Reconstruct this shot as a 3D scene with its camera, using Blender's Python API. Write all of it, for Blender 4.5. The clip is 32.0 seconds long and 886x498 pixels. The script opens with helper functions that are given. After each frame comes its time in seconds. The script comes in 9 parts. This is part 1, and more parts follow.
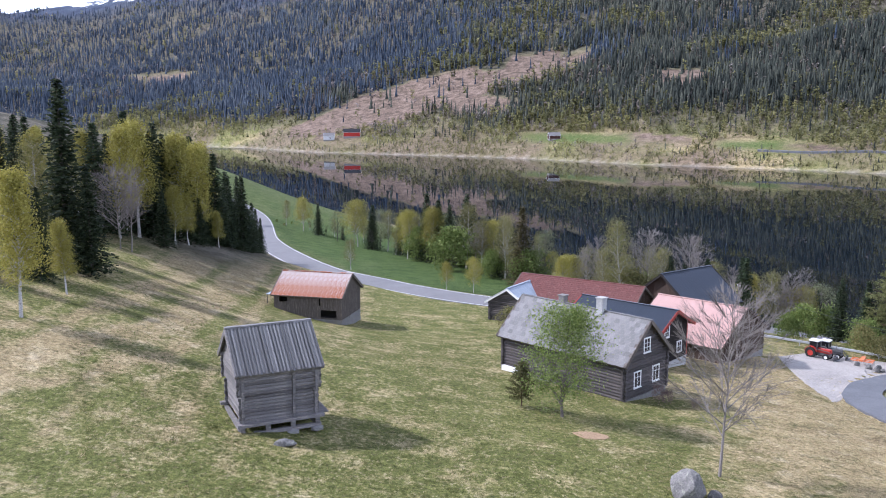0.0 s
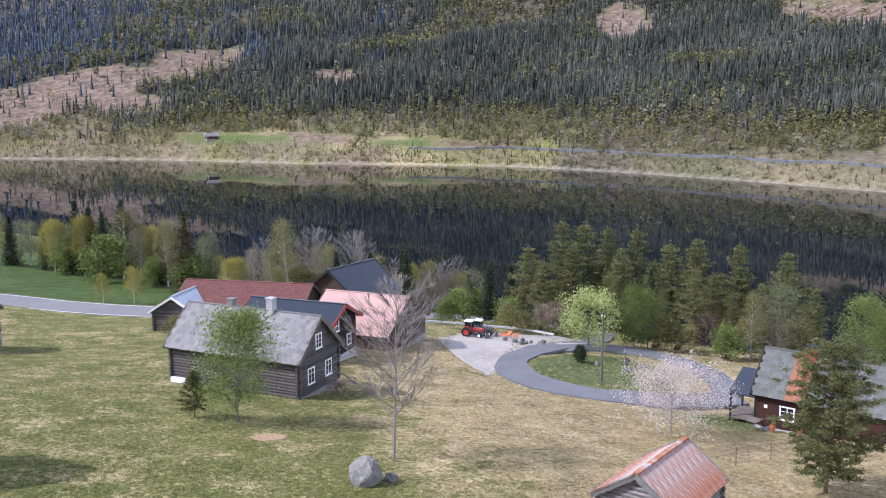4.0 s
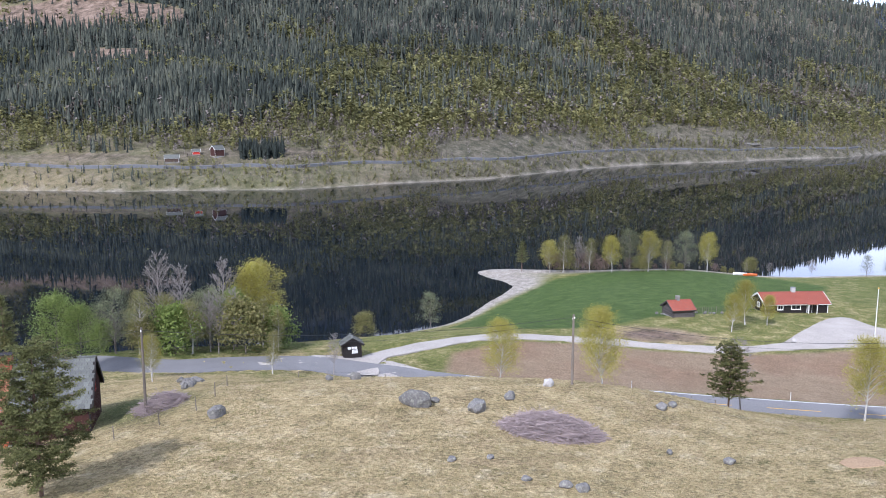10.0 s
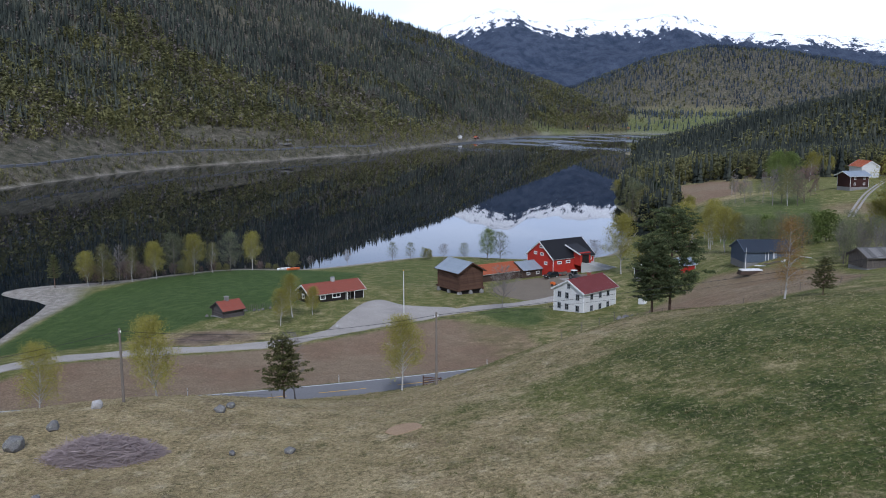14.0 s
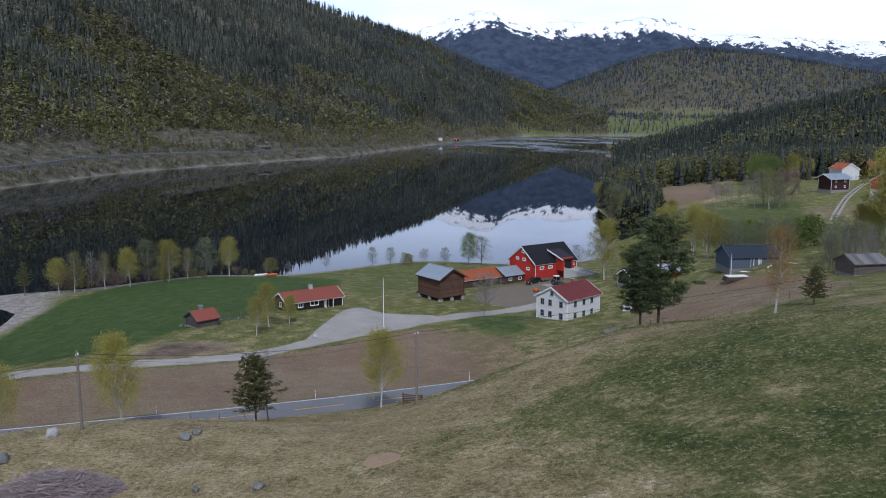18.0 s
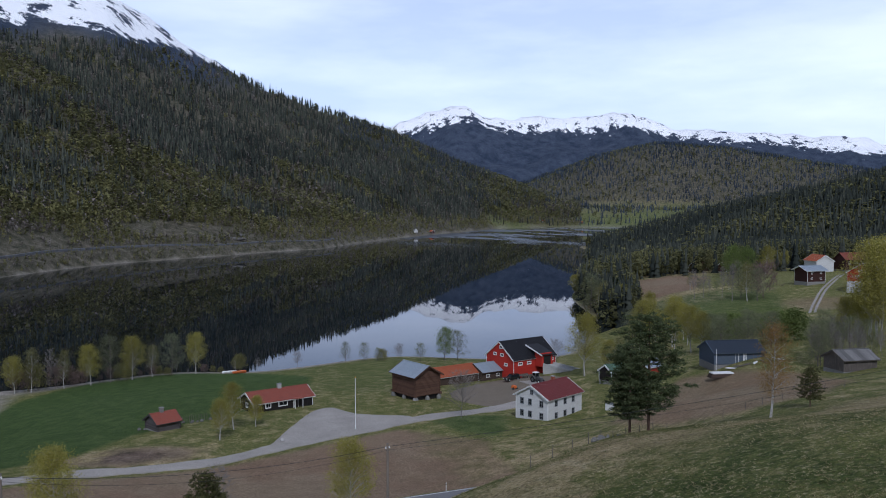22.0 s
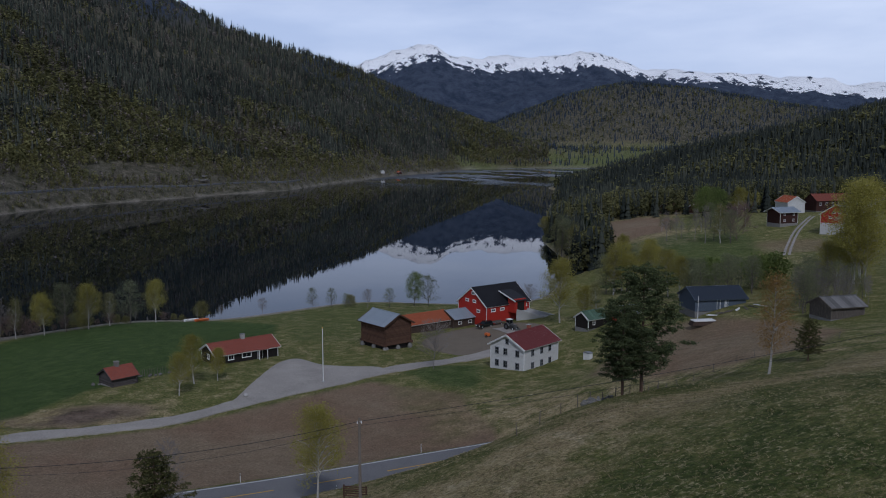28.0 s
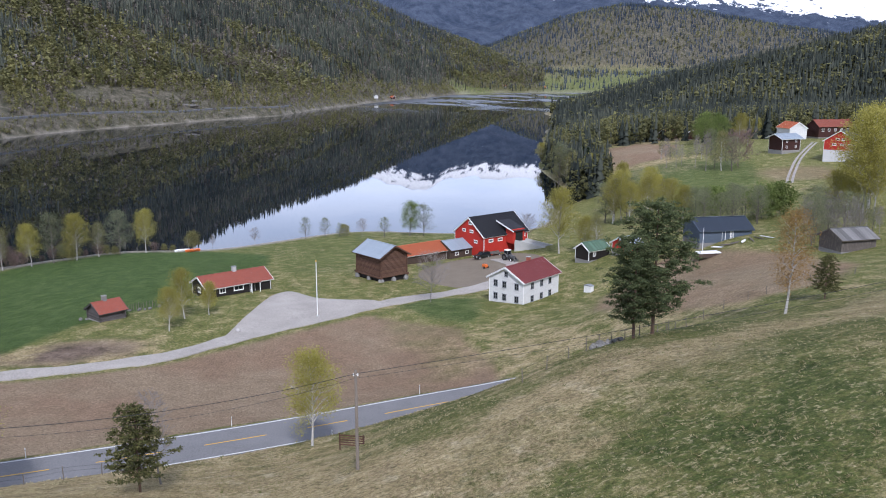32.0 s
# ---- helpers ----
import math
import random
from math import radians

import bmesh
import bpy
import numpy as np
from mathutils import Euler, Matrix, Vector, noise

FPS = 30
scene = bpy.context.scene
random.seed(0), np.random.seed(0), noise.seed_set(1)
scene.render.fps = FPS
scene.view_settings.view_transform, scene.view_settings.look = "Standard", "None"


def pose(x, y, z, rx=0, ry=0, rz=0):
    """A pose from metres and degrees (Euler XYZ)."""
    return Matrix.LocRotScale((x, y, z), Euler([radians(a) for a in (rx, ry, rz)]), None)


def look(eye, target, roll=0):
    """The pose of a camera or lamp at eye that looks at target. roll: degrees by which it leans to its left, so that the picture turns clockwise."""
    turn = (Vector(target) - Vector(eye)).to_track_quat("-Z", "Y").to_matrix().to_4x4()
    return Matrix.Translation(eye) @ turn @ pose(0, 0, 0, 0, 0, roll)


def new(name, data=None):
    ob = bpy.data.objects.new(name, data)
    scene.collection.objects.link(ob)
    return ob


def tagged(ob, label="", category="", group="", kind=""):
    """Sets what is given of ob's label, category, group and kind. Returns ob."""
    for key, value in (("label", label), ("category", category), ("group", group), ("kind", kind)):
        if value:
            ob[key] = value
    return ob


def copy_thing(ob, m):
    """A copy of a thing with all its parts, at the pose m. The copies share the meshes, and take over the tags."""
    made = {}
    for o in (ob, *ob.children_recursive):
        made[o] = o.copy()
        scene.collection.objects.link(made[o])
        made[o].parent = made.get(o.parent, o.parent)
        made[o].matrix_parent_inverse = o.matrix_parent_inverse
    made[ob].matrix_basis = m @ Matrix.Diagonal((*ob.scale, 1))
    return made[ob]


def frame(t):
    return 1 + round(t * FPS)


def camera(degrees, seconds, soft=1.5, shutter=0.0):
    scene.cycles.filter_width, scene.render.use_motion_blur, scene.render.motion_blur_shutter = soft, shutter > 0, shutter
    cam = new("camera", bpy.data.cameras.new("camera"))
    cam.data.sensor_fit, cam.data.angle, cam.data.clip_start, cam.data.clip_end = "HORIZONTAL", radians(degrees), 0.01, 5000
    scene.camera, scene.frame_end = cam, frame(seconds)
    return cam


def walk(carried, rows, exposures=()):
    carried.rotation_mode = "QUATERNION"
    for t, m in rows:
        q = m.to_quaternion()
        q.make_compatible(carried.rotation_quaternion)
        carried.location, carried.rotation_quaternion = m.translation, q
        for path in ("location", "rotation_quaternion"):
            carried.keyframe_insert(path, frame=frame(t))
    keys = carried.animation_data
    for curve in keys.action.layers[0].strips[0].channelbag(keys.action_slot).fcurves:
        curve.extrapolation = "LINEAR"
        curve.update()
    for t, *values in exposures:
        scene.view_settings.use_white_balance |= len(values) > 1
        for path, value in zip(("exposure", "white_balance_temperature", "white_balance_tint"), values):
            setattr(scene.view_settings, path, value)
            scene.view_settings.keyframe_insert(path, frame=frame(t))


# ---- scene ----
cam = camera(54.55, 32.0, 1.0)
PATH = [
    (0, pose(0.00, 0.00, 0.00, 80.78, 0, 0.00)),
    (0.5, pose(0.00, 0.00, 0.00, 80.77, 0, -1.38)),
    (1, pose(0.00, 0.00, 0.00, 80.77, 0, -4.45)),
    (1.5, pose(0.00, 0.00, 0.00, 80.75, 0, -7.51)),
    (2, pose(0.00, 0.00, 0.00, 80.77, 0, -10.54)),
    (2.5, pose(0.00, 0.00, 0.00, 80.76, 0, -13.60)),
    (4.5, pose(0.00, 0.00, 0.00, 80.78, 0, -25.94)),
    (5, pose(0.00, 0.00, 0.00, 80.79, 0, -30.27)),
    (5.5, pose(0.00, 0.00, 0.00, 80.80, 0, -34.48)),
    (6, pose(0.00, 0.00, 0.00, 80.79, 0, -38.71)),
    (6.5, pose(0.00, 0.00, 0.00, 80.79, 0, -42.93)),
    (7, pose(0.00, 0.00, 0.00, 80.78, 0, -46.94)),
    (7.5, pose(0.00, 0.00, 0.00, 80.80, 0, -51.33)),
    (8, pose(0.00, 0.00, 0.00, 80.80, 0, -55.75)),
    (8.5, pose(0.00, 0.00, 0.00, 80.79, 0, -60.17)),
    (9, pose(0.00, 0.00, 0.00, 80.79, 0, -64.64)),
    (9.5, pose(0.00, 0.00, 0.00, 80.81, 0, -69.19)),
    (10, pose(0.00, 0.00, 0.00, 80.81, 0, -73.95)),
    (10.5, pose(0.00, 0.00, 0.00, 80.81, 0, -78.92)),
    (11, pose(0.00, 0.00, 0.00, 80.86, 0, -83.81)),
    (11.5, pose(0.00, 0.00, 0.00, 80.87, 0, -88.99)),
    (12, pose(0.00, 0.00, 0.00, 80.87, 0, -93.94)),
    (12.5, pose(0.00, 0.00, 0.00, 80.89, 0, -98.14)),
    (13, pose(0.00, 0.00, 0.00, 80.91, 0, -102.17)),
    (13.5, pose(0.05, 0.02, 0.02, 80.90, 0, -103.50)),
    (14, pose(0.17, 0.04, 0.03, 80.89, 0, -104.01)),
    (14.5, pose(0.43, 0.06, 0.00, 80.85, 0, -104.51)),
    (15, pose(0.91, 0.02, -0.02, 80.91, 0, -105.02)),
    (15.5, pose(1.35, -0.11, -0.00, 80.93, 0, -105.53)),
    (17.5, pose(3.56, -0.82, 0.34, 80.99, 0, -105.22)),
    (18, pose(4.17, -1.01, 0.40, 81.01, 0, -105.31)),
    (18.5, pose(4.83, -1.21, 0.44, 81.04, 0, -105.49)),
    (19, pose(5.52, -1.41, 0.46, 81.04, 0, -105.67)),
    (19.5, pose(6.22, -1.62, 0.47, 80.65, 0, -105.91)),
    (20, pose(6.94, -1.83, 0.47, 80.07, 0, -106.11)),
    (20.5, pose(7.65, -2.04, 0.47, 80.06, 0, -106.26)),
    (21, pose(8.36, -2.27, 0.48, 80.73, 0, -106.55)),
    (21.5, pose(9.09, -2.49, 0.50, 84.23, 0, -106.73)),
    (22, pose(9.82, -2.71, 0.52, 87.09, 0, -106.94)),
    (22.5, pose(10.56, -2.90, 0.54, 87.10, 0, -107.07)),
    (23, pose(11.30, -3.07, 0.56, 87.09, 0, -107.35)),
    (24, pose(12.79, -3.39, 0.60, 87.11, 0, -107.92)),
    (24.5, pose(13.52, -3.53, 0.61, 87.10, 0, -108.20)),
    (26.5, pose(16.39, -4.08, 0.55, 85.33, 0, -108.95)),
    (27, pose(17.11, -4.22, 0.54, 84.60, 0, -109.06)),
    (28, pose(18.51, -4.53, 0.54, 83.15, 0, -109.15)),
    (29, pose(19.88, -4.85, 0.54, 81.69, 0, -109.23)),
    (30, pose(21.20, -5.18, 0.51, 80.31, 0, -109.31)),
    (31, pose(22.53, -5.50, 0.54, 78.94, 0, -109.42)),
    (31.5, pose(23.21, -5.65, 0.57, 78.34, 0, -109.48)),
    (32, pose(23.89, -5.79, 0.61, 78.22, 0, -109.55)),
]
EXPOSURES = [(0.0, 0.66, 5550, 22), (6.0, 0.67, 5700, 23), (9.0, 0.63, 5600, 20), (11.0, 0.38, 5600, 18), (13.0, -0.51, 5450, 15), (19.0, -0.67, 5450, 15), (21.0, -0.67, 5450, 15), (21.6, -0.69, 5430, 15), (22.6, -1.92, 5400, 17), (24.5, -2.02, 5400, 17), (27.0, -1.97, 5400, 17), (28.0, -1.67, 5450, 16), (29.0, -1.42, 5550, 16), (30.0, -1.02, 5550, 16), (31.0, -0.64, 5550, 17), (32.0, 0.07, 5650, 18)]
walk(cam, PATH, EXPOSURES)

# world: thin high cloud over a Nishita sky, one hazy sun from the west
SUN_EL, SUN_AZ = 44.0, -80.0
world = bpy.data.worlds.new("sky")
scene.world = world
world.use_nodes = True
wn, wl = world.node_tree.nodes, world.node_tree.links
wn.clear()
sky = wn.new("ShaderNodeTexSky")
sky.sky_type = "NISHITA"
sky.sun_disc = False
sky.sun_elevation, sky.sun_rotation = radians(SUN_EL), radians(SUN_AZ)
sky.air_density, sky.dust_density = 1.0, 1.5
skyscale = wn.new("ShaderNodeVectorMath")
skyscale.operation = "SCALE"
skyscale.inputs[3].default_value = 1.0
wl.new(sky.outputs[0], skyscale.inputs[0])
tc = wn.new("ShaderNodeTexCoord")
stretch = wn.new("ShaderNodeMapping")
stretch.inputs["Scale"].default_value = (1.0, 1.0, 4.5)
wl.new(tc.outputs["Generated"], stretch.inputs[0])
cloud = wn.new("ShaderNodeTexNoise")
cloud.inputs["Scale"].default_value = 2.6
cloud.inputs["Detail"].default_value = 7.0
cloud.inputs["Roughness"].default_value = 0.55
wl.new(stretch.outputs[0], cloud.inputs["Vector"])
veil = wn.new("ShaderNodeValToRGB")
veil.color_ramp.elements[0].position, veil.color_ramp.elements[0].color = 0.36, (6.6, 7.3, 8.6, 1)
veil.color_ramp.elements[1].position, veil.color_ramp.elements[1].color = 0.66, (9.6, 9.9, 10.4, 1)
wl.new(cloud.outputs["Fac"], veil.inputs[0])
mixsky = wn.new("ShaderNodeMix")
mixsky.data_type = "RGBA"
mixsky.inputs[0].default_value = 0.82
wl.new(skyscale.outputs[0], mixsky.inputs["A"])
wl.new(veil.outputs[0], mixsky.inputs["B"])
# thinner cloud overhead, a bright veil low down
updir = wn.new("ShaderNodeSeparateXYZ")
wl.new(tc.outputs["Generated"], updir.inputs[0])
lift = wn.new("ShaderNodeValToRGB")
lift.color_ramp.elements[0].position, lift.color_ramp.elements[0].color = 0.14, (2.5, 2.5, 2.5, 1)
lift.color_ramp.elements[1].position, lift.color_ramp.elements[1].color = 0.75, (0.5, 0.52, 0.56, 1)
wl.new(updir.outputs["Z"], lift.inputs[0])
graded = wn.new("ShaderNodeVectorMath")
graded.operation = "MULTIPLY"
wl.new(mixsky.outputs["Result"], graded.inputs[0])
wl.new(lift.outputs[0], graded.inputs[1])
bg = wn.new("ShaderNodeBackground")
bg.inputs["Strength"].default_value = 0.1
wl.new(graded.outputs[0], bg.inputs[0])
wout = wn.new("ShaderNodeOutputWorld")
wl.new(bg.outputs[0], wout.inputs[0])
sun_data = bpy.data.lights.new("sun", "SUN")
sun_data.energy, sun_data.angle, sun_data.color = 3.9, radians(2.5), (1.0, 0.95, 0.86)
sun = new("sun", sun_data)
se, sa = radians(SUN_EL), radians(SUN_AZ)
sun.matrix_world = look((0, 0, 0), (-math.sin(sa) * math.cos(se) * 1.0, -math.cos(sa) * math.cos(se), -math.sin(se)))

# ---------------------------------------------------------------- materials


class Nodes:
    """Small helper that wires nodes of one material."""

    def __init__(self, name):
        self.m = bpy.data.materials.new(name)
        self.m.use_nodes = True
        self.t = self.m.node_tree
        self.b = self.t.nodes["Principled BSDF"]
        self.geo = None

    def add(self, kind, **values):
        n = self.t.nodes.new(kind)
        for k, v in values.items():
            n.inputs[k.replace("_", " ")].default_value = v
        return n

    def link(self, a, b):
        self.t.links.new(a, b)

    def pos(self, sx=1.0, sy=1.0, sz=1.0, local=True):
        tcn = self.add("ShaderNodeTexCoord")
        mp = self.add("ShaderNodeMapping")
        mp.inputs["Scale"].default_value = (sx, sy, sz)
        self.link(tcn.outputs["Object"], mp.inputs[0])
        return mp.outputs[0]

    def noise(self, vec, scale, detail=4.0, rough=0.55):
        n = self.add("ShaderNodeTexNoise", Scale=scale, Detail=detail, Roughness=rough)
        self.link(vec, n.inputs["Vector"])
        return n.outputs["Fac"]

    def ramp(self, fac, *stops):
        r = self.add("ShaderNodeValToRGB")
        els = r.color_ramp.elements
        while len(els) < len(stops):
            els.new(0.5)
        for e, (p, c) in zip(els, stops):
            e.position, e.color = p, (*c, 1.0) if len(c) == 3 else c
        self.link(fac, r.inputs[0])
        return r.outputs[0]

    def mix(self, fac, a, b, blend="MIX"):
        n = self.add("ShaderNodeMix")
        n.data_type, n.blend_type = "RGBA", blend
        for sock, v in ((n.inputs[0], fac), (n.inputs["A"], a), (n.inputs["B"], b)):
            if isinstance(v, (int, float)):
                sock.default_value = v
            elif isinstance(v, tuple):
                sock.default_value = (*v, 1.0)
            else:
                self.link(v, sock)
        return n.outputs["Result"]

    def math(self, op, a, b=0.0):
        n = self.add("ShaderNodeMath")
        n.operation = op
        for sock, v in ((n.inputs[0], a), (n.inputs[1], b)):
            if isinstance(v, (int, float)):
                sock.default_value = v
            else:
                self.link(v, sock)
        return n.outputs[0]

    def attr(self, name):
        n = self.add("ShaderNodeAttribute")
        n.attribute_name = name
        return n.outputs["Fac"]

    def rnd(self):
        return self.add("ShaderNodeObjectInfo").outputs["Random"]

    def island(self):
        return self.add("ShaderNodeNewGeometry").outputs["Random Per Island"]

    def bump(self, height, strength, dist):
        n = self.add("ShaderNodeBump", Strength=strength, Distance=dist)
        self.link(height, n.inputs["Height"])
        self.link(n.outputs[0], self.b.inputs["Normal"])

    def done(self, color, rough=0.8, metal=0.0, spec=0.3):
        if isinstance(color, tuple):
            self.b.inputs["Base Color"].default_value = (*color, 1.0)
        else:
            self.link(color, self.b.inputs["Base Color"])
        if isinstance(rough, (int, float)):
            self.b.inputs["Roughness"].default_value = rough
        else:
            self.link(rough, self.b.inputs["Roughness"])
        self.b.inputs["Metallic"].default_value = metal
        self.b.inputs["Specular IOR Level"].default_value = spec
        return self.m


def shade(c, k):
    return tuple(min(1.0, v * k) for v in c)


def surface(name, c, c2=None, scale=3.0, fine=25.0, rough=0.8, metal=0.0, bump=0.2, stretch=(1, 1, 1), spec=0.3, vary=0.25, worn=None):
    """A two-scale mottled material: broad patches between c and c2, fine grain, a little change from piece to piece."""
    n = Nodes(name)
    c2 = c2 or shade(c, 0.7)
    v = n.pos(*stretch)
    broad = n.noise(v, scale, 4.0, 0.6)
    grain = n.noise(v, fine, 3.0, 0.6)
    col = n.ramp(broad, (0.3, c), (0.7, c2))
    col = n.mix(0.5, col, n.ramp(grain, (0.3, shade(c2, 0.75)), (0.7, shade(c, 1.2))))
    if worn:
        col = n.mix(n.ramp(n.noise(v, scale * 2.3, 5.0, 0.7), (0.52, (0, 0, 0)), (0.66, (1, 1, 1))), col, worn)
    if vary:
        k = n.math("ADD", n.math("MULTIPLY", n.rnd(), vary * 2), 1.0 - vary)
        hsv = n.add("ShaderNodeHueSaturation")
        n.link(k, hsv.inputs["Value"])
        n.link(col, hsv.inputs["Color"])
        col = hsv.outputs[0]
    if bump:
        n.bump(grain, bump, 0.02)
    return n.done(col, rough, metal, spec)


def leafy(name, c, c2, c3, trans=0.3):
    """Foliage: tone by tree (tint attribute or object) and by leaf."""
    n = Nodes(name)
    col = n.ramp(n.island(), (0.0, c), (0.5, c2), (1.0, c3))
    k = n.math("ADD", n.math("MULTIPLY", n.rnd(), 0.4), 0.8)
    hsv = n.add("ShaderNodeHueSaturation")
    n.link(k, hsv.inputs["Value"])
    n.link(col, hsv.inputs["Color"])
    n.done(hsv.outputs[0], 0.75, 0.0, 0.2)
    glow = n.add("ShaderNodeBsdfTranslucent")
    n.link(hsv.outputs[0], glow.inputs["Color"])
    both = n.add("ShaderNodeMixShader")
    both.inputs[0].default_value = trans
    n.link(n.b.outputs[0], both.inputs[1])
    n.link(glow.outputs[0], both.inputs[2])
    n.link(both.outputs[0], n.t.nodes["Material Output"].inputs["Surface"])
    return n.m


def forest_mat(name, stops, trans=0.0):
    n = Nodes(name)
    col = n.ramp(n.attr("tint"), *stops)
    k = n.math("ADD", n.math("MULTIPLY", n.island(), 0.3), 0.85)
    hsv = n.add("ShaderNodeHueSaturation")
    n.link(k, hsv.inputs["Value"])
    n.link(col, hsv.inputs["Color"])
    n.done(hsv.outputs[0], 0.85, 0.0, 0.1)
    if trans:
        glow = n.add("ShaderNodeBsdfTranslucent")
        n.link(hsv.outputs[0], glow.inputs["Color"])
        both = n.add("ShaderNodeMixShader")
        both.inputs[0].default_value = trans
        n.link(n.b.outputs[0], both.inputs[1])
        n.link(glow.outputs[0], both.inputs[2])
        n.link(both.outputs[0], n.t.nodes["Material Output"].inputs["Surface"])
    return n.m


def ground_material():
    n = Nodes("meadow_ground")
    v = n.pos()
    big = n.noise(v, 0.045, 5.0, 0.6)
    mid = n.noise(v, 0.35, 5.0, 0.65)
    fine = n.noise(v, 3.2, 4.0, 0.7)
    tuft = n.noise(v, 11.0, 3.0, 0.7)
    mixv = n.math("ADD", n.math("MULTIPLY", mid, 0.6), n.math("MULTIPLY", fine, 0.4))
    green = n.ramp(mixv, (0.3, (0.072, 0.09, 0.022)), (0.5, (0.158, 0.168, 0.05)), (0.68, (0.3, 0.265, 0.115)))
    straw = n.ramp(mixv, (0.3, (0.15, 0.128, 0.068)), (0.48, (0.34, 0.268, 0.138)), (0.7, (0.54, 0.435, 0.25)))
    straw = n.mix(n.ramp(n.noise(v, 0.24, 6.0, 0.72), (0.5, (0, 0, 0)), (0.66, (0.55, 0.55, 0.55))), straw, n.ramp(fine, (0.3, (0.15, 0.108, 0.06)), (0.7, (0.31, 0.232, 0.14))))
    straw = n.mix(n.ramp(n.noise(v, 0.5, 5.0, 0.7), (0.54, (0, 0, 0)), (0.68, (0.7, 0.7, 0.7))), straw, n.ramp(fine, (0.3, (0.4, 0.335, 0.21)), (0.7, (0.63, 0.54, 0.36))))
    dryness = n.math("ADD", n.attr("dry"), n.math("MULTIPLY", n.math("SUBTRACT", n.math("ADD", n.math("ADD", n.math("MULTIPLY", big, 0.3), n.math("MULTIPLY", mid, 0.4)), n.math("MULTIPLY", n.noise(v, 1.6, 5.0, 0.75), 0.3)), 0.5), 3.6))
    col = n.mix(n.ramp(dryness, (0.3, (0, 0, 0)), (0.75, (1, 1, 1))), green, straw)
    lush = n.ramp(mixv, (0.3, (0.032, 0.064, 0.016)), (0.7, (0.095, 0.145, 0.042)))
    col = n.mix(n.attr("lush"), col, lush)
    moss = n.ramp(n.math("ADD", n.math("MULTIPLY", n.noise(v, 0.16, 5.0, 0.65), 0.45), n.math("MULTIPLY", n.noise(n.pos(1.0, 0.45, 1.0), 1.3, 6.0, 0.85), 0.55)), (0.4, (0.028, 0.048, 0.01)), (0.48, (0.078, 0.1, 0.026)), (0.545, (0.155, 0.15, 0.052)), (0.61, (0.37, 0.31, 0.16)))
    col = n.mix(n.attr("moss"), col, moss)
    # dead pale tufts, and darker specks scattered by their own noise
    open_ = n.math("SUBTRACT", 1.0, n.attr("lush"))
    pale = n.ramp(n.noise(n.pos(1.0, 0.6, 1.0), 3.4, 5.0, 0.75), (0.54, (0, 0, 0)), (0.63, (0.8, 0.8, 0.8)))
    col = n.mix(n.math("MULTIPLY", pale, open_), col, n.ramp(mid, (0.35, (0.27, 0.235, 0.115)), (0.65, (0.5, 0.43, 0.25))))
    dark_speck = n.ramp(n.noise(n.pos(1.0, 0.7, 1.0), 2.2, 5.0, 0.75), (0.36, (0.6, 0.6, 0.6)), (0.45, (0, 0, 0)))
    col = n.mix(n.math("MULTIPLY", dark_speck, open_), col, (0.07, 0.075, 0.026))
    soil = n.mix(n.ramp(n.noise(v, 0.06, 4.0, 0.6), (0.42, (0, 0, 0)), (0.6, (1, 1, 1))), n.ramp(mixv, (0.3, (0.2, 0.136, 0.086)), (0.7, (0.31, 0.214, 0.142))), n.ramp(mixv, (0.3, (0.22, 0.165, 0.106)), (0.7, (0.34, 0.258, 0.172))))
    col = n.mix(n.attr("soil"), col, soil)
    litter = n.noise(v, 0.11, 7.0, 0.8)
    felled = n.ramp(litter, (0.36, (0.065, 0.055, 0.038)), (0.5, (0.165, 0.12, 0.09)), (0.66, (0.29, 0.222, 0.175)))
    col = n.mix(n.attr("felled"), col, felled)
    floor_ = n.ramp(litter, (0.36, (0.04, 0.042, 0.027)), (0.5, (0.092, 0.086, 0.06)), (0.66, (0.185, 0.162, 0.128)))
    col = n.mix(n.attr("wood"), col, floor_)
    stone = n.ramp(n.noise(v, 0.5, 6.0, 0.8), (0.35, (0.2, 0.182, 0.155)), (0.55, (0.39, 0.355, 0.305)), (0.72, (0.56, 0.515, 0.45)))
    col = n.mix(n.attr("beach"), col, stone)
    # blue of distance haze is put into the rock colour
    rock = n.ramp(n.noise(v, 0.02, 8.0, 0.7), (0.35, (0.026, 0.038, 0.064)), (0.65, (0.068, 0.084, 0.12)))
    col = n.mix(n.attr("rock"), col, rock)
    snowmask = n.ramp(n.math("ADD", n.attr("snow"), n.math("MULTIPLY", n.math("SUBTRACT", n.noise(n.pos(1.0, 1.0, 0.5), 0.021, 9.0, 0.7), 0.5), 2.6)), (0.62, (0, 0, 0)), (0.72, (1, 1, 1)))
    col = n.mix(snowmask, col, (0.95, 0.96, 0.98))
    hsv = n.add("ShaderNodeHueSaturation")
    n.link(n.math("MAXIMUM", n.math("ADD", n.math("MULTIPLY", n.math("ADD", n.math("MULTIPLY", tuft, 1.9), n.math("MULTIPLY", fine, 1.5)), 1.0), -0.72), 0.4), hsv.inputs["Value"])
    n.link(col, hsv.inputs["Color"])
    n.bump(n.math("ADD", tuft, n.math("MULTIPLY", fine, 2.0)), 0.9, 0.18)
    return n.done(hsv.outputs[0], 0.95, 0.0, 0.1)


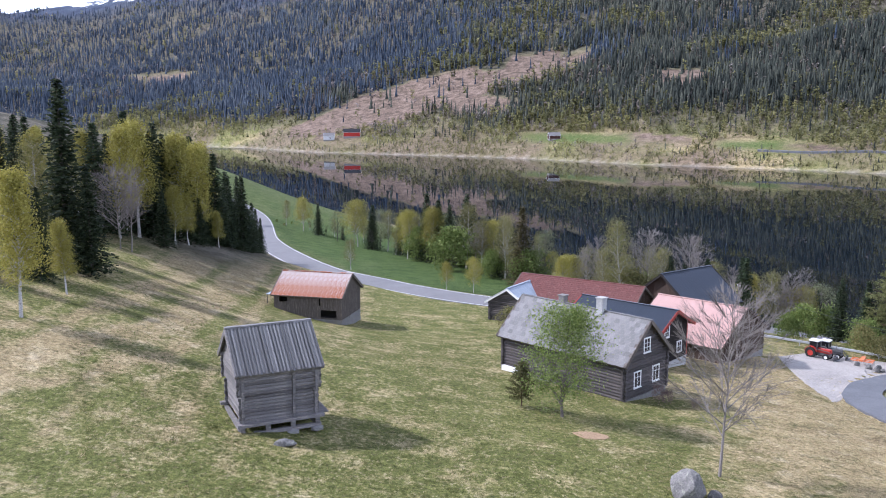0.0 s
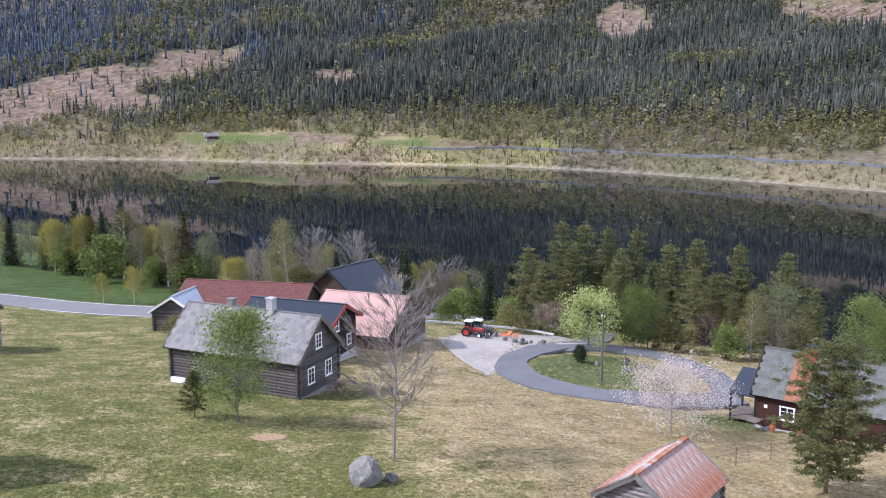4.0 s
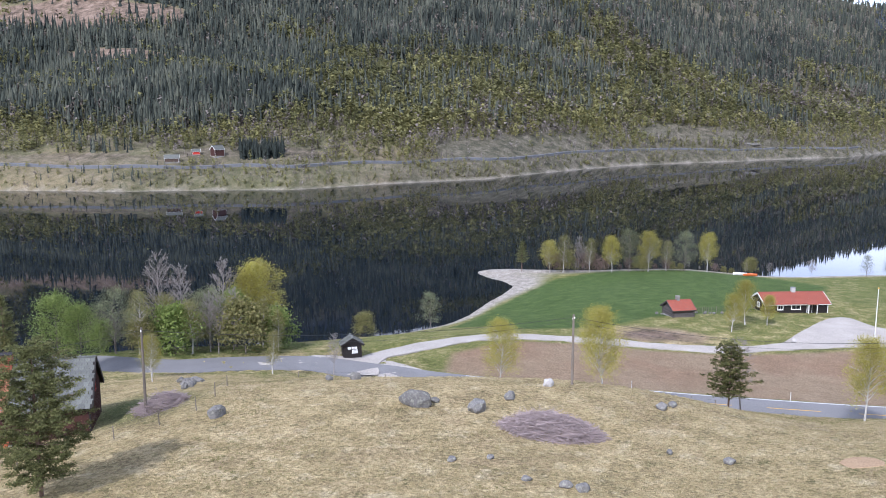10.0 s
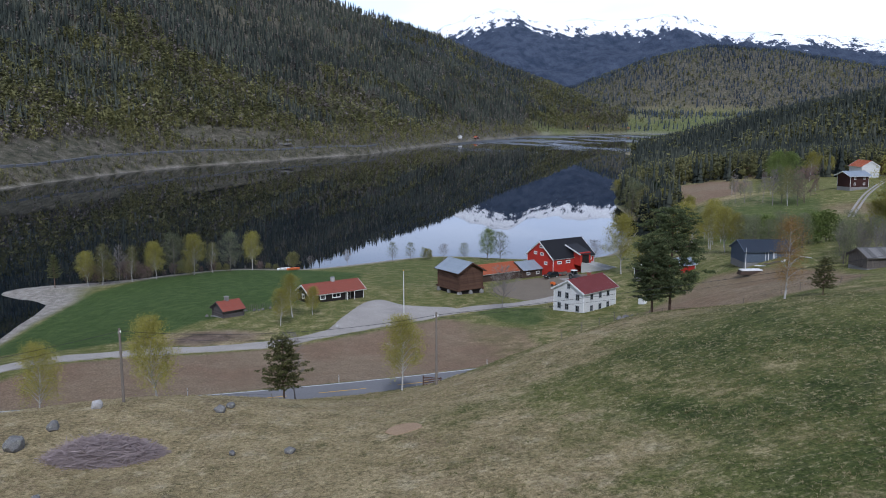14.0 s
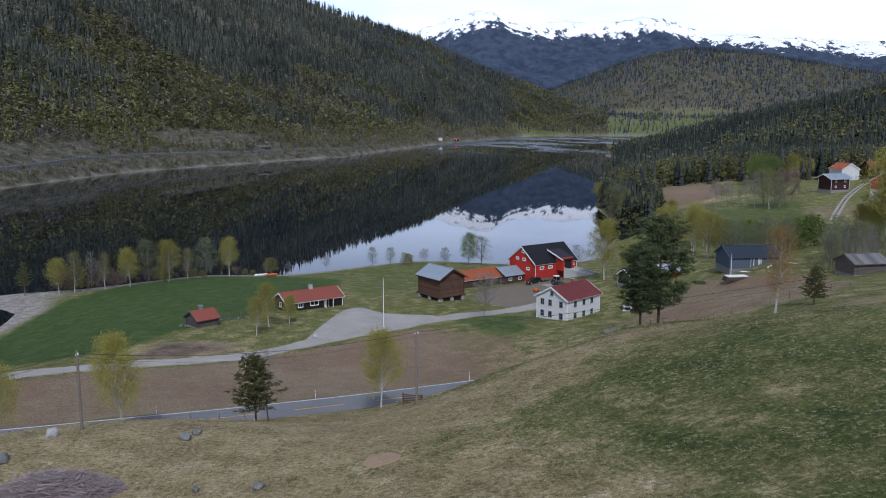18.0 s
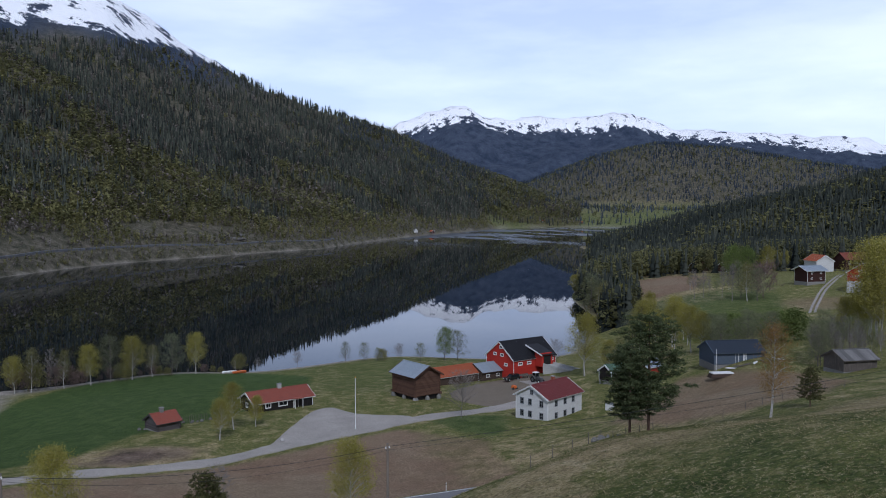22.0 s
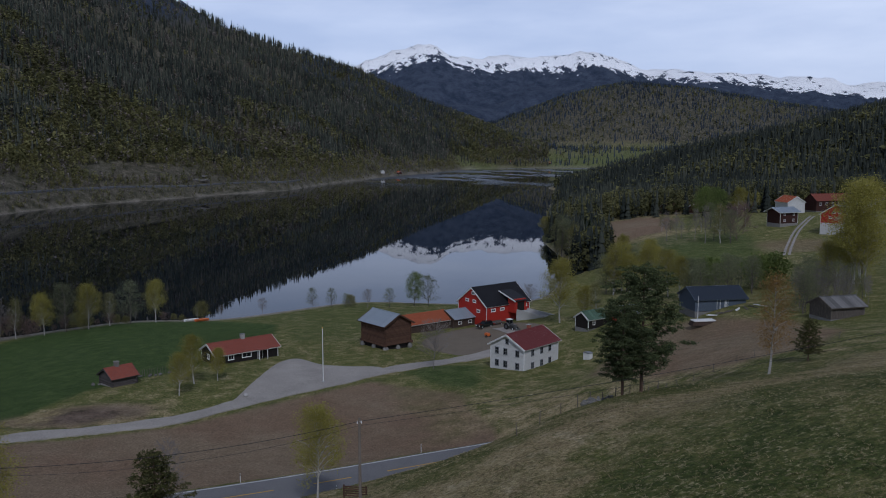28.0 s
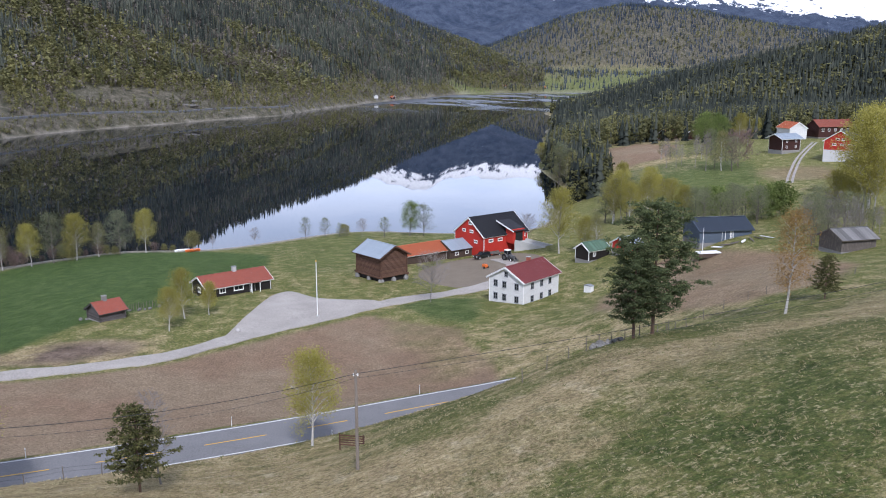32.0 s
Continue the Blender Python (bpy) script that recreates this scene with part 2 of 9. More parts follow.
def water_material():
    n = Nodes("lake_water")
    v = n.pos(1.0, 1.0, 1.0)
    small = n.noise(v, 0.9, 3.0, 0.5)
    wide = n.noise(v, 0.05, 3.0, 0.5)
    n.bump(n.math("ADD", n.math("MULTIPLY", small, 0.06), n.math("MULTIPLY", wide, 0.2)), 0.06, 0.25)
    dist = n.add("ShaderNodeVectorMath")
    dist.operation = "LENGTH"
    n.link(v, dist.inputs[0])
    span = n.add("ShaderNodeMapRange")
    span.inputs[1].default_value, span.inputs[2].default_value = 950.0, 1350.0
    n.link(dist.outputs["Value"], span.inputs[0])
    gust = n.ramp(n.noise(n.pos(0.35, 1.0, 1.0), 0.011, 4.0, 0.6), (0.44, (0, 0, 0)), (0.52, (1, 1, 1)))
    breeze = n.math("ADD", n.math("MULTIPLY", n.math("MULTIPLY", gust, span.outputs[0]), 0.3), 0.012)
    n.b.inputs["IOR"].default_value = 1.33
    m = n.done((0.003, 0.006, 0.01), breeze, 0.0, 0.2)
    return m


GROUND = ground_material()
WATER = water_material()
# ---------------------------------------------------------------- the land
LAKE = -50.0
# heights of the home slope, east, south and west of the viewpoint
HOME = [(0, 0, -17.5), (45, 20, -21.5), (60, 9, -23.2), (74, 10, -23.9), (73, 19, -24.1), (70, 27, -23.9), (77, 30.5, -26.5), (61, 42, -24.0), (64.5, 36.5, -23.6), (89.5, -15.5, -30.8), (87.3, -24, -28.8), (84, -33, -24.6), (-10, 47, -18.1), (-15, 101, -25.0), (12, 67, -22.4), (28, 90, -25.6),
        (44, 98, -28.6), (48, 70, -26.8), (52, 46, -24.8), (78, 66, -29.5), (93, 60, -32.2), (103, 70.5, -33.3), (111, 63.5, -34.8), (96, 79, -33.2), (100, 42, -33.9), (101, 26, -34.6), (103.5, 3, -34.8), (105, -14, -34.9), (107.4, -38, -34.9),
        (108.3, -50, -34.9), (75, -12, -26.2), (76, 0.5, -25.0), (20, 40, -20.5), (30, 45, -22), (79, -35, -21.9), (80, -26, -24.4), (86, -42, -22.7), (78, -50, -20.2), (96, -54, -25.6), (88, -64, -22.8), (62, -52, -15.5),
        (45, -25, -18.5), (-34, 78, -14.5), (-48, 121, -16), (-37, 147, -23.6), (-60, 60, -8)]
SHORE = [(110, 45, -34.4), (135, 32, -37), (148, 8, -40), (155, -8, -41), (170, -38, -42), (182, -70, -43), (168, -66, -41.6), (225, -92, -44.5),
         (190, -50, -42.6), (170, 0, -41.2), (192, -14, -42.6), (190, 54, -50), (212, 50, -50), (240, 44, -49.8), (258, 63, -50), (269, 30, -50), (280, 0, -50),
         (274, -24, -50), (288, -70, -50), (275, -128, -50), (205, 85, -57), (320, 40, -60), (330, -60, -60), (150, 62, -44), (120, 76, -39), (150, 115, -56), (215, 10, -45), (230, -40, -45.5)]
NORTH = [(-57, 270, -33), (-42, 201, -31), (-24, 162, -30), (-12, 148, -30), (9, 132, -30), (30, 122, -30), (30, 190, -38), (0, 250, -42), (62, 120, -34), (80, 88, -32),
         (75, 160, -50), (50, 215, -50), (20, 300, -50), (-50, 420, -50), (100, 260, -60), (20, 420, -60), (104, 100, -41), (116, 122, -50), (-100, 110, -8), (-110, 220, -16), (-110, 400, -22),
         (-60, 0, -8), (0, -60, -13), (-100, -100, 20), (-200, 60, 18), (0, -200, 4)]
SOUTH = [(129, -113, -28), (153, -108, -30.6), (130, -80, -31), (112, -76, -27.5), (150, -85, -38), (262, -236, -33), (290, -235, -33), (330, -218, -37), (350, -177, -50), (455, -202, -50),
         (340, -140, -60), (470, -170, -62), (300, -172, -43), (240, -150, -42), (676, -312, -50), (660, -250, -62), (200, -190, -31), (120, -200, -20), (420, -290, -36), (620, -420, -42),
         (300, -420, -24), (250, -128, -46), (205, -120, -38)]
CTRL = np.array(HOME + SHORE + NORTH + SOUTH, float)


def _tps(r2):
    return np.where(r2 > 1e-9, 0.5 * r2 * np.log(np.maximum(r2, 1e-9)), 0.0)


def _solve_tps():
    p = CTRL[:, :2] / 100.0
    n = len(p)
    k = _tps(((p[:, None] - p[None]) ** 2).sum(-1)) + np.eye(n) * 0.002
    a = np.zeros((n + 3, n + 3))
    a[:n, :n], a[:n, n:], a[n:, :n] = k, np.c_[np.ones(n), p], np.c_[np.ones(n), p].T
    return np.linalg.solve(a, np.r_[CTRL[:, 2], 0, 0, 0])


TPS_W = _solve_tps()


def _home(x, y):
    out = np.empty(len(x))
    p = CTRL[:, :2] / 100.0
    for s in range(0, len(x), 20000):
        q = np.c_[x[s:s + 20000], y[s:s + 20000]] / 100.0
        out[s:s + 20000] = _tps(((q[:, None] - p[None]) ** 2).sum(-1)) @ TPS_W[:len(p)] + TPS_W[-3] + q @ TPS_W[-2:]
    return out


def smooth(a, b, v):
    t = np.clip((v - a) / (b - a), 0.0, 1.0)
    return t * t * (3 - 2 * t)


def lattice(x, y, seed):
    """Smooth value noise on a lattice, -1 to 1."""
    xi, yi = np.floor(x).astype(np.int64), np.floor(y).astype(np.int64)
    fx, fy = x - xi, y - yi
    fx, fy = fx * fx * (3 - 2 * fx), fy * fy * (3 - 2 * fy)

    def h(i, j):
        v = (i * 374761393 + j * 668265263 + seed * 974634777) & 0xFFFFFFFF
        v = ((v ^ (v >> 13)) * 1274126177) & 0xFFFFFFFF
        return ((v ^ (v >> 16)) & 0xFFFF) / 32767.5 - 1.0
    return (h(xi, yi) * (1 - fx) + h(xi + 1, yi) * fx) * (1 - fy) + (h(xi, yi + 1) * (1 - fx) + h(xi + 1, yi + 1) * fx) * fy


def fractal(x, y, size, octaves=4, seed=1):
    s, amp, tot = 0.0, 1.0, 0.0
    for o in range(octaves):
        s, tot = s + amp * lattice(x / size * 2 ** o + 13.7 * o, y / size * 2 ** o - 7.1 * o, seed + o), tot + amp
        amp *= 0.5
    return s / tot


# the far side: bearing (degrees, to the left of north), distance of the shore, distance and height of the ridge
FAR = [(60, 1600, 3600, 420), (26, 1400, 3400, 322), (22, 1350, 3400, 372), (16, 1253, 3300, 500), (8, 1020, 3000, 560), (-1, 935, 2600, 580), (-13, 808, 2300, 560), (-27, 763, 2100, 530),
       (-41, 650, 2000, 500), (-53, 567, 1950, 480), (-64, 552, 1950, 470), (-77, 632, 2000, 470), (-81, 700, 2050, 470), (-86, 800, 2150, 496), (-92.6, 890, 2250, 352), (-95, 940, 2300, 303),
       (-99, 1010, 2350, 250), (-103.8, 1310, 2400, 195), (-108, 1600, 2450, 112), (-111, 1900, 2600, 75), (-115, 2000, 2700, 5), (-122, 2000, 2900, 0), (-150, 2000, 2900, 0)]
MID = [(-100, -60), (-108, 20), (-112.5, 90), (-117, 190), (-121, 238), (-126, 205), (-130, 160), (-134.6, 108), (-145, 90), (-170, 80)]
RANGE = [(-98, 200), (-103.8, 375), (-106, 440), (-108.5, 482), (-110, 440), (-112, 415), (-116, 400), (-119, 435), (-121, 385), (-123, 365), (-129, 340), (-134.5, 262), (-150, 200)]
HILL = [(-110, -70), (-114, -58), (-117, -48), (-119.5, -38), (-124, -14), (-127.7, 0), (-131, 14), (-136, 34), (-142, 60), (-155, 110), (-180, 120)]


def table(rows, az, col):
    rows = sorted(rows)
    return np.interp(az, [r[0] for r in rows], [r[col] for r in rows])


def bearing(x, y):
    az = np.degrees(np.arctan2(-x, y))
    return np.where(az > 100, az - 360, az)


def height(x, y):
    """Height of the bare land at x, y (arrays)."""
    x, y = np.asarray(x, float), np.asarray(y, float)
    r, az = np.hypot(x, y), bearing(x, y)
    near = _home(x, y)
    out = smooth(380, 560, r) * (1 - smooth(-112, -117, az))
    near = near * (1 - out) + np.minimum(near, -62) * out
    near = np.clip(near, -63, 70)
    shore, rd, rh = table(FAR, az, 1), table(FAR, az, 2), table(FAR, az, 3)
    shore = shore + fractal(x, y, 140, 3, 5) * 9
    u = (r - shore) / (rd - shore)
    rough_ = fractal(x, y, 420, 5, 21)
    rise = np.where(u < 0, u * 260, np.where(u < 1, (rh + 50) * (0.62 * u + 0.38 * u * u) + smooth(0, 0.012, u) * 4, (rh + 50) * (1 - 0.25 * np.minimum(u - 1, 1.5))))
    rise = rise + rough_ * 55 * smooth(0.05, 0.35, u) * (1 - 0.75 * smooth(0.8, 0.95, u))
    far = np.where((az < 75), LAKE + rise, -70)
    far = np.maximum(far, -64)
    mid = table(MID, az, 1) * smooth(2500, 3300, r) + (1 - smooth(2500, 3300, r)) * LAKE + fractal(x, y, 500, 4, 8) * 26 * smooth(2500, 2900, r)
    mid = np.where((az < -98) & (r > 2450), mid, -70)
    climb = np.clip((r - 3300) / 1150, 0, 1)
    climb = climb * (0.5 + 0.5 * climb) - 0.25 * np.clip((r - 4450) / 450, 0, 1)
    gully = 1 - 2 * np.abs(fractal(x, y, 380, 5, 3))
    rng = (table(RANGE, az, 1) + 22) * climb + (1 - climb) * LAKE + (gully - 0.45) * 62 * smooth(3500, 4100, r)
    rng = np.where((az < -97) & (r > 3300), rng, -70)
    # wooded hill south of the bay
    hl = table(HILL, az, 1)
    hill = -50 + (hl + 50) * smooth(520, 1000, r) + fractal(x, y, 160, 3, 4) * 5 * smooth(520, 700, r)
    hill = np.where((az < -112) & (r > 480) & (r < 2300), hill - 90 * smooth(1050, 1900, r), -70)
    shelf = smooth(-114.2, -115.6, az)
    hill = hill * shelf - 66 * (1 - shelf)
    z = np.maximum(np.maximum(near, far), np.maximum(np.maximum(mid, rng), hill))
    return z


def spline(pts, step=2.0):
    """A smooth line through pts, resampled."""
    p = np.array(pts, float)
    p = np.vstack([2 * p[0] - p[1], p, 2 * p[-1] - p[-2]])
    out = []
    for i in range(1, len(p) - 2):
        n = max(2, int(np.hypot(*(p[i + 1] - p[i])[:2]) / step))
        t = np.linspace(0, 1, n, endpoint=False)[:, None]
        a, b, c, d = p[i - 1], p[i], p[i + 1], p[i + 2]
        out.append(0.5 * (2 * b + (c - a) * t + (2 * a - 5 * b + 4 * c - d) * t * t + (3 * b - a - 3 * c + d) * t ** 3))
    out.append(p[-2:-1])
    return np.vstack(out)


MAIN_ROAD = [(-100, 306), (-62, 272), (-42, 203), (-25, 163), (-12, 149), (9, 133), (36, 126), (57, 124), (76, 116), (89, 101), (92.5, 86), (89, 72), (90.5, 62.5), (97, 56), (102.5, 48), (103.6, 37), (103.6, 10), (104.8, -12), (107.3, -36), (108.3, -51)]
FARM_ROAD = [(101, 40), (112, 42), (135, 31), (145.5, 15), (148.3, 3.5), (152, -8), (159.4, -18.7), (166.9, -33), (174.8, -49.7), (178.5, -62.3), (184, -74), (196, -84), (206, -84)]
DRIVE = [(66, 101), (58, 92), (50, 88), (41, 80), (38, 72), (41, 65), (48, 61), (54, 60)]
LOOP = [(50, 88), (57, 86), (61, 79), (59, 69), (54, 62), (48, 61)]
PATHS = {"main": (spline(MAIN_ROAD), 6.6), "farm": (spline(FARM_ROAD), 3.6), "drive": (spline(DRIVE), 3.5), "loop": (spline(LOOP), 2.9)}


def line_dist(x, y, line):
    best, zi = np.full(len(x), 1e9), np.zeros(len(x), int)
    for i, (px, py) in enumerate(line[:, :2]):
        d = (x - px) ** 2 + (y - py) ** 2
        m = d < best
        best[m], zi[m] = d[m], i
    return np.sqrt(best), zi


LINE_Z = {}
for key, (line, width) in PATHS.items():
    lz = height(line[:, 0], line[:, 1])
    ker = np.ones(9) / 9
    LINE_Z[key] = np.convolve(np.pad(lz, 4, "edge"), ker, "valid")


def ground_z(x, y):
    """Height of the finished ground: the land with the roads' beds cut in."""
    x, y = np.atleast_1d(np.asarray(x, float)), np.atleast_1d(np.asarray(y, float))
    z = height(x, y)
    near = np.hypot(x, y) < 360
    if near.any():
        xs, ys, zs = x[near], y[near], z[near]
        for key, (line, width) in PATHS.items():
            d, i = line_dist(xs, ys, line)
            k = 1 - smooth(width * 0.55, width * 0.55 + 3.5, d)
            zs = zs * (1 - k) + (LINE_Z[key][i] - 0.12) * k
        z[near] = zs + fractal(xs, ys, 5.0, 2, 9) * 0.07 * smooth(0.0, 5.0, 5.0)
    return z


def gz(x, y):
    return float(ground_z([x], [y])[0])


def inside(x, y, poly, soft):
    """1 inside the polygon, 0 outside, over a soft edge."""
    p = np.array(poly, float)
    d2, ins = np.full(len(x), 1e18), np.zeros(len(x), bool)
    for (ax, ay), (bx, by) in zip(p, np.roll(p, -1, 0)):
        t = np.clip(((x - ax) * (bx - ax) + (y - ay) * (by - ay)) / ((bx - ax) ** 2 + (by - ay) ** 2), 0, 1)
        d2 = np.minimum(d2, (x - ax - t * (bx - ax)) ** 2 + (y - ay - t * (by - ay)) ** 2)
        cross = ((ay > y) != (by > y)) & (x < (bx - ax) * (y - ay) / (by - ay + 1e-12) + ax)
        ins ^= cross
    d = np.sqrt(d2) * np.where(ins, 1, -1)
    return smooth(-soft, soft, d)


FIELDS = {
    "ploughed": [(108, 31), (120, 33), (135, 26), (143, 13), (145, 3), (148.2, -8), (155, -19), (162.5, -33), (166.5, -42), (150.5, -54), (141, -51), (128, -50), (114.5, -46), (111.5, -22), (109, 6), (107, 22)],
    "home_meadow": [(152, 30), (176, 50), (194, 48), (222, 43), (246, 38), (266, 24), (275, -2), (268, -22), (246, -37), (215, -31), (202, -25), (186, -8), (176, 6), (160, 16)],
    "shore_meadow": [(240, -38), (268, -28), (282, -66), (272, -104), (246, -84), (222, -66), (206, -52), (212, -34)],
    "road_meadow": [(-58, 268), (-38, 205), (-17, 166), (2, 146), (24, 133), (40, 132), (36, 160), (20, 200), (0, 240), (-30, 290)],
    "right_field": [(116, -69), (136, -70), (154, -82), (162, -100), (150, -105), (134, -108), (112, -97), (102, -83), (106, -73)],
    "red_field": [(352, -205), (392, -212), (430, -232), (428, -262), (392, -262), (352, -228)],
    "farm_soil": [(255, -205), (278, -214), (270, -236), (250, -232), (240, -216)],
    "farm_meadow": [(225, -165), (262, -205), (290, -225), (330, -222), (345, -200), (322, -185), (270, -165), (240, -150)],
}


def clearing(x, y):
    """Where the far slope is felled, rocky or farmed: 1 inside."""
    r, b = np.hypot(x, y), bearing(x, y)
    sh = table(FAR, b, 1)
    u = r - sh
    out = np.zeros(len(x))
    # bearing, width, distance up from the shore, depth, tilt
    for cb, wb, cu, du, tilt in ((2.5, 7.5, 225, 85, -17), (-6.5, 3.4, 400, 90, -20), (-2.5, 2.6, 190, 40, 0), (-12.5, 3.6, 60, 26, 0), (-15.2, 1.7, 300, 45, 0), (-22, 3.0, 42, 18, 0),
                                 (-33.8, 1.6, 560, 90, 0), (-50.5, 7.5, 620, 60, 2), (-54, 3.0, 440, 34, 0), (-61.5, 5.5, 60, 24, 0), (-52, 6, 48, 16, 0), (-79, 5, 60, 30, 0), (-90, 3, 90, 34, 0), (18, 2.5, 700, 60, 0), (22, 2.0, 240, 30, 0), (6.8, 1.7, 42, 26, 0)):
        e = ((b - cb) / wb) ** 2 + ((u - cu - tilt * (b - cb)) / du) ** 2
        out = np.maximum(out, (e + fractal(x, y, 60, 3, 12) * 0.55 < 1.0) * 1.0)
    return out


def meadow_strip(x, y):
    """Green hay meadows on the shelf above the far shore: 1 inside."""
    r, b = np.hypot(x, y), bearing(x, y)
    up = r - table(FAR, b, 1)
    long_ = np.exp(-((b + 8.9) / 3.7) ** 8) * np.exp(-((up - 66) / 20.0) ** 4)
    short = np.exp(-((b + 19.5) / 2.2) ** 8) * np.exp(-((up - 52) / 13.0) ** 4)
    return np.maximum(long_, short)


def build_land():
    az = np.unique(np.r_[np.arange(-152, 36.01, 0.42), np.arange(36, 208, 3.0)])
    rr = [6.0]
    while rr[-1] < 4900:
        r = rr[-1]
        rr.append(r * (1.024 if r < 90 else 1.0115 if r < 330 else 1.022 if r < 540 else 1.0085 if r < 1280 else 1.03 if r < 3300 else 1.012))
    rr = np.array(rr)
    na, nr = len(az), len(rr)
    ga, gr = np.meshgrid(np.radians(az), rr)
    x, y = (-np.sin(ga) * gr).ravel(), (np.cos(ga) * gr).ravel()
    z = ground_z(x, y)
    co = np.c_[x, y, z]
    co = np.vstack([co, [0, 0, gz(0, 0)]])
    i = np.arange(nr - 1)[:, None] * na
    j = np.arange(na)
    k = (j + 1) % na
    quads = np.stack([i + j, i + na + j, i + na + k, i + k], -1).reshape(-1, 4)[:, ::-1]
    fan = np.stack([np.full(na, len(co) - 1), j, k], -1)[:, ::-1]
    me = bpy.data.meshes.new("ground")
    nq, nf = len(quads), len(fan)
    me.vertices.add(len(co))
    me.vertices.foreach_set("co", co.ravel())
    me.loops.add(nq * 4 + nf * 3)
    me.loops.foreach_set("vertex_index", np.r_[quads.ravel(), fan.ravel()].astype(np.int32))
    me.polygons.add(nq + nf)
    me.polygons.foreach_set("loop_start", np.r_[np.arange(nq) * 4, nq * 4 + np.arange(nf) * 3].astype(np.int32))
    me.polygons.foreach_set("use_smooth", np.ones(nq + nf, bool))
    me.update(calc_edges=True)
    me.validate()
    x, y, z = co.T
    r, b = np.hypot(x, y), bearing(x, y)
    wob = fractal(x, y, 14, 3, 31)
    dry = 0.26 + 0.8 * smooth(8, 34, x + wob * 5) * (1 - smooth(60, 95, -y + x * 0.25)) * smooth(140, 60, r)
    dry = dry + 0.35 * np.exp(-((x - 112) ** 2 + (y + 60) ** 2) / 900.0) + 0.3 * smooth(-10, -60, x) * smooth(60, 120, y)
    stripes = lattice((x + 0.12 * y) / 1.5, y / 38.0, 61) + 0.6 * lattice((x + 0.12 * y) / 0.7, y / 22.0, 62)
    west = smooth(-4, -16, x) * smooth(34, 52, y) * (r < 190)
    dry = dry + west * (0.34 * stripes + 0.14)
    band, _ = line_dist(x, y, spline([(-27, 50), (-23.5, 60), (-22.2, 68), (-22.6, 77), (-26, 100), (-27.8, 132)], 1.0))
    dry = dry + 0.75 * np.exp(-(band / 1.7) ** 2) + 0.5 * np.exp(-((band - 4.5) / 0.8) ** 2) * (x > -30)
    dry = np.where(r > 300, 0.2 + 0.55 * smooth(-0.2, 0.5, fractal(x, y, 90, 3, 77)), dry)
    lush = np.zeros(len(x))
    for key in ("home_meadow", "road_meadow", "farm_meadow"):
        lush = np.maximum(lush, inside(x, y, FIELDS[key], 1.2) * (0.95 if key != "farm_meadow" else 0.6))
    lush = np.maximum(lush, inside(x, y, FIELDS["shore_meadow"], 1.0) * 0.3)
    soil = np.maximum(inside(x, y, FIELDS["ploughed"], 0.9), np.maximum(inside(x, y, FIELDS["right_field"], 1.5) * 0.88, np.maximum(inside(x, y, FIELDS["farm_soil"], 3) * 0.6, inside(x, y, FIELDS["red_field"], 2))))
    beach = smooth(LAKE + np.where(r > 400, 0.55, 0.75), LAKE + np.where(r > 400, 0.1, 0.35), z) * np.where(r > 400, 0.5, 1.0) * (r < 2400)
    land = r > 420
    u = (r - table(FAR, b, 1)) / (table(FAR, b, 2) - table(FAR, b, 1))
    wood = np.where(land, smooth(0.02, 0.12, u + wob * 0.02), 0.0)
    road_x = np.interp(y, [149, 163, 203, 272, 306], [-16, -29, -46, -67, -105])
    lush = np.maximum(lush, 0.85 * (x > road_x + 3) * (x < 30) * (r < 400) * smooth(138, 150, y) * smooth(LAKE + 1, LAKE + 4, z))
    wood = np.maximum(wood, smooth(-22, -34, x) * smooth(100, 125, y) * (x < road_x) * (r < 420))
    rock = smooth(255, 330, z + fractal(x, y, 200, 4, 55) * 70)
    snow = 0.86 * smooth(312, 385, z + 90 * smooth(3300, 3700, r) * (b < -90) + fractal(x, y, 300, 4, 56) * 30)
    far_side = (r > 500) & (b > -116)
    felled = clearing(x, y) * far_side * smooth(20, 80, r - table(FAR, b, 1)) + 0.75 * far_side * (1 - smooth(90, 170, r - table(FAR, b, 1) + wob * 40)) * smooth(-0.3, 0.35, fractal(x, y, 70, 3, 88)) * (1 - 0.6 * smooth(-40, -48, b))
    ride = meadow_strip(x, y) * far_side
    lush, felled = np.maximum(lush, ride * 0.8), felled * (1 - ride)
    wood = wood * (1 - np.clip(felled, 0, 1)) * (1 - ride)
    wood = np.maximum(wood, far_side * (b < -30) * (u < 0.2) * np.clip(0.72 + 0.35 * smooth(-66, -78, b) + 0.3 * fractal(x, y, 45, 3, 89), 0, 1) * (1 - ride))
    vale = (r > 1850) * (r < 3300) * (b < -100) * smooth(15, -25, z + 22 * fractal(x, y, 160, 3, 47))
    wood, lush, dry = wood * (1 - 0.9 * vale), np.maximum(lush, 0.45 * vale), dry * (1 - 0.4 * vale)
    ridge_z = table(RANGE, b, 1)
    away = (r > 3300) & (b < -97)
    # the whole far range takes the rock colour with haze blue in it
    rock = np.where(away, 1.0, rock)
    snow = np.where(away, smooth(-112, -8, z - ridge_z + fractal(x, y, 260, 4, 58) * 40) * 0.92, snow)
    # green south-east slope with straw along its crest
    slope = smooth(-3, 24, -y - 0.12 * x + wob * 7) * (r < 130)
    crest_ = np.exp(-((x - 76 + 0.25 * (y + 40) + 5 * wob) / 6.0) ** 2) * (r < 140)
    dry = dry * (1 - slope) + slope * (0.28 + 0.8 * crest_ + 0.8 * fractal(x, y, 13, 4, 91) + 0.22 * stripes)
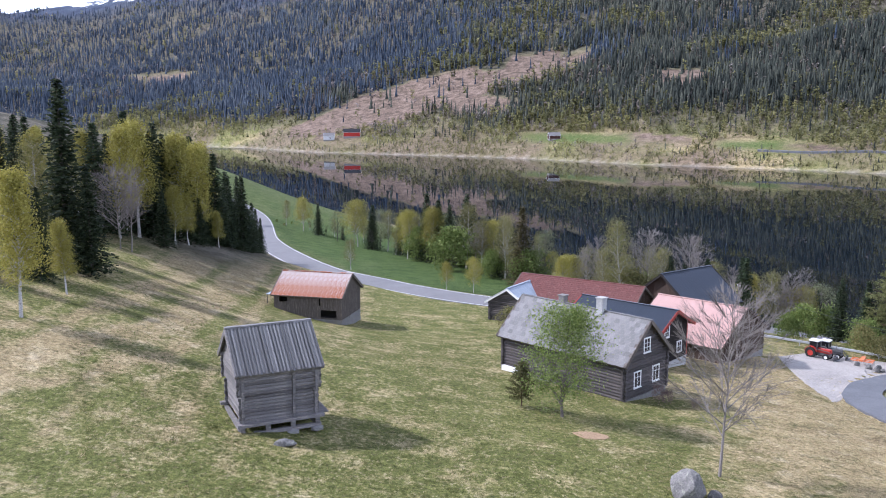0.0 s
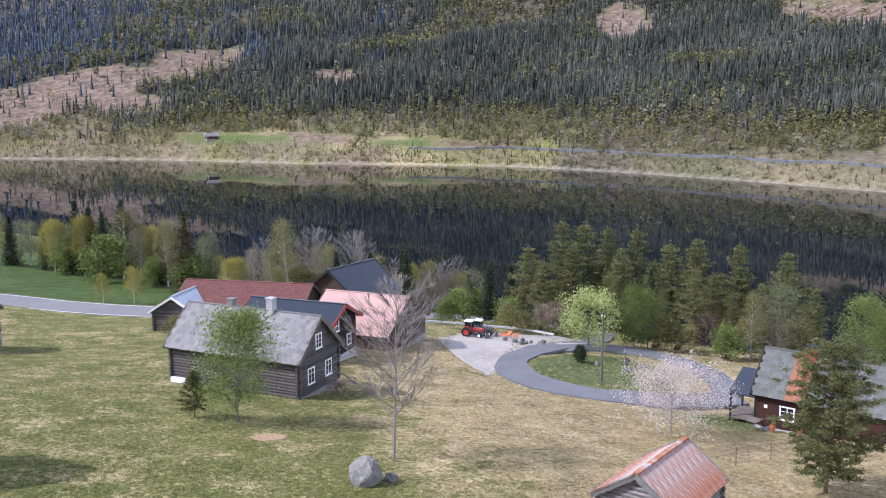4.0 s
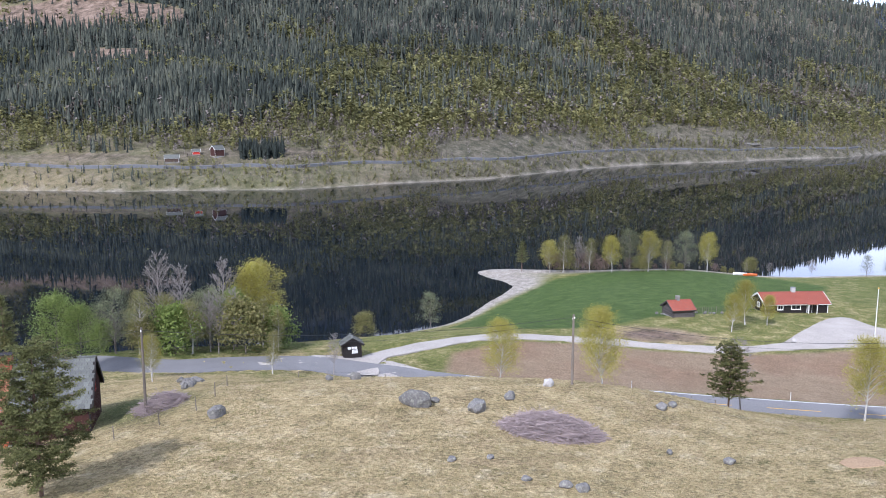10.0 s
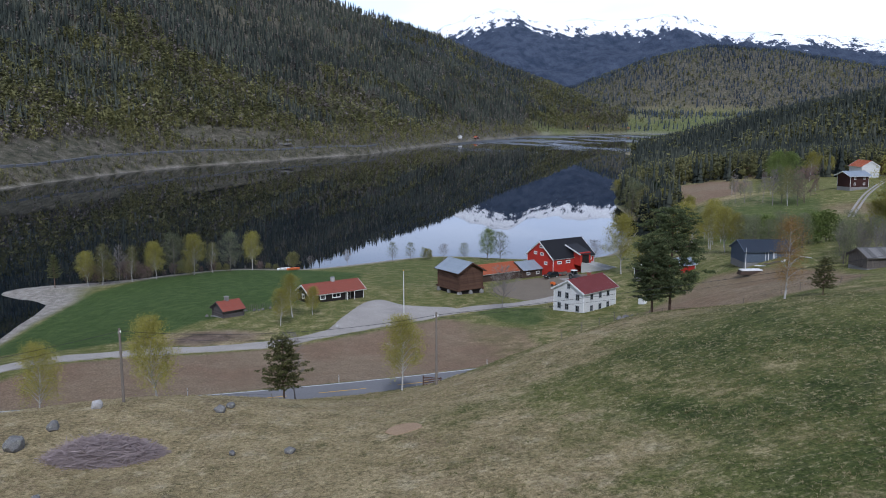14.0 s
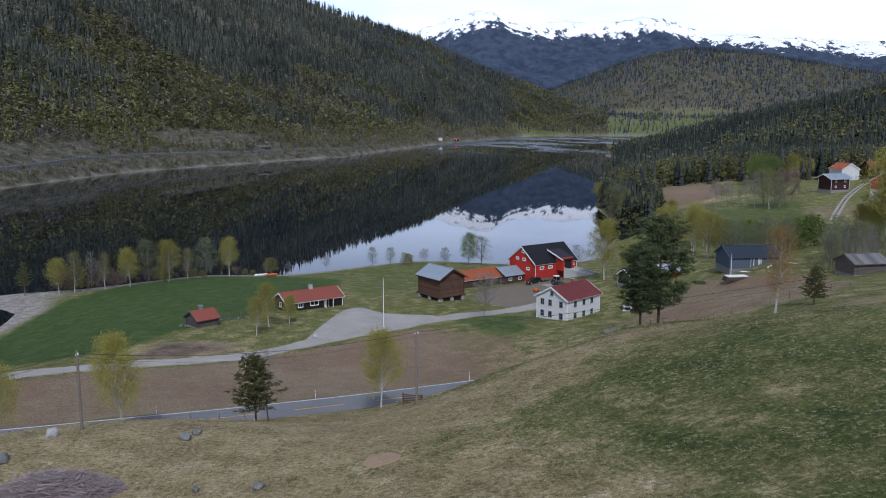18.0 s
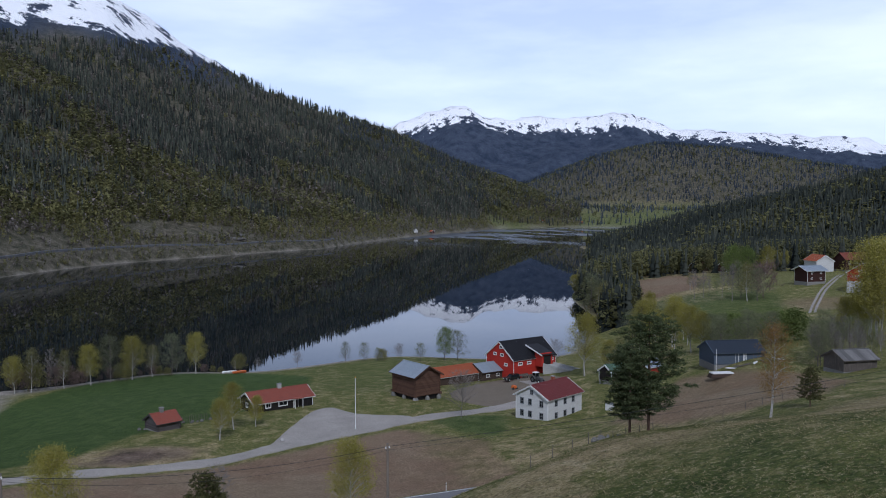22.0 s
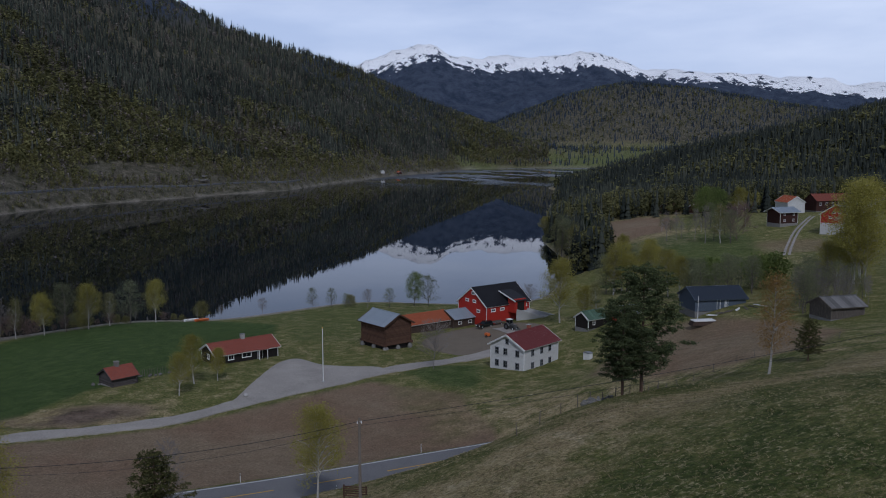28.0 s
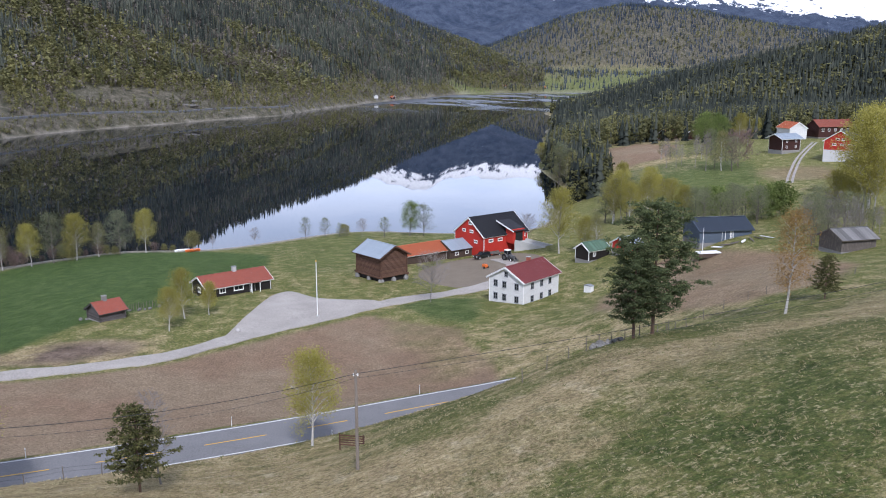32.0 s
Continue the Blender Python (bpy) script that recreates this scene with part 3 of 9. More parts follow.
    moss = slope * (1 - 0.85 * crest_) * (0.1 + 0.78 * smooth(-0.32, 0.06, fractal(x, y, 17, 4, 92) - 0.16 * stripes))
    heath = np.exp(-(((x - 157.5) / 6.5) ** 2 + ((y - 6) / 11.0) ** 2) ** 2)
    dry, felled = dry + heath, np.maximum(felled, heath * smooth(-0.25, 0.2, fractal(x, y, 6, 3, 95)))
    lush = np.maximum(lush, inside(x, y, [(171, -49.5), (176, -57), (171.5, -65.5), (157, -60), (152.5, -56), (160, -52)], 1.0) * 0.8)
    lush = np.maximum(lush, inside(x, y, [(86, 68), (97, 62), (108, 54), (118, 52), (124, 62), (112, 72), (98, 84), (88, 80)], 2.0) * 0.5)
    sprout = smooth(-30, -46, y) * (x > 110) * smooth(-0.3, 0.3, fractal(x, y, 12, 3, 96))
    soil = soil * (1 - 0.5 * sprout * inside(x, y, FIELDS["ploughed"], 3.0))
    lush = np.maximum(lush, inside(x, y, [(39.4, 74.2), (38.6, 71), (41, 66), (46, 62.5), (51, 65), (56, 73), (56, 80), (51, 85), (44, 81)], 0.8) * 0.85)
    lush = np.maximum(lush, np.exp(-(((x - 58) / 5) ** 2 + ((y - 43) / 5) ** 2) ** 2) * 0.8)
    lush = np.maximum(lush, np.exp(-(((x - 46.5) / 3.2) ** 2 + ((y - 53) / 4.5) ** 2) ** 2) * 0.85)
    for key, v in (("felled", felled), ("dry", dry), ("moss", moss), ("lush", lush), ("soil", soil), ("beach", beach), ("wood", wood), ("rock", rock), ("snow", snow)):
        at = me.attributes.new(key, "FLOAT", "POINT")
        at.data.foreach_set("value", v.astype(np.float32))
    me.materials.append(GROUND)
    return tagged(new("ground", me), "spring meadow and hillside with dry straw patches, ploughed soil and far slopes", "ground", kind="structure")


build_land()

# the lake
lake_me = bpy.data.meshes.new("water")
bm = bmesh.new()
bmesh.ops.create_circle(bm, cap_ends=True, segments=96, radius=4700)
bm.to_mesh(lake_me)
bm.free()
lake_me.materials.append(WATER)
lake = tagged(new("water", lake_me), "calm dark mountain lake mirroring the wooded slopes", "lake", kind="structure")
lake.location = (0, 0, LAKE)
# ---------------------------------------------------------------- building kit


def mesh_of(name, bm, material):
    me = bpy.data.meshes.new(name)
    bmesh.ops.recalc_face_normals(bm, faces=bm.faces)
    bm.to_mesh(me)
    bm.free()
    me.materials.append(material)
    return me


def part(name, bm, material, parent, label="", smooth_=False):
    """Links a bmesh as one mesh object under a thing or a part."""
    me = mesh_of(name, bm, material)
    if smooth_:
        me.polygons.foreach_set("use_smooth", np.ones(len(me.polygons), bool))
    ob = new(name, me)
    ob.parent = parent
    if label:
        tagged(ob, label)
    return ob


def piece(name, me, parent, m):
    """A part that shares a mesh with its like."""
    ob = new(name, me)
    ob.parent = parent
    ob.matrix_basis = m
    return ob


def thing(name, x, y, z, rz=0.0, label="", category="", group="", kind=""):
    ob = new(name)
    ob.empty_display_size = 0.3
    ob.matrix_world = pose(x, y, z, 0, 0, rz)
    return tagged(ob, label, category, group, kind)


ID = Matrix.Identity(4)


def box(bm, x0, x1, y0, y1, z0, z1, m=ID, top=None):
    """A block; top: heights of the upper corners (at x0 and x1) where they differ."""
    za, zb = top if top else (z1, z1)
    vs = [bm.verts.new(m @ Vector(c)) for c in ((x0, y0, z0), (x1, y0, z0), (x1, y1, z0), (x0, y1, z0), (x0, y0, za), (x1, y0, zb), (x1, y1, zb), (x0, y1, za))]
    for f in ((3, 2, 1, 0), (4, 5, 6, 7), (0, 1, 5, 4), (1, 2, 6, 5), (2, 3, 7, 6), (3, 0, 4, 7)):
        bm.faces.new([vs[i] for i in f])


def prism(bm, p, q, r0, r1, sides=6, cap=True):
    """A tapered round bar from p to q."""
    p, q = Vector(p), Vector(q)
    d = (q - p).normalized()
    a = d.orthogonal().normalized()
    b = d.cross(a)
    rings = []
    for c, r in ((p, r0), (q, r1)):
        rings.append([bm.verts.new(c + (a * math.cos(t) + b * math.sin(t)) * r) for t in (2 * math.pi * i / sides for i in range(sides))])
    for i in range(sides):
        k = (i + 1) % sides
        bm.faces.new((rings[0][i], rings[0][k], rings[1][k], rings[1][i]))
    if cap:
        bm.faces.new(rings[0][::-1])
        bm.faces.new(rings[1])


def side_matrix(side, L, W):
    """u along the wall, v outwards, w up, for the walls F(ront) B(ack) R(ight) E (left end)."""
    o, u, v = {"F": ((-L / 2, -W / 2), (1, 0), (0, -1)), "B": ((L / 2, W / 2), (-1, 0), (0, 1)), "R": ((L / 2, -W / 2), (0, 1), (1, 0)), "E": ((-L / 2, W / 2), (0, -1), (-1, 0))}[side]
    return Matrix(((u[0], v[0], 0, o[0]), (u[1], v[1], 0, o[1]), (0, 0, 1, 0), (0, 0, 0, 1)))


GLASS = Nodes("window_glass")
GLASS.b.inputs["IOR"].default_value = 1.45
GLASS = GLASS.done((0.012, 0.014, 0.017), 0.12, 0.0, 0.25)


def window(parent, m, u, w, width, tall, frame_mat, bars=(1, 2), name="window", casing=0.11, depth=0.1):
    """A framed window on a wall: casing, pane, glazing bars."""
    bm = bmesh.new()
    c = casing
    for b in ((u - width / 2, u + width / 2, w, w + c), (u - width / 2 - 0.03, u + width / 2 + 0.03, w + tall - c, w + tall), (u - width / 2, u - width / 2 + c, w + c, w + tall - c), (u + width / 2 - c, u + width / 2, w + c, w + tall - c)):
        box(bm, b[0], b[1], -0.03, depth, b[2], b[3], m)
    box(bm, u - width / 2 - 0.05, u + width / 2 + 0.05, depth, depth + 0.05, w - 0.02, w + 0.03, m)
    fr = part(name, bm, frame_mat, parent)
    bm = bmesh.new()
    box(bm, u - width / 2 + c, u + width / 2 - c, -0.02, depth - 0.035, w + c, w + tall - c, m)
    part("pane", bm, GLASS, fr)
    bm = bmesh.new()
    iw, ih = width - 2 * c, tall - 2 * c
    for i in range(1, bars[0] + 1):
        x = u - width / 2 + c + iw * i / (bars[0] + 1)
        box(bm, x - 0.028, x + 0.028, -0.02, depth - 0.012, w + c, w + tall - c, m)
    for i in range(1, bars[1] + 1):
        z = w + c + ih * i / (bars[1] + 1)
        box(bm, u - width / 2 + c, u + width / 2 - c, -0.02, depth - 0.016, z - 0.02, z + 0.02, m)
    if bars != (0, 0):
        part("muntin", bm, frame_mat, fr)
    else:
        bm.free()
    return fr


def door(parent, m, u, w, width, tall, door_mat, frame_mat):
    bm = bmesh.new()
    n = max(3, int(width / 0.16))
    for i in range(n):
        x0 = u - width / 2 + width * i / n
        box(bm, x0 + 0.004, x0 + width / n - 0.004, -0.02, 0.03 + 0.006 * (i % 2), w, w + tall, m)
    d = part("door", bm, door_mat, parent)
    bm = bmesh.new()
    box(bm, u - width / 2 - 0.1, u - width / 2, -0.02, 0.06, w, w + tall, m)
    box(bm, u + width / 2, u + width / 2 + 0.1, -0.02, 0.06, w, w + tall, m)
    box(bm, u - width / 2 - 0.12, u + width / 2 + 0.12, -0.02, 0.07, w + tall, w + tall + 0.11, m)
    part("door_frame", bm, frame_mat, d)
    bm = bmesh.new()
    prism(bm, m @ Vector((u + width / 2 - 0.12, 0.03, w + tall * 0.48)), m @ Vector((u + width / 2 - 0.12, 0.1, w + tall * 0.48)), 0.025, 0.025)
    part("handle", bm, frame_mat, d)
    return d


def slope_top(s, span, h, rise):
    """Height of a gable wall at s along its span."""
    return h + rise * (1 - abs(2 * s / span - 1))


def wall_boards(name, parent, m, span, h, rise, material, width=0.2, horizontal=False, gable=False, z0=0.0, thick=0.05, gaps=(), batten=True, rs=None):
    """A clad wall as one mesh of boards over a thin backing. gaps: openings (u0, u1, w0, w1)."""
    rs = rs or np.random.RandomState(int(span * 100))
    bm = bmesh.new()
    if gaps:
        box(bm, 0.0, span, -0.12, -0.03, h - 0.14, h, m)
    else:
        if gable:
            box(bm, 0.0, span / 2, -0.14, -0.02, z0, h, m, (h, h + rise))
            box(bm, span / 2, span, -0.14, -0.02, z0, h, m, (h + rise, h))
        else:
            box(bm, 0.0, span, -0.14, -0.02, z0, h, m)
    wall = part(name, bm, material, parent)
    bm = bmesh.new()
    if horizontal:
        top = h + (rise if gable else 0)
        n = int((top - z0) / width)
        for i in range(n):
            a, b = z0 + (top - z0) * i / n, z0 + (top - z0) * (i + 1) / n
            cut = 0.0 if b <= h or not gable else (b - h) / rise * span / 2
            if span - 2 * cut > 0.1:
                box(bm, cut, span - cut, -0.03, thick * rs.uniform(0.6, 1.0), a + 0.006, b, m)
    else:
        n = int(span / width)
        for i in range(n):
            a, b = span * i / n, span * (i + 1) / n
            ta, tb = (slope_top(a, span, h, rise), slope_top(b, span, h, rise)) if gable else (h, h)
            spans = [(z0, None)]
            mid = (a + b) / 2
            for g in gaps:
                if g[0] <= mid <= g[1]:
                    spans = [(z0, g[2]), (g[3], None)]
            d = thick * rs.uniform(0.55, 1.0)
            lift = rs.uniform(0, 0.06)
            for lo, hi in spans:
                if hi is None:
                    box(bm, a + 0.006, b - 0.006, -0.03, d, lo + (lift if lo == z0 else 0), ta, m, (ta, tb))
                elif hi > lo + 0.02:
                    box(bm, a + 0.006, b - 0.006, -0.03, d, lo + lift, hi, m)
            if batten and not gaps:
                box(bm, b - 0.03, b + 0.03, d * 0.5, d + 0.022, z0 + lift, min(tb, ta), m)
    tagged(part("cladding", bm, material, wall), kind="stuff")
    return wall


LOG_MESHES = {}


def log_mesh(length, rad, material, seed):
    key = (round(length, 2), round(rad, 3), material.name, seed % 3)
    if key not in LOG_MESHES:
        rs = np.random.RandomState(seed)
        bm = bmesh.new()
        n, ringv = 8, []
        for k in range(5):
            x = -length / 2 + length * k / 4
            r = rad * (1 + rs.uniform(-0.05, 0.05))
            dy, dz = rs.uniform(-0.012, 0.012, 2)
            ringv.append([bm.verts.new((x, math.cos(2 * math.pi * i / n) * r * 0.8 + dy, math.sin(2 * math.pi * i / n) * r + dz)) for i in range(n)])
        for k in range(4):
            for i in range(n):
                j = (i + 1) % n
                bm.faces.new((ringv[k][i], ringv[k][j], ringv[k + 1][j], ringv[k + 1][i]))
        bm.faces.new(ringv[0][::-1])
        bm.faces.new(ringv[-1])
        LOG_MESHES[key] = mesh_of("log", bm, material)
    return LOG_MESHES[key]


def wall_logs(name, parent, m, span, h, rise, material, rad=0.13, gable=False, z0=0.0, over=0.22, odd=0, rise_k=1.0):
    """A wall of stacked notched logs: a dark backing, and every log a piece of its own."""
    bm = bmesh.new()
    if gable:
        box(bm, 0.1, span / 2, -0.12, -0.04, z0, h, m, (h, h + rise * 0.97))
        box(bm, span / 2, span - 0.1, -0.12, -0.04, z0, h, m, (h + rise * 0.97, h))
    else:
        box(bm, 0.1, span - 0.1, -0.12, -0.04, z0, h, m)
    wall = part(name, bm, material, parent)
    z, i = z0 + rad + odd * rad, 0
    top = h + (rise if gable else 0)
    while z < top - rad * 0.4:
        length = span + 2 * over if z < h else (span * (1 - (z - h) / rise) - 0.1)
        if length > 0.35:
            me = log_mesh(length + (0.08 if i % 2 and z < h else 0.0), rad * 1.06, material, i)
            piece("log", me, wall, m @ Matrix.Translation((span / 2, -0.02, z)))
        z += rad * 1.93
        i += 1
    return wall


def roof_slopes(L, W, h, rise, over_x, over_y):
    """The two slopes' matrices (u along the ridge from left, s down from the ridge, n outwards) with slope length."""
    out = []
    half = W / 2
    ln = math.hypot(half, rise)
    cy, cz = half / ln, rise / ln
    total = ln + over_y / cy
    for sgn in (-1, 1):
        u = Vector((1, 0, 0)) if sgn < 0 else Vector((-1, 0, 0))
        s = Vector((0, sgn * cy, -cz))
        nn = Vector((0, sgn * cz, cy))
        o = Vector((-L / 2 - over_x, 0, h + rise)) if sgn < 0 else Vector((L / 2 + over_x, 0, h + rise))
        m = Matrix(((u.x, s.x, nn.x, o.x), (u.y, s.y, nn.y, o.y), (u.z, s.z, nn.z, o.z), (0, 0, 0, 1)))
        out.append((m, total))
    return out, L + 2 * over_x


def roof(parent, L, W, h, rise, style, material, over_x=0.35, over_y=0.4, trim=None, size=0.3, thick=0.1, ridge=True, single=None, skew=0.02, label=""):
    """A gable roof: deck, covering by style (sheet, tile, slate, board, plain) and verge boards."""
    slopes, run = roof_slopes(L, W, h, rise, over_x, over_y)
    rs = np.random.RandomState(int(L * 37 + W * 11))
    for k, (m, total) in enumerate(slopes):
        mt = material[k] if isinstance(material, (list, tuple)) else material
        bm = bmesh.new()
        box(bm, 0.0, run, -0.01, total - 0.02, 0.01, thick, m)
        deck = part("roof", bm, trim or mt, parent, label)
        bm = bmesh.new()
        if style == "sheet":
            bm.free()
            n = int(run / size)
            w = run / n
            for j in range(3):
                bm = bmesh.new()
                box(bm, 0, w - 0.035, 0, total + 0.02 * j - 0.02, 0.002, 0.014 + 0.004 * j)
                box(bm, w - 0.035, w, 0, total, 0.002, 0.045)
                for q in (0.3, 0.62):
                    box(bm, w * q - 0.012, w * q + 0.012, 0, total, 0.012, 0.026 + 0.003 * j)
                me = mesh_of("roof_sheet", bm, mt)
                for i in range(j, n, 3):
                    piece("roof_sheet", me, deck, m @ Matrix.Translation((w * i, 0, thick)))
        elif style == "board":
            bm.free()
            n = int(run / size)
            for j in range(3):
                bm = bmesh.new()
                box(bm, 0.0, run / n * 0.9, 0, total + 0.05 * j, 0, 0.03 + 0.012 * (j % 2))
                me = mesh_of("roof_board", bm, mt)
                for i in range(j, n, 3):
                    piece("roof_board", me, deck, m @ Matrix.Translation((run * i / n, -0.02, thick + 0.003 + (0.05 if i % 2 else 0.0))))
        elif style in ("tile", "slate"):
            rows = int(total / (size * 0.92))
            cols = int(run / size)
            if style == "slate" and k == 0:
                bm.free()
                w, ln = run / cols, total / rows
                variants = []
                for j in range(4):
                    bm = bmesh.new()
                    jag = [rs.uniform(0, 0.03) for _ in range(2)]
                    box(bm, 0.004, w - 0.012, -0.03, ln + 0.02 + jag[0], 0.0, 0.016, Matrix.Rotation(-0.045, 4, "X") @ Matrix.Rotation(rs.uniform(-0.012, 0.012), 4, "Z"))
                    variants.append(mesh_of("slate", bm, mt))
                for r in range(rows):
                    for c in range(cols - r % 2):
                        piece("slate", variants[rs.randint(4)], deck, m @ Matrix.Translation((w * (c + 0.5 * (r % 2)), ln * r, thick + 0.03 + rs.uniform(0, skew))))
                rows = 0
                bm = bmesh.new()
            for r in range(rows):
                for c in range(cols):
                    a = run * c / cols + (run / cols / 2 if style == "slate" and r % 2 else 0)
                    b = min(a + run / cols - 0.012, run)
                    s0, s1 = total * r / rows - 0.03, total * (r + 1) / rows + rs.uniform(0.0, 0.025)
                    lift = thick + 0.012 + rs.uniform(0, skew)
                    v = [bm.verts.new(m @ Vector(p)) for p in ((a, s0, lift - 0.008), (b, s0, lift - 0.008), (b, s1, lift + 0.02), (a, s1, lift + 0.02), (a, s1, lift - 0.012), (b, s1, lift - 0.012))]
                    bm.faces.new((v[0], v[3], v[2], v[1]))
                    bm.faces.new((v[3], v[4], v[5], v[2]))
                    if style == "tile":
                        w_ = [bm.verts.new(m @ Vector(p)) for p in ((b - 0.06, s0, lift + 0.03), (b - 0.06, s1, lift + 0.055), (b + 0.02, s1, lift + 0.03), (b + 0.02, s0, lift + 0.01))]
                        bm.faces.new(w_)
            if rows:
                tagged(part("tiling", bm, mt, deck), kind="stuff")
            else:
                bm.free()
        else:
            box(bm, 0.0, run, 0, total, thick + 0.002, thick + 0.03, m)
            part("roof_sheet", bm, mt, deck)
        if trim:
            for a in (0.0, run - 0.06):
                bm = bmesh.new()
                box(bm, a - 0.03, a + 0.06, -0.02, total, -0.14, thick + 0.06, m)
                part("verge_board", bm, trim, parent)
            bm = bmesh.new()
            box(bm, 0.06, run - 0.06, total - 0.025, total + 0.015, -0.1, thick - 0.005, m)
            part("fascia_board", bm, trim, parent)
    if ridge:
        bm = bmesh.new()
        mt = material[0] if isinstance(material, (list, tuple)) else material
        box(bm, -run / 2, run / 2, -0.14, 0.14, h + rise + thick * 0.9, h + rise + thick + 0.09)
        part("ridge_cap", bm, mt, parent)


def chimney(parent, x, y, z0, z1, w, d, material, cap_mat=None, bricks=True):
    """A chimney stack of courses with a capping slab."""
    bm = bmesh.new()
    n = max(2, int((z1 - z0) / 0.11))
    rings = []
    for i in range(n):
        for q, k in ((0.03, 0.0), (0.9, 0.0), (0.92, 0.012), (1.0, 0.012)):
            zz = z0 + (z1 - z0) * (i + q) / n
            e = k + (0.006 if i % 2 else 0.0)
            rings.append([bm.verts.new((x + sx * (w / 2 - e), y + sy * (d / 2 - e), zz)) for sx, sy in ((-1, -1), (1, -1), (1, 1), (-1, 1))])
    for lo, hi in zip(rings, rings[1:]):
        for k in range(4):
            bm.faces.new((lo[k], lo[(k + 1) % 4], hi[(k + 1) % 4], hi[k]))
    bm.faces.new(rings[0][::-1])
    bm.faces.new(rings[-1])
    st = part("chimney", bm, material, parent)
    bm = bmesh.new()
    box(bm, x - w / 2 - 0.07, x + w / 2 + 0.07, y - d / 2 - 0.07, y + d / 2 + 0.07, z1, z1 + 0.09)
    part("chimney_cap", bm, cap_mat or material, st)
    return st


def footing(parent, L, W, material, deep=1.6, up=0.0, grow=0.05):
    """A rubble plinth under the walls."""
    bm = bmesh.new()
    for side in "FBRE":
        m = side_matrix(side, L, W)
        span = L if side in "FB" else W
        rs = np.random.RandomState(int(span * 10))
        z = -deep
        while z < up - 0.05:
            hh = min(rs.uniform(0.22, 0.4), up - z)
            x = -0.02
            while x < span:
                ww = min(rs.uniform(0.35, 0.8), span - x + 0.02)
                box(bm, x, x + ww - 0.015, -0.3, grow + rs.uniform(0, 0.05), z, z + hh - 0.012, m)
                x += ww
            z += hh
    return part("footing", bm, material, parent)
# ---------------------------------------------------------------- far woods, one mesh a kind


def template_spruce(seed, tiers=4, sides=5):
    """A unit-high spire: stacked ragged skirts. Corners, faces and the way each corner faces."""
    rs = np.random.RandomState(seed)
    v, f, nv = [], [], []
    for t in range(tiers):
        lo, hi = t / tiers * 0.88 + 0.03, min(1.0, (t + 1.6) / tiers * 0.9 + 0.06)
        if t == tiers - 1:
            hi = 1.0
        rad = 0.135 * (1 - t / (tiers + 0.3)) ** 0.85
        b = len(v)
        a0 = rs.uniform(0, 6.28)
        for s in range(sides):
            a = a0 + s * 2 * np.pi / sides
            k = rad * rs.uniform(0.65, 1.25)
            v.append((np.cos(a) * k, np.sin(a) * k, lo + rs.uniform(-0.05, 0.03)))
            nv.append((np.cos(a), np.sin(a), 0.25))
        v.append((rs.uniform(-0.01, 0.01), rs.uniform(-0.01, 0.01), hi))
        nv.append((0, 0, 1.0))
        f += [(b + s, b + (s + 1) % sides, b + sides) for s in range(sides)]
    return np.array(v), np.array(f), np.array(nv)


def template_leaf(seed, count=26, width=0.22, base=0.18, clump=0.075):
    """A unit-high airy crown: leaf clumps gathered on a few boughs in an egg, on a thin stem."""
    rs = np.random.RandomState(seed)
    v, f, nv = [], [], []
    boughs = []
    for k in range(7):
        h = base + (0.94 - base) * (k + 0.5) / 7
        wid = width * np.sin(np.pi * ((h - base) / (1.04 - base)) ** 0.7) + 0.02
        a = k * 2.4 + rs.uniform(0, 1)
        boughs.append((np.cos(a) * wid * 0.6, np.sin(a) * wid * 0.6, h))
    for c in range(count):
        ctr = np.array(boughs[c % 7]) + rs.normal(0, 1, 3) * np.array([0.06, 0.06, 0.055])
        s = clump * rs.uniform(0.7, 1.3)
        out = ctr - np.array([0, 0, 0.45])
        out = out / np.linalg.norm(out) + np.array([0, 0, 0.25])
        face = out + rs.normal(0, 0.45, 3)
        face /= np.linalg.norm(face)
        e0 = np.cross(face, rs.normal(size=3))
        e0 /= np.linalg.norm(e0)
        e1 = np.cross(face, e0)
        a0 = rs.uniform(0, 6.28)
        b = len(v)
        for k in range(3):
            q = s * rs.uniform(1.0, 1.8)
            v.append(tuple(ctr + (e0 * np.cos(a0 + 2.09 * k) + e1 * np.sin(a0 + 2.09 * k)) * q))
        nv += [tuple(face * 0.5 + out * 0.5)] * 3
        f.append((b, b + 1, b + 2))
    b = len(v)
    v += [(-0.012, 0, 0), (0.012, 0, 0), (0, 0, 0.7)]
    nv += [(0, -1, 0.2)] * 3
    f.append((b, b + 1, b + 2))
    return np.array(v), np.array(f), np.array(nv)


def template_bare(seed):
    rs = np.random.RandomState(seed)
    v, f = [(-0.012, 0, 0), (0.012, 0, 0), (0, 0.0, 0.95)], [(0, 1, 2)]
    for c in range(15):
        h = rs.uniform(0.2, 0.75)
        a = rs.uniform(0, 6.28)
        ln = rs.uniform(0.15, 0.3)
        d = np.array([np.cos(a) * 0.5, np.sin(a) * 0.5, 0.9]) * ln
        p = np.array([0, 0, h])
        side = np.array([-np.sin(a), np.cos(a), 0.2]) * 0.012
        b = len(v)
        v += [tuple(p - side), tuple(p + side), tuple(p + d)]
        f.append((b, b + 1, b + 2))
    nv = np.array(v) * (1, 1, 0) + (0, 0, 0.03)
    return np.array(v), np.array(f), nv


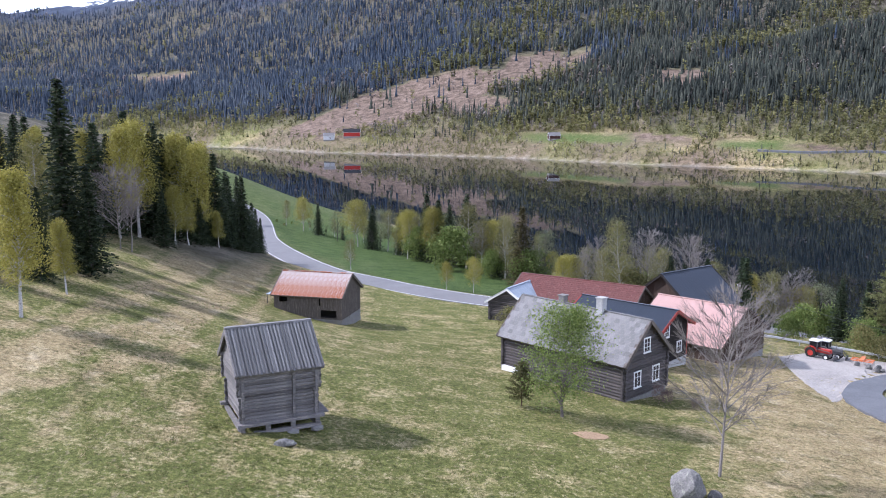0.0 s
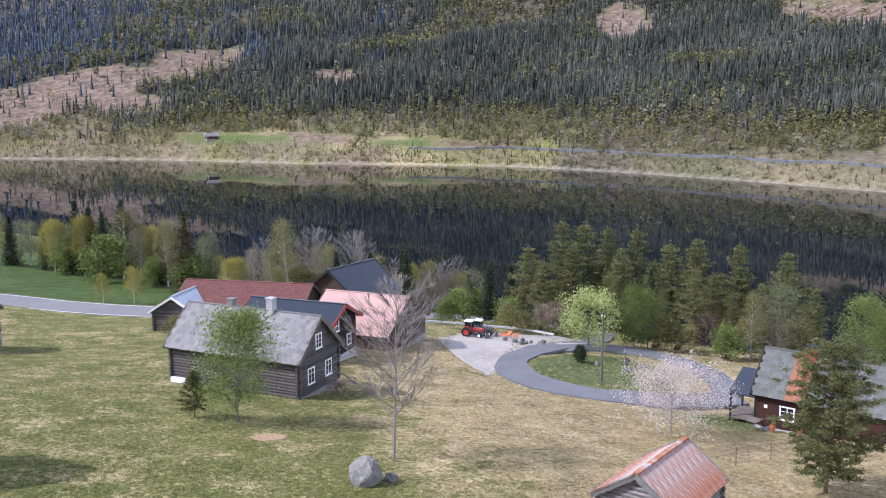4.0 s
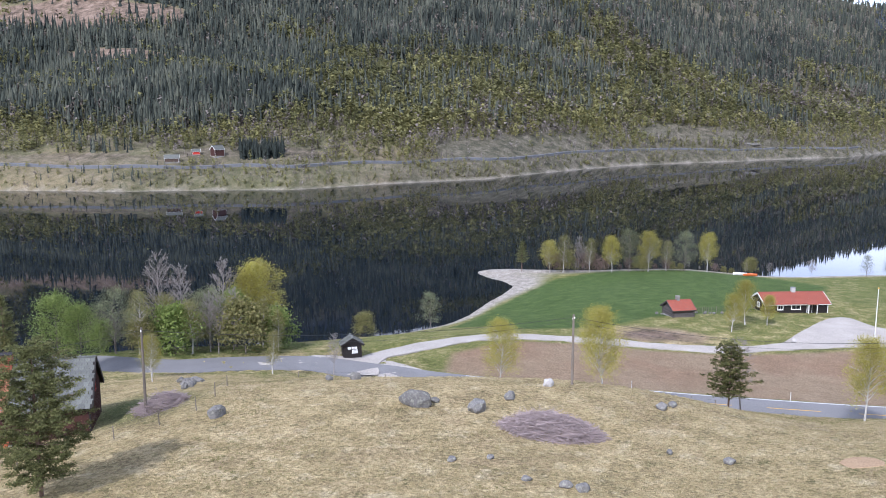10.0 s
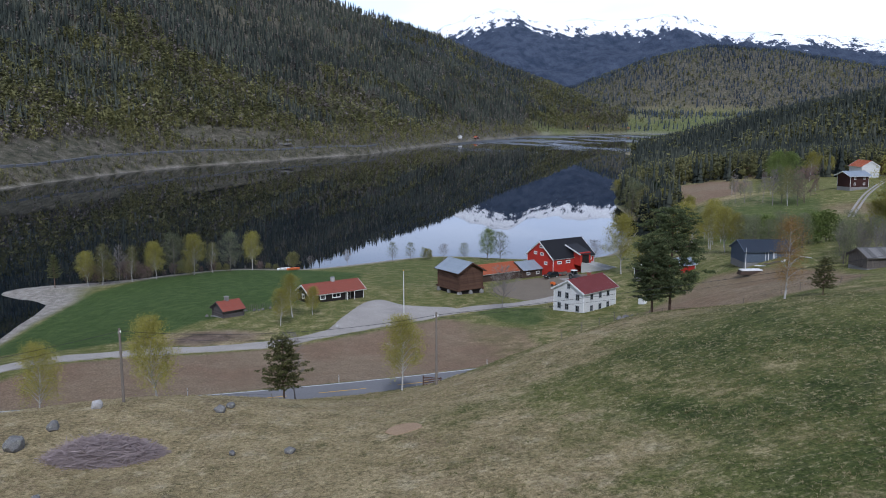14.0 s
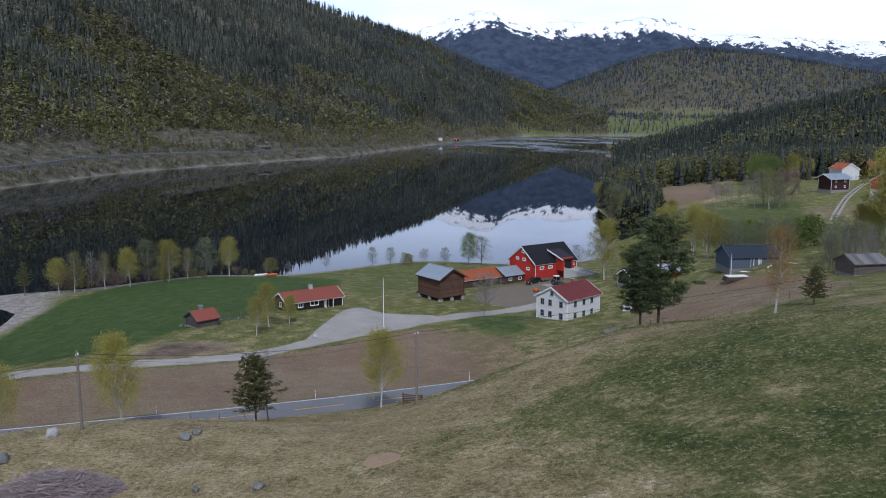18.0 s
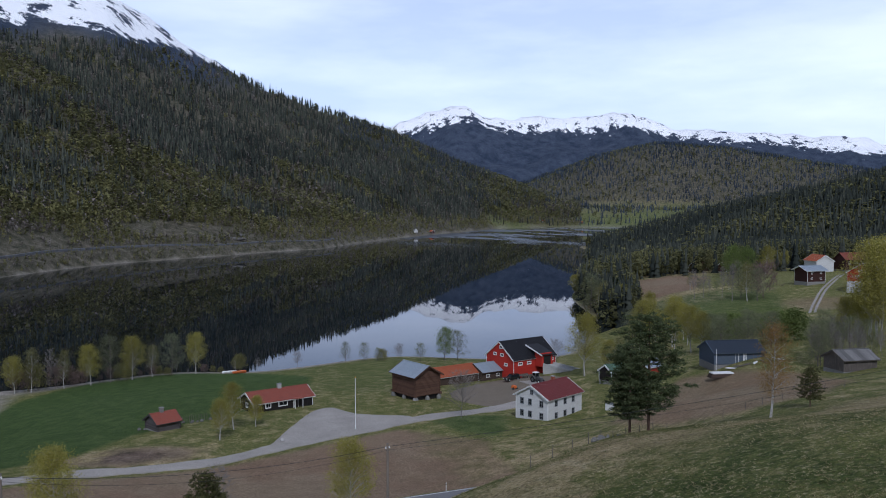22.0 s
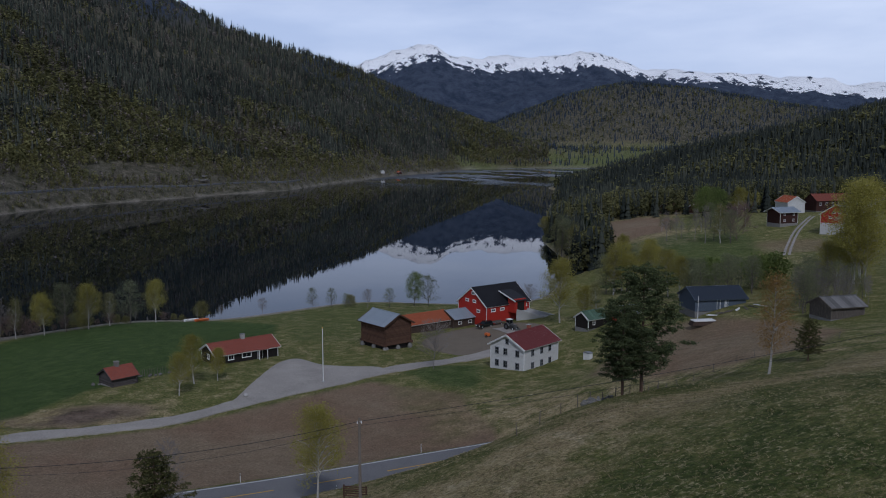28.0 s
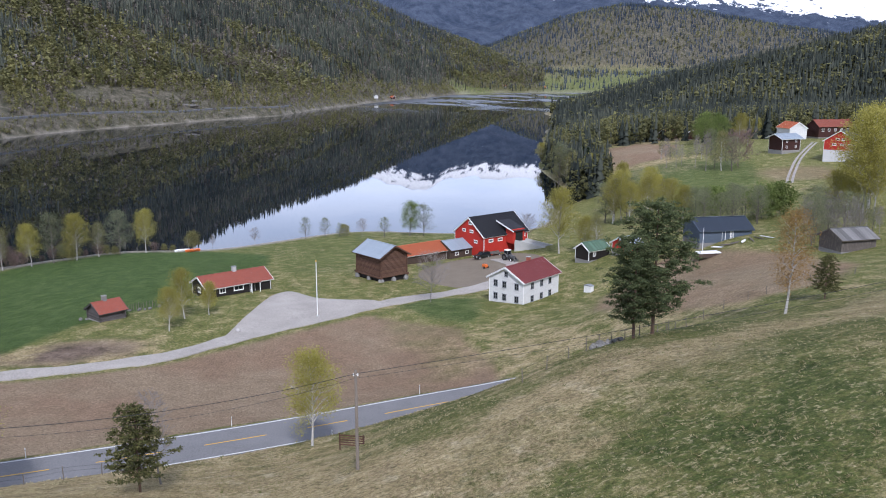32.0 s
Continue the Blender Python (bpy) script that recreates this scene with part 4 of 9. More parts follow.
def scatter(name, label, templates, x, y, z, size, wide, tint, material):
    """All trees of one kind as one mesh of kind stuff."""
    rs = np.random.RandomState(len(x))
    which = rs.randint(0, len(templates), len(x))
    cos, tris, tints, normals, base = [], [], [], [], 0
    for k, (tv, tf, tn) in enumerate(templates):
        m = which == k
        n = m.sum()
        if not n:
            continue
        tn = tn / np.maximum(np.linalg.norm(tn, axis=1), 1e-6)[:, None]
        e0, e1 = tv[tf[:, 1]] - tv[tf[:, 0]], tv[tf[:, 2]] - tv[tf[:, 0]]
        turned = (np.cross(e0, e1) * tn[tf].mean(1)).sum(1) < 0
        tf = np.where(turned[:, None], tf[:, ::-1], tf)
        a = rs.uniform(0, 6.28, n)[:, None]
        ca, sa_ = np.cos(a), np.sin(a)
        vx = (tv[None, :, 0] * ca - tv[None, :, 1] * sa_) * (size[m] * wide[m])[:, None] + x[m][:, None]
        vy = (tv[None, :, 0] * sa_ + tv[None, :, 1] * ca) * (size[m] * wide[m])[:, None] + y[m][:, None]
        vz = tv[None, :, 2] * size[m][:, None] + z[m][:, None]
        cos.append(np.stack([vx, vy, vz], -1).reshape(-1, 3))
        normals.append(np.stack([tn[None, :, 0] * ca - tn[None, :, 1] * sa_, tn[None, :, 0] * sa_ + tn[None, :, 1] * ca, np.repeat(tn[None, :, 2], n, 0)], -1).reshape(-1, 3))
        tris.append((tf[None] + (np.arange(n) * len(tv))[:, None, None] + base).reshape(-1, 3))
        tints.append(np.repeat(tint[m], len(tv)))
        base += n * len(tv)
    co, tr, ti, no = np.vstack(cos), np.vstack(tris), np.concatenate(tints), np.vstack(normals)
    me = bpy.data.meshes.new(name)
    me.vertices.add(len(co))
    me.vertices.foreach_set("co", co.ravel())
    me.loops.add(len(tr) * 3)
    me.loops.foreach_set("vertex_index", tr.ravel().astype(np.int32))
    me.polygons.add(len(tr))
    me.polygons.foreach_set("loop_start", (np.arange(len(tr)) * 3).astype(np.int32))
    me.polygons.foreach_set("use_smooth", np.ones(len(tr), bool))
    me.update(calc_edges=True)
    at = me.attributes.new("tint", "FLOAT", "POINT")
    at.data.foreach_set("value", ti.astype(np.float32))
    at = me.attributes.new("custom_normal", "FLOAT_VECTOR", "POINT")
    at.data.foreach_set("vector", no.astype(np.float32).ravel())
    me.materials.append(material)
    return tagged(new(name, me), label, "forest", kind="stuff")


SPRUCE_FAR = forest_mat("far_spruce", [(0.0, (0.014, 0.018, 0.016)), (0.5, (0.033, 0.039, 0.032)), (1.0, (0.075, 0.08, 0.06))])
BIRCH_FAR = forest_mat("far_birch", [(0.0, (0.075, 0.076, 0.036)), (0.5, (0.15, 0.15, 0.066)), (1.0, (0.245, 0.232, 0.095))], 0.42)
# distance haze is put into this spruce colour as blue
SPRUCE_HAZE_BLUE = forest_mat("haze_blue_spruce", [(0.0, (0.018, 0.027, 0.042)), (0.5, (0.036, 0.05, 0.071)), (1.0, (0.075, 0.09, 0.106))])
BARE_FAR = forest_mat("far_bare_wood", [(0.0, (0.08, 0.067, 0.058)), (0.5, (0.15, 0.128, 0.112)), (1.0, (0.25, 0.22, 0.2))], 0.3)
SPIRES = [template_spruce(s) for s in range(5)]
SPIRES_AWAY = [template_spruce(s, 3, 4) for s in range(5)]
SPIRES_NEAR = [template_spruce(s, 8, 7) for s in range(4)]
CROWNS = [template_leaf(s) for s in range(5)]
CROWNS_AWAY = [template_leaf(s, 13, clump=0.1) for s in range(5)]
CROWNS_NEAR = [template_leaf(s, 120, clump=0.038) for s in range(4)]
TWIGS = [template_bare(s) for s in range(4)]


def far_woods():
    rs = np.random.RandomState(4)
    n = 200000
    b = rs.uniform(-116, 33, n)
    sh, rd = table(FAR, b, 1), table(FAR, b, 2)
    r = sh + (rd + 60 - sh) * rs.uniform(0, 1, n) ** 1.45
    x, y = -np.sin(np.radians(b)) * r, np.cos(np.radians(b)) * r
    z = height(x, y)
    wild = fractal(x, y, 75, 4, 40)
    patch = fractal(x, y, 240, 3, 41)
    up = r - sh
    keep = (z > LAKE + 1.3) & (z < 330 + patch * 50) & (rs.uniform(0, 1, n) > clearing(x, y) * 0.93) & (meadow_strip(x, y) < 0.3)
    keep &= rs.uniform(0, 1, n) < np.clip(0.8 + wild * 0.6 - 0.3 * smooth(150, 60, up) + (up > 120) * 0.12, 0.2, 1) * np.where(z > 230, 0.75, 1)
    # open grassy bank along the eastern shore
    bank = smooth(-36, -46, b) * (1 - smooth(22, 85, up + wild * 50)) * (1 - 0.8 * smooth(-68, -78, b))
    keep &= rs.uniform(0, 1, n) > 0.6 * bank
    x, y, z, r, up, wild, patch = (v[keep] for v in (x, y, z, r, up, wild, patch))
    n = len(x)
    low = smooth(190, 90, up + wild * 70)
    az = bearing(x, y)
    east = smooth(-66, -90, az)
    stand = fractal(x, y, 130, 4, 43)
    leafy_p = np.clip(0.04 + 0.62 * low + 0.7 * smooth(0.1, 0.4, patch) + 0.5 * stand - 0.06 * east, 0.02, 0.85)
    high = smooth(-12, 4, az) * smooth(140, 300, up)
    leafy_p *= 1 - 0.6 * high
    pick = rs.uniform(0, 1, n)
    bare = pick > 0.1 * high + 0.88 - 0.16 * low - 0.35 * smooth(0.05, 0.4, fractal(x, y, 150, 4, 44)) - 0.16 * east
    leaf = (pick < leafy_p) & ~bare
    spr = ~leaf & ~bare
    size = rs.uniform(11, 22, n) * (1 - 0.4 * low)
    size[leaf | bare] *= 0.82
    size *= 1 - 0.5 * smooth(60, 25, up)
    tint = np.clip(0.5 + wild * 0.45 + 0.2 * low + rs.normal(0, 0.28, n) + 0.04 * east, 0, 1)
    wide = np.where(spr, rs.uniform(0.75, 1.2, n), rs.uniform(0.75, 1.15, n))
    # far northern trees get the haze-tinted spruce colour
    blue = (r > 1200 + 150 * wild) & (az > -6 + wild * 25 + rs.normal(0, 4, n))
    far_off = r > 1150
    for m, nm, lb, tp, mt in ((spr & ~blue & ~far_off, "spruce_forest", "dark spruce and pine forest covering the far slope", SPIRES, SPRUCE_FAR), (spr & ~blue & far_off, "spruce_forest", "dark spruce forest high on the far slope", SPIRES_AWAY, SPRUCE_FAR),
                              (spr & blue, "spruce_forest", "distant spruce forest high on the mountain, coloured blue for haze", SPIRES_AWAY, SPRUCE_HAZE_BLUE), (leaf & ~far_off, "birch_forest", "olive and yellow-green spring birches among the spruces of the far slope", CROWNS, BIRCH_FAR),
                              (leaf & far_off, "birch_forest", "olive spring birches high on the far slope", CROWNS_AWAY, BIRCH_FAR),
                              (bare, "bare_forest", "grey leafless trees scattered over the far slope", TWIGS + [template_leaf(s, 12, 0.2, 0.3) for s in (20, 21, 22, 23)], BARE_FAR)):
        scatter(nm, lb, tp, x[m], y[m], z[m] - 0.4, size[m], wide[m], tint[m], mt)


def hill_woods():
    """The wooded hill south of the bay, and the woods at the lake's end."""
    rs = np.random.RandomState(5)
    n = 42000
    b = rs.uniform(-150, -114.5, n)
    r = 335 + 995 * rs.uniform(0, 1, n) ** 1.25
    x, y = -np.sin(np.radians(b)) * r, np.cos(np.radians(b)) * r
    z = height(x, y)
    keep = (z > LAKE + 1.2) & ((r > 470) | ((b > -119.6) & (r > 345))) & (inside(x, y, FIELDS["red_field"], 2) < 0.5) & (inside(x, y, FIELDS["farm_meadow"], 2) < 0.5)
    keep &= ~((b < -119) & (b > -133) & (r < 560) & (rs.uniform(0, 1, n) < np.where(inside(x, y, FIELDS["farm_meadow"], 6) > 0.2, 1.0, np.where(r > 500, 0.7, 0.9))))
    n2 = 34000
    b2, r2 = rs.uniform(-150, -100, n2), rs.uniform(1880, 3400, n2)
    x2, y2 = -np.sin(np.radians(b2)) * r2, np.cos(np.radians(b2)) * r2
    z2 = height(x2, y2)
    # farmland along the valley floor at the lake's end
    k2 = (z2 > LAKE + 2) & (rs.uniform(0, 1, n2) > 0.85 * smooth(10, -22, z2 + 22 * fractal(x2, y2, 160, 3, 47)))
    x, y, z = np.r_[x[keep], x2[k2]], np.r_[y[keep], y2[k2]], np.r_[z[keep], z2[k2]]
    n = len(x)
    wild = fractal(x, y, 80, 3, 46)
    dist = np.hypot(x, y)
    leaf = rs.uniform(0, 1, n) < np.clip(np.where(dist > 1800, 0.4, 0.3) + wild * 0.5 + 0.2 * (dist < 620), 0.05, 0.75)
    size = rs.uniform(10, 18, n)
    size[leaf] *= 0.85
    tint = np.clip(0.48 + wild * 0.5 + rs.normal(0, 0.24, n), 0, 1)
    wide = rs.uniform(0.8, 1.25, n)
    # ridges past 2 km also get the haze-tinted spruce colour
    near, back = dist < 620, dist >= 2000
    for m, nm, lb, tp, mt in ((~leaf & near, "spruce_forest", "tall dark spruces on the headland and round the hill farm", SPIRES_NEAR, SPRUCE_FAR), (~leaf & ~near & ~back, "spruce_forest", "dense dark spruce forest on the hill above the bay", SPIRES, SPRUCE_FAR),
                              (~leaf & back, "spruce_forest", "spruce forest on the ridges beyond the lake, coloured blue for haze", SPIRES_AWAY, SPRUCE_HAZE_BLUE), (leaf & near, "birch_forest", "olive and yellow-green birches along the bay", CROWNS_NEAR, BIRCH_FAR),
                              (leaf & ~near, "birch_forest", "olive birches in the forest above the bay and on the ridges", CROWNS_AWAY, BIRCH_FAR)):
        scatter(nm, lb, tp, x[m], y[m], z[m] - 0.4, size[m], wide[m], tint[m], mt)


far_woods()
hill_woods()
# ---------------------------------------------------------------- building materials
LOG_GREY = surface("weathered_log", (0.175, 0.166, 0.162), (0.082, 0.077, 0.076), 2.0, 30.0, 0.9, bump=0.5, stretch=(0.35, 3, 3), vary=0.3, worn=(0.27, 0.24, 0.21))
LOG_DARK = surface("tarred_log", (0.1, 0.09, 0.088), (0.048, 0.043, 0.043), 2.0, 30.0, 0.85, bump=0.5, stretch=(0.35, 3, 3), vary=0.3, worn=(0.1, 0.085, 0.07))
LOG_BROWN = surface("sun_browned_log", (0.115, 0.06, 0.037), (0.055, 0.033, 0.024), 2.0, 30.0, 0.85, bump=0.5, stretch=(0.35, 3, 3), vary=0.25)
BOARD_GREY = surface("silvered_board", (0.14, 0.122, 0.105), (0.075, 0.064, 0.055), 1.2, 22.0, 0.9, bump=0.4, stretch=(3, 3, 0.4), vary=0.2, worn=(0.2, 0.17, 0.14))
BOARD_BROWN = surface("brown_board", (0.085, 0.058, 0.042), (0.05, 0.035, 0.028), 1.2, 22.0, 0.9, bump=0.4, stretch=(3, 3, 0.4), vary=0.2)
BOARD_BLACK = surface("black_stained_board", (0.022, 0.018, 0.016), (0.012, 0.01, 0.01), 1.2, 22.0, 0.75, bump=0.3, stretch=(3, 3, 0.4), vary=0.1)
BOARD_OX = surface("dark_red_brown_board", (0.062, 0.024, 0.018), (0.038, 0.016, 0.013), 1.2, 22.0, 0.75, bump=0.3, stretch=(3, 3, 0.4), vary=0.1)
BOARD_RED = surface("barn_red_board", (0.42, 0.035, 0.022), (0.34, 0.028, 0.018), 1.0, 18.0, 0.7, bump=0.2, stretch=(3, 3, 0.4), vary=0.05)
BOARD_WHITE = surface("old_white_board", (0.64, 0.64, 0.63), (0.5, 0.5, 0.49), 1.0, 16.0, 0.7, bump=0.2, stretch=(0.5, 0.5, 3), vary=0.05, worn=(0.5, 0.48, 0.45))
PAINT_WHITE = surface("white_trim_paint", (0.78, 0.78, 0.76), (0.66, 0.66, 0.64), 2.0, 30.0, 0.6, bump=0.1, vary=0.05)
PAINT_GREY = surface("grey_trim_paint", (0.24, 0.25, 0.26), (0.17, 0.18, 0.19), 2.0, 30.0, 0.6, bump=0.1, vary=0.05)
PAINT_BLUEGREY = surface("blue_grey_wall_paint", (0.09, 0.115, 0.15), (0.07, 0.09, 0.12), 2.0, 20.0, 0.7, bump=0.15, vary=0.05)
PAINT_RED = surface("red_trim_paint", (0.33, 0.05, 0.035), (0.24, 0.035, 0.028), 2.0, 30.0, 0.6, bump=0.1, vary=0.05)
ROOF_SLATE = surface("grey_slate", (0.19, 0.188, 0.185), (0.125, 0.122, 0.12), 1.6, 14.0, 0.75, bump=0.3, vary=0.2, worn=(0.3, 0.29, 0.26))
ROOF_SLATE_DARK = surface("mossy_dark_slate", (0.12, 0.125, 0.12), (0.075, 0.08, 0.072), 1.6, 14.0, 0.75, bump=0.3, vary=0.2, worn=(0.17, 0.18, 0.13))
ROOF_WOOD = surface("silvered_roof_board", (0.2, 0.195, 0.19), (0.1, 0.097, 0.095), 1.2, 20.0, 0.9, bump=0.4, stretch=(3, 0.35, 3), vary=0.35)
ROOF_RED = surface("red_clay_tile", (0.28, 0.078, 0.05), (0.19, 0.055, 0.04), 1.4, 12.0, 0.75, bump=0.3, vary=0.2, worn=(0.2, 0.09, 0.07))
ROOF_ORANGE = surface("orange_clay_tile", (0.42, 0.12, 0.05), (0.3, 0.08, 0.038), 1.4, 12.0, 0.75, bump=0.3, vary=0.2)
ROOF_MAROON = surface("old_maroon_tile", (0.17, 0.062, 0.052), (0.1, 0.042, 0.038), 1.4, 12.0, 0.75, bump=0.3, vary=0.2, worn=(0.2, 0.1, 0.085))
ROOF_WINE = surface("wine_red_tile", (0.21, 0.05, 0.048), (0.13, 0.034, 0.036), 1.4, 12.0, 0.7, bump=0.3, vary=0.15)
ROOF_BLUE = surface("blue_black_steel", (0.028, 0.038, 0.055), (0.02, 0.027, 0.04), 0.6, 8.0, 0.42, metal=0.0, bump=0.08, vary=0.05, spec=0.5)
ROOF_STEEL = surface("grey_blue_steel", (0.33, 0.38, 0.43), (0.26, 0.3, 0.35), 0.6, 8.0, 0.45, metal=0.2, bump=0.08, vary=0.05, spec=0.5)
ROOF_BLACK = surface("black_tile", (0.02, 0.02, 0.024), (0.012, 0.012, 0.014), 1.0, 10.0, 0.6, bump=0.2, vary=0.1)
STONE = surface("field_stone", (0.27, 0.26, 0.25), (0.15, 0.145, 0.14), 2.2, 16.0, 0.9, bump=0.6, vary=0.2, worn=(0.2, 0.21, 0.15))
CONCRETE = surface("pale_concrete", (0.42, 0.42, 0.4), (0.3, 0.3, 0.29), 0.8, 14.0, 0.85, bump=0.2, vary=0.05)
BRICK = surface("red_brick", (0.32, 0.1, 0.06), (0.22, 0.07, 0.045), 3.0, 20.0, 0.85, bump=0.4, vary=0.1)
# near-black boards: the shade inside buildings is put into this colour
INTERIOR_SHADE = surface("interior_shade_board", (0.02, 0.018, 0.016), (0.012, 0.011, 0.01), 2.0, 20.0, 0.95, bump=0.1, vary=0.0)
POLE_WOOD = surface("grey_pole_wood", (0.17, 0.145, 0.12), (0.1, 0.085, 0.07), 1.0, 20.0, 0.9, bump=0.3, stretch=(3, 3, 0.3), vary=0.2)


def rusty(name, paint, rust, amount, soft=0.035):
    """Painted or galvanised sheet with rust running along the fall of the roof."""
    n = Nodes(name)
    v = n.pos(0.8, 0.28, 0.28)
    w = n.pos(3.2, 0.35, 0.35)
    patch = n.noise(v, 0.8, 6.0, 0.72)
    streak = n.noise(w, 3.0, 6.0, 0.72)
    mask = n.math("ADD", n.math("MULTIPLY", patch, 0.62), n.math("MULTIPLY", streak, 0.38))
    col = n.mix(n.ramp(mask, (amount - soft, (0, 0, 0)), (amount + soft, (1, 1, 1))), n.ramp(streak, (0.3, shade(paint, 0.7)), (0.7, paint)), n.ramp(streak, (0.3, shade(rust, 0.55)), (0.7, rust)))
    n.bump(streak, 0.2, 0.02)
    return n.done(col, 0.75, 0.0, 0.3)


RUST_A = rusty("rusty_grey_sheet", (0.52, 0.48, 0.46), (0.36, 0.11, 0.04), 0.48)
RUST_B = rusty("rusty_pale_sheet", (0.46, 0.43, 0.42), (0.36, 0.13, 0.055), 0.465)
RUST_STRIP = rusty("rust_orange_sheet", (0.38, 0.25, 0.19), (0.31, 0.13, 0.07), 0.38)
ROOF_PINK = rusty("faded_red_sheet", (0.52, 0.34, 0.3), (0.44, 0.235, 0.19), 0.56, 0.1)


def base_z(cx, cy, ang, L, W):
    """Ground under the corners of a building."""
    c, s = math.cos(radians(ang)), math.sin(radians(ang))
    return [gz(cx + a * c - b * s, cy + a * s + b * c) for a, b in ((-L / 2, -W / 2), (L / 2, -W / 2), (L / 2, W / 2), (-L / 2, W / 2))]


def house(name, label, category, cx, cy, ang, L, W, h, rise, wall, wall_mat, roof_style, roof_mat, trim=None, z=None, plinth=STONE, over_x=0.35, over_y=0.4, size=0.3, up=0.0, gaps_f=(), group="", ridge=True, board=0.2, deep=1.4, grow=0.05):
    """A gabled building: plinth, four walls, roof. wall: log, board (upright) or lap (level)."""
    zs = base_z(cx, cy, ang, L, W)
    t = thing(name, cx, cy, (min(zs) * 0.4 + max(zs) * 0.6) if z is None else z, ang, label, category, group)
    footing(t, L, W, plinth, deep, up, grow)
    for i, side in enumerate("FBRE"):
        m = side_matrix(side, L, W)
        span, gb = (L, False) if side in "FB" else (W, True)
        if wall == "log":
            wall_logs("wall", t, m, span, h, rise, wall_mat, gable=gb, z0=up, odd=1 if gb else 0)
        else:
            wall_boards("wall", t, m, span, h, rise, wall_mat, width=board, horizontal=wall == "lap", gable=gb, z0=up, gaps=gaps_f if side == "F" else (), batten=wall == "board")
    roof(t, L, W, h, rise, roof_style, roof_mat, over_x, over_y, trim, size, ridge=ridge)
    if wall != "log":
        for sx, sy in ((-1, -1), (1, -1), (1, 1), (-1, 1)):
            bm = bmesh.new()
            box(bm, sx * L / 2 - 0.07, sx * L / 2 + 0.07, sy * W / 2 - 0.07, sy * W / 2 + 0.07, up, h - 0.03)
            part("corner_board", bm, trim or wall_mat, t)
    return t


# ---------------------------------------------------------------- the old farmstead on the home slope
def storehouse():
    L, W, h, rise = 4.5, 4.3, 4.0, 1.75
    t = thing("storehouse", -10.15, 48.6, -18.15, 25, "weathered grey two-storey log storehouse raised on stone and timber feet", "storehouse")
    low, mid = 0.75, 2.35
    for i, side in enumerate("FBRE"):
        m = side_matrix(side, L - 0.3, W - 0.3)
        span = (L if side in "FB" else W) - 0.3
        wall_logs("lower_wall", t, m, span, mid, 0, LOG_GREY, rad=0.1, z0=low, odd=i // 2, over=0.18)
    for i, side in enumerate("FBRE"):
        m = side_matrix(side, L, W)
        span = L if side in "FB" else W
        if side in "RE":
            wall_logs("upper_wall", t, m, span, h, rise, LOG_GREY, rad=0.1, gable=True, z0=mid + 0.03, odd=1, over=0.16)
        else:
            wall_logs("upper_wall", t, m, span, h, 0, LOG_GREY, rad=0.1, z0=mid + 0.03, over=0.16)
    for u in (0.16, L * 0.68, L - 0.12):
        bm = bmesh.new()
        m = side_matrix("F", L, W)
        box(bm, u - 0.08, u + 0.08, 0.09, 0.2, mid - 0.1, h - 0.05, m)
        box(bm, u - 0.07, u + 0.07, -0.05, 0.06, low - 0.05, mid - 0.08, m)
        part("post", bm, LOG_GREY, t)
    # sill beams, stilts and the stones under them
    for side in "FB":
        bm = bmesh.new()
        m = side_matrix(side, L, W)
        box(bm, -0.2, L + 0.3, -0.1, 0.2, low - 0.12, low + 0.06, m)
        box(bm, -0.15, L + 0.15, -0.2, 0.02, 0.02, 0.24, m)
        part("sill_beam", bm, LOG_GREY, t)
        for k in range(4):
            bm = bmesh.new()
            u = 0.1 + k * (L - 0.2) / 3
            box(bm, u - 0.13, u + 0.13, -0.18, 0.12, 0.24, low - 0.14, m)
            part("stilt", bm, LOG_GREY, t)
            bm = bmesh.new()
            bmesh.ops.create_icosphere(bm, subdivisions=1, radius=0.42, matrix=m @ Matrix.Translation((u, 0, -0.08)) @ Matrix.Diagonal((1, 0.8, 0.5, 1)))
            part("foundation_stone", bm, STONE, t)
    for side in "RE":
        bm = bmesh.new()
        m = side_matrix(side, L, W)
        box(bm, 0.1, W - 0.1, -0.14, 0.1, low - 0.4, low - 0.14, m)
        box(bm, 0.1, W - 0.1, -0.14, 0.1, 0.02, 0.26, m)
        part("sill_beam", bm, LOG_GREY, t)
    bm = bmesh.new()
    m = side_matrix("R", L, W)
    for k in range(3):
        box(bm, 0.4, W - 0.6, 0.15 + 0.2 * k, 0.33 + 0.2 * k, low - 0.1, low - 0.04, m)
    part("landing", bm, LOG_GREY, t)
    bm = bmesh.new()
    box(bm, -L / 2 + 0.2, L / 2 - 0.2, -W / 2 + 0.2, W / 2 - 0.2, low - 0.02, low + 0.05)
    part("floor", bm, LOG_DARK, t)
    roof(t, L, W, h, rise, "board", ROOF_WOOD, 0.28, 0.42, LOG_GREY, size=0.1, thick=0.08)


storehouse()

RED_ROOF_BARN = house("hay_barn", "grey board hay barn with a rust-streaked sheet roof", "barn", -15.2, 102.2, -14, 8.4, 6.4, 2.9, 2.0, "board", BOARD_GREY, "sheet", [RUST_A, RUST_B], BOARD_GREY, size=0.6,
                      gaps_f=((0.7, 1.5, 1.9, 2.75), (5.6, 6.9, 1.6, 2.8), (5.9, 6.5, 0.2, 1.1), (6.7, 7.7, 0.2, 1.1)))
# near-black wall and floor behind the gaps, painted as interior shade
bm = bmesh.new()
box(bm, -4.0, 4.0, -2.9, 2.9, 0.0, 0.08)
box(bm, -4.0, 4.0, -2.1, -2.0, 0.0, 2.9)
part("inner_wall", bm, INTERIOR_SHADE, RED_ROOF_BARN)
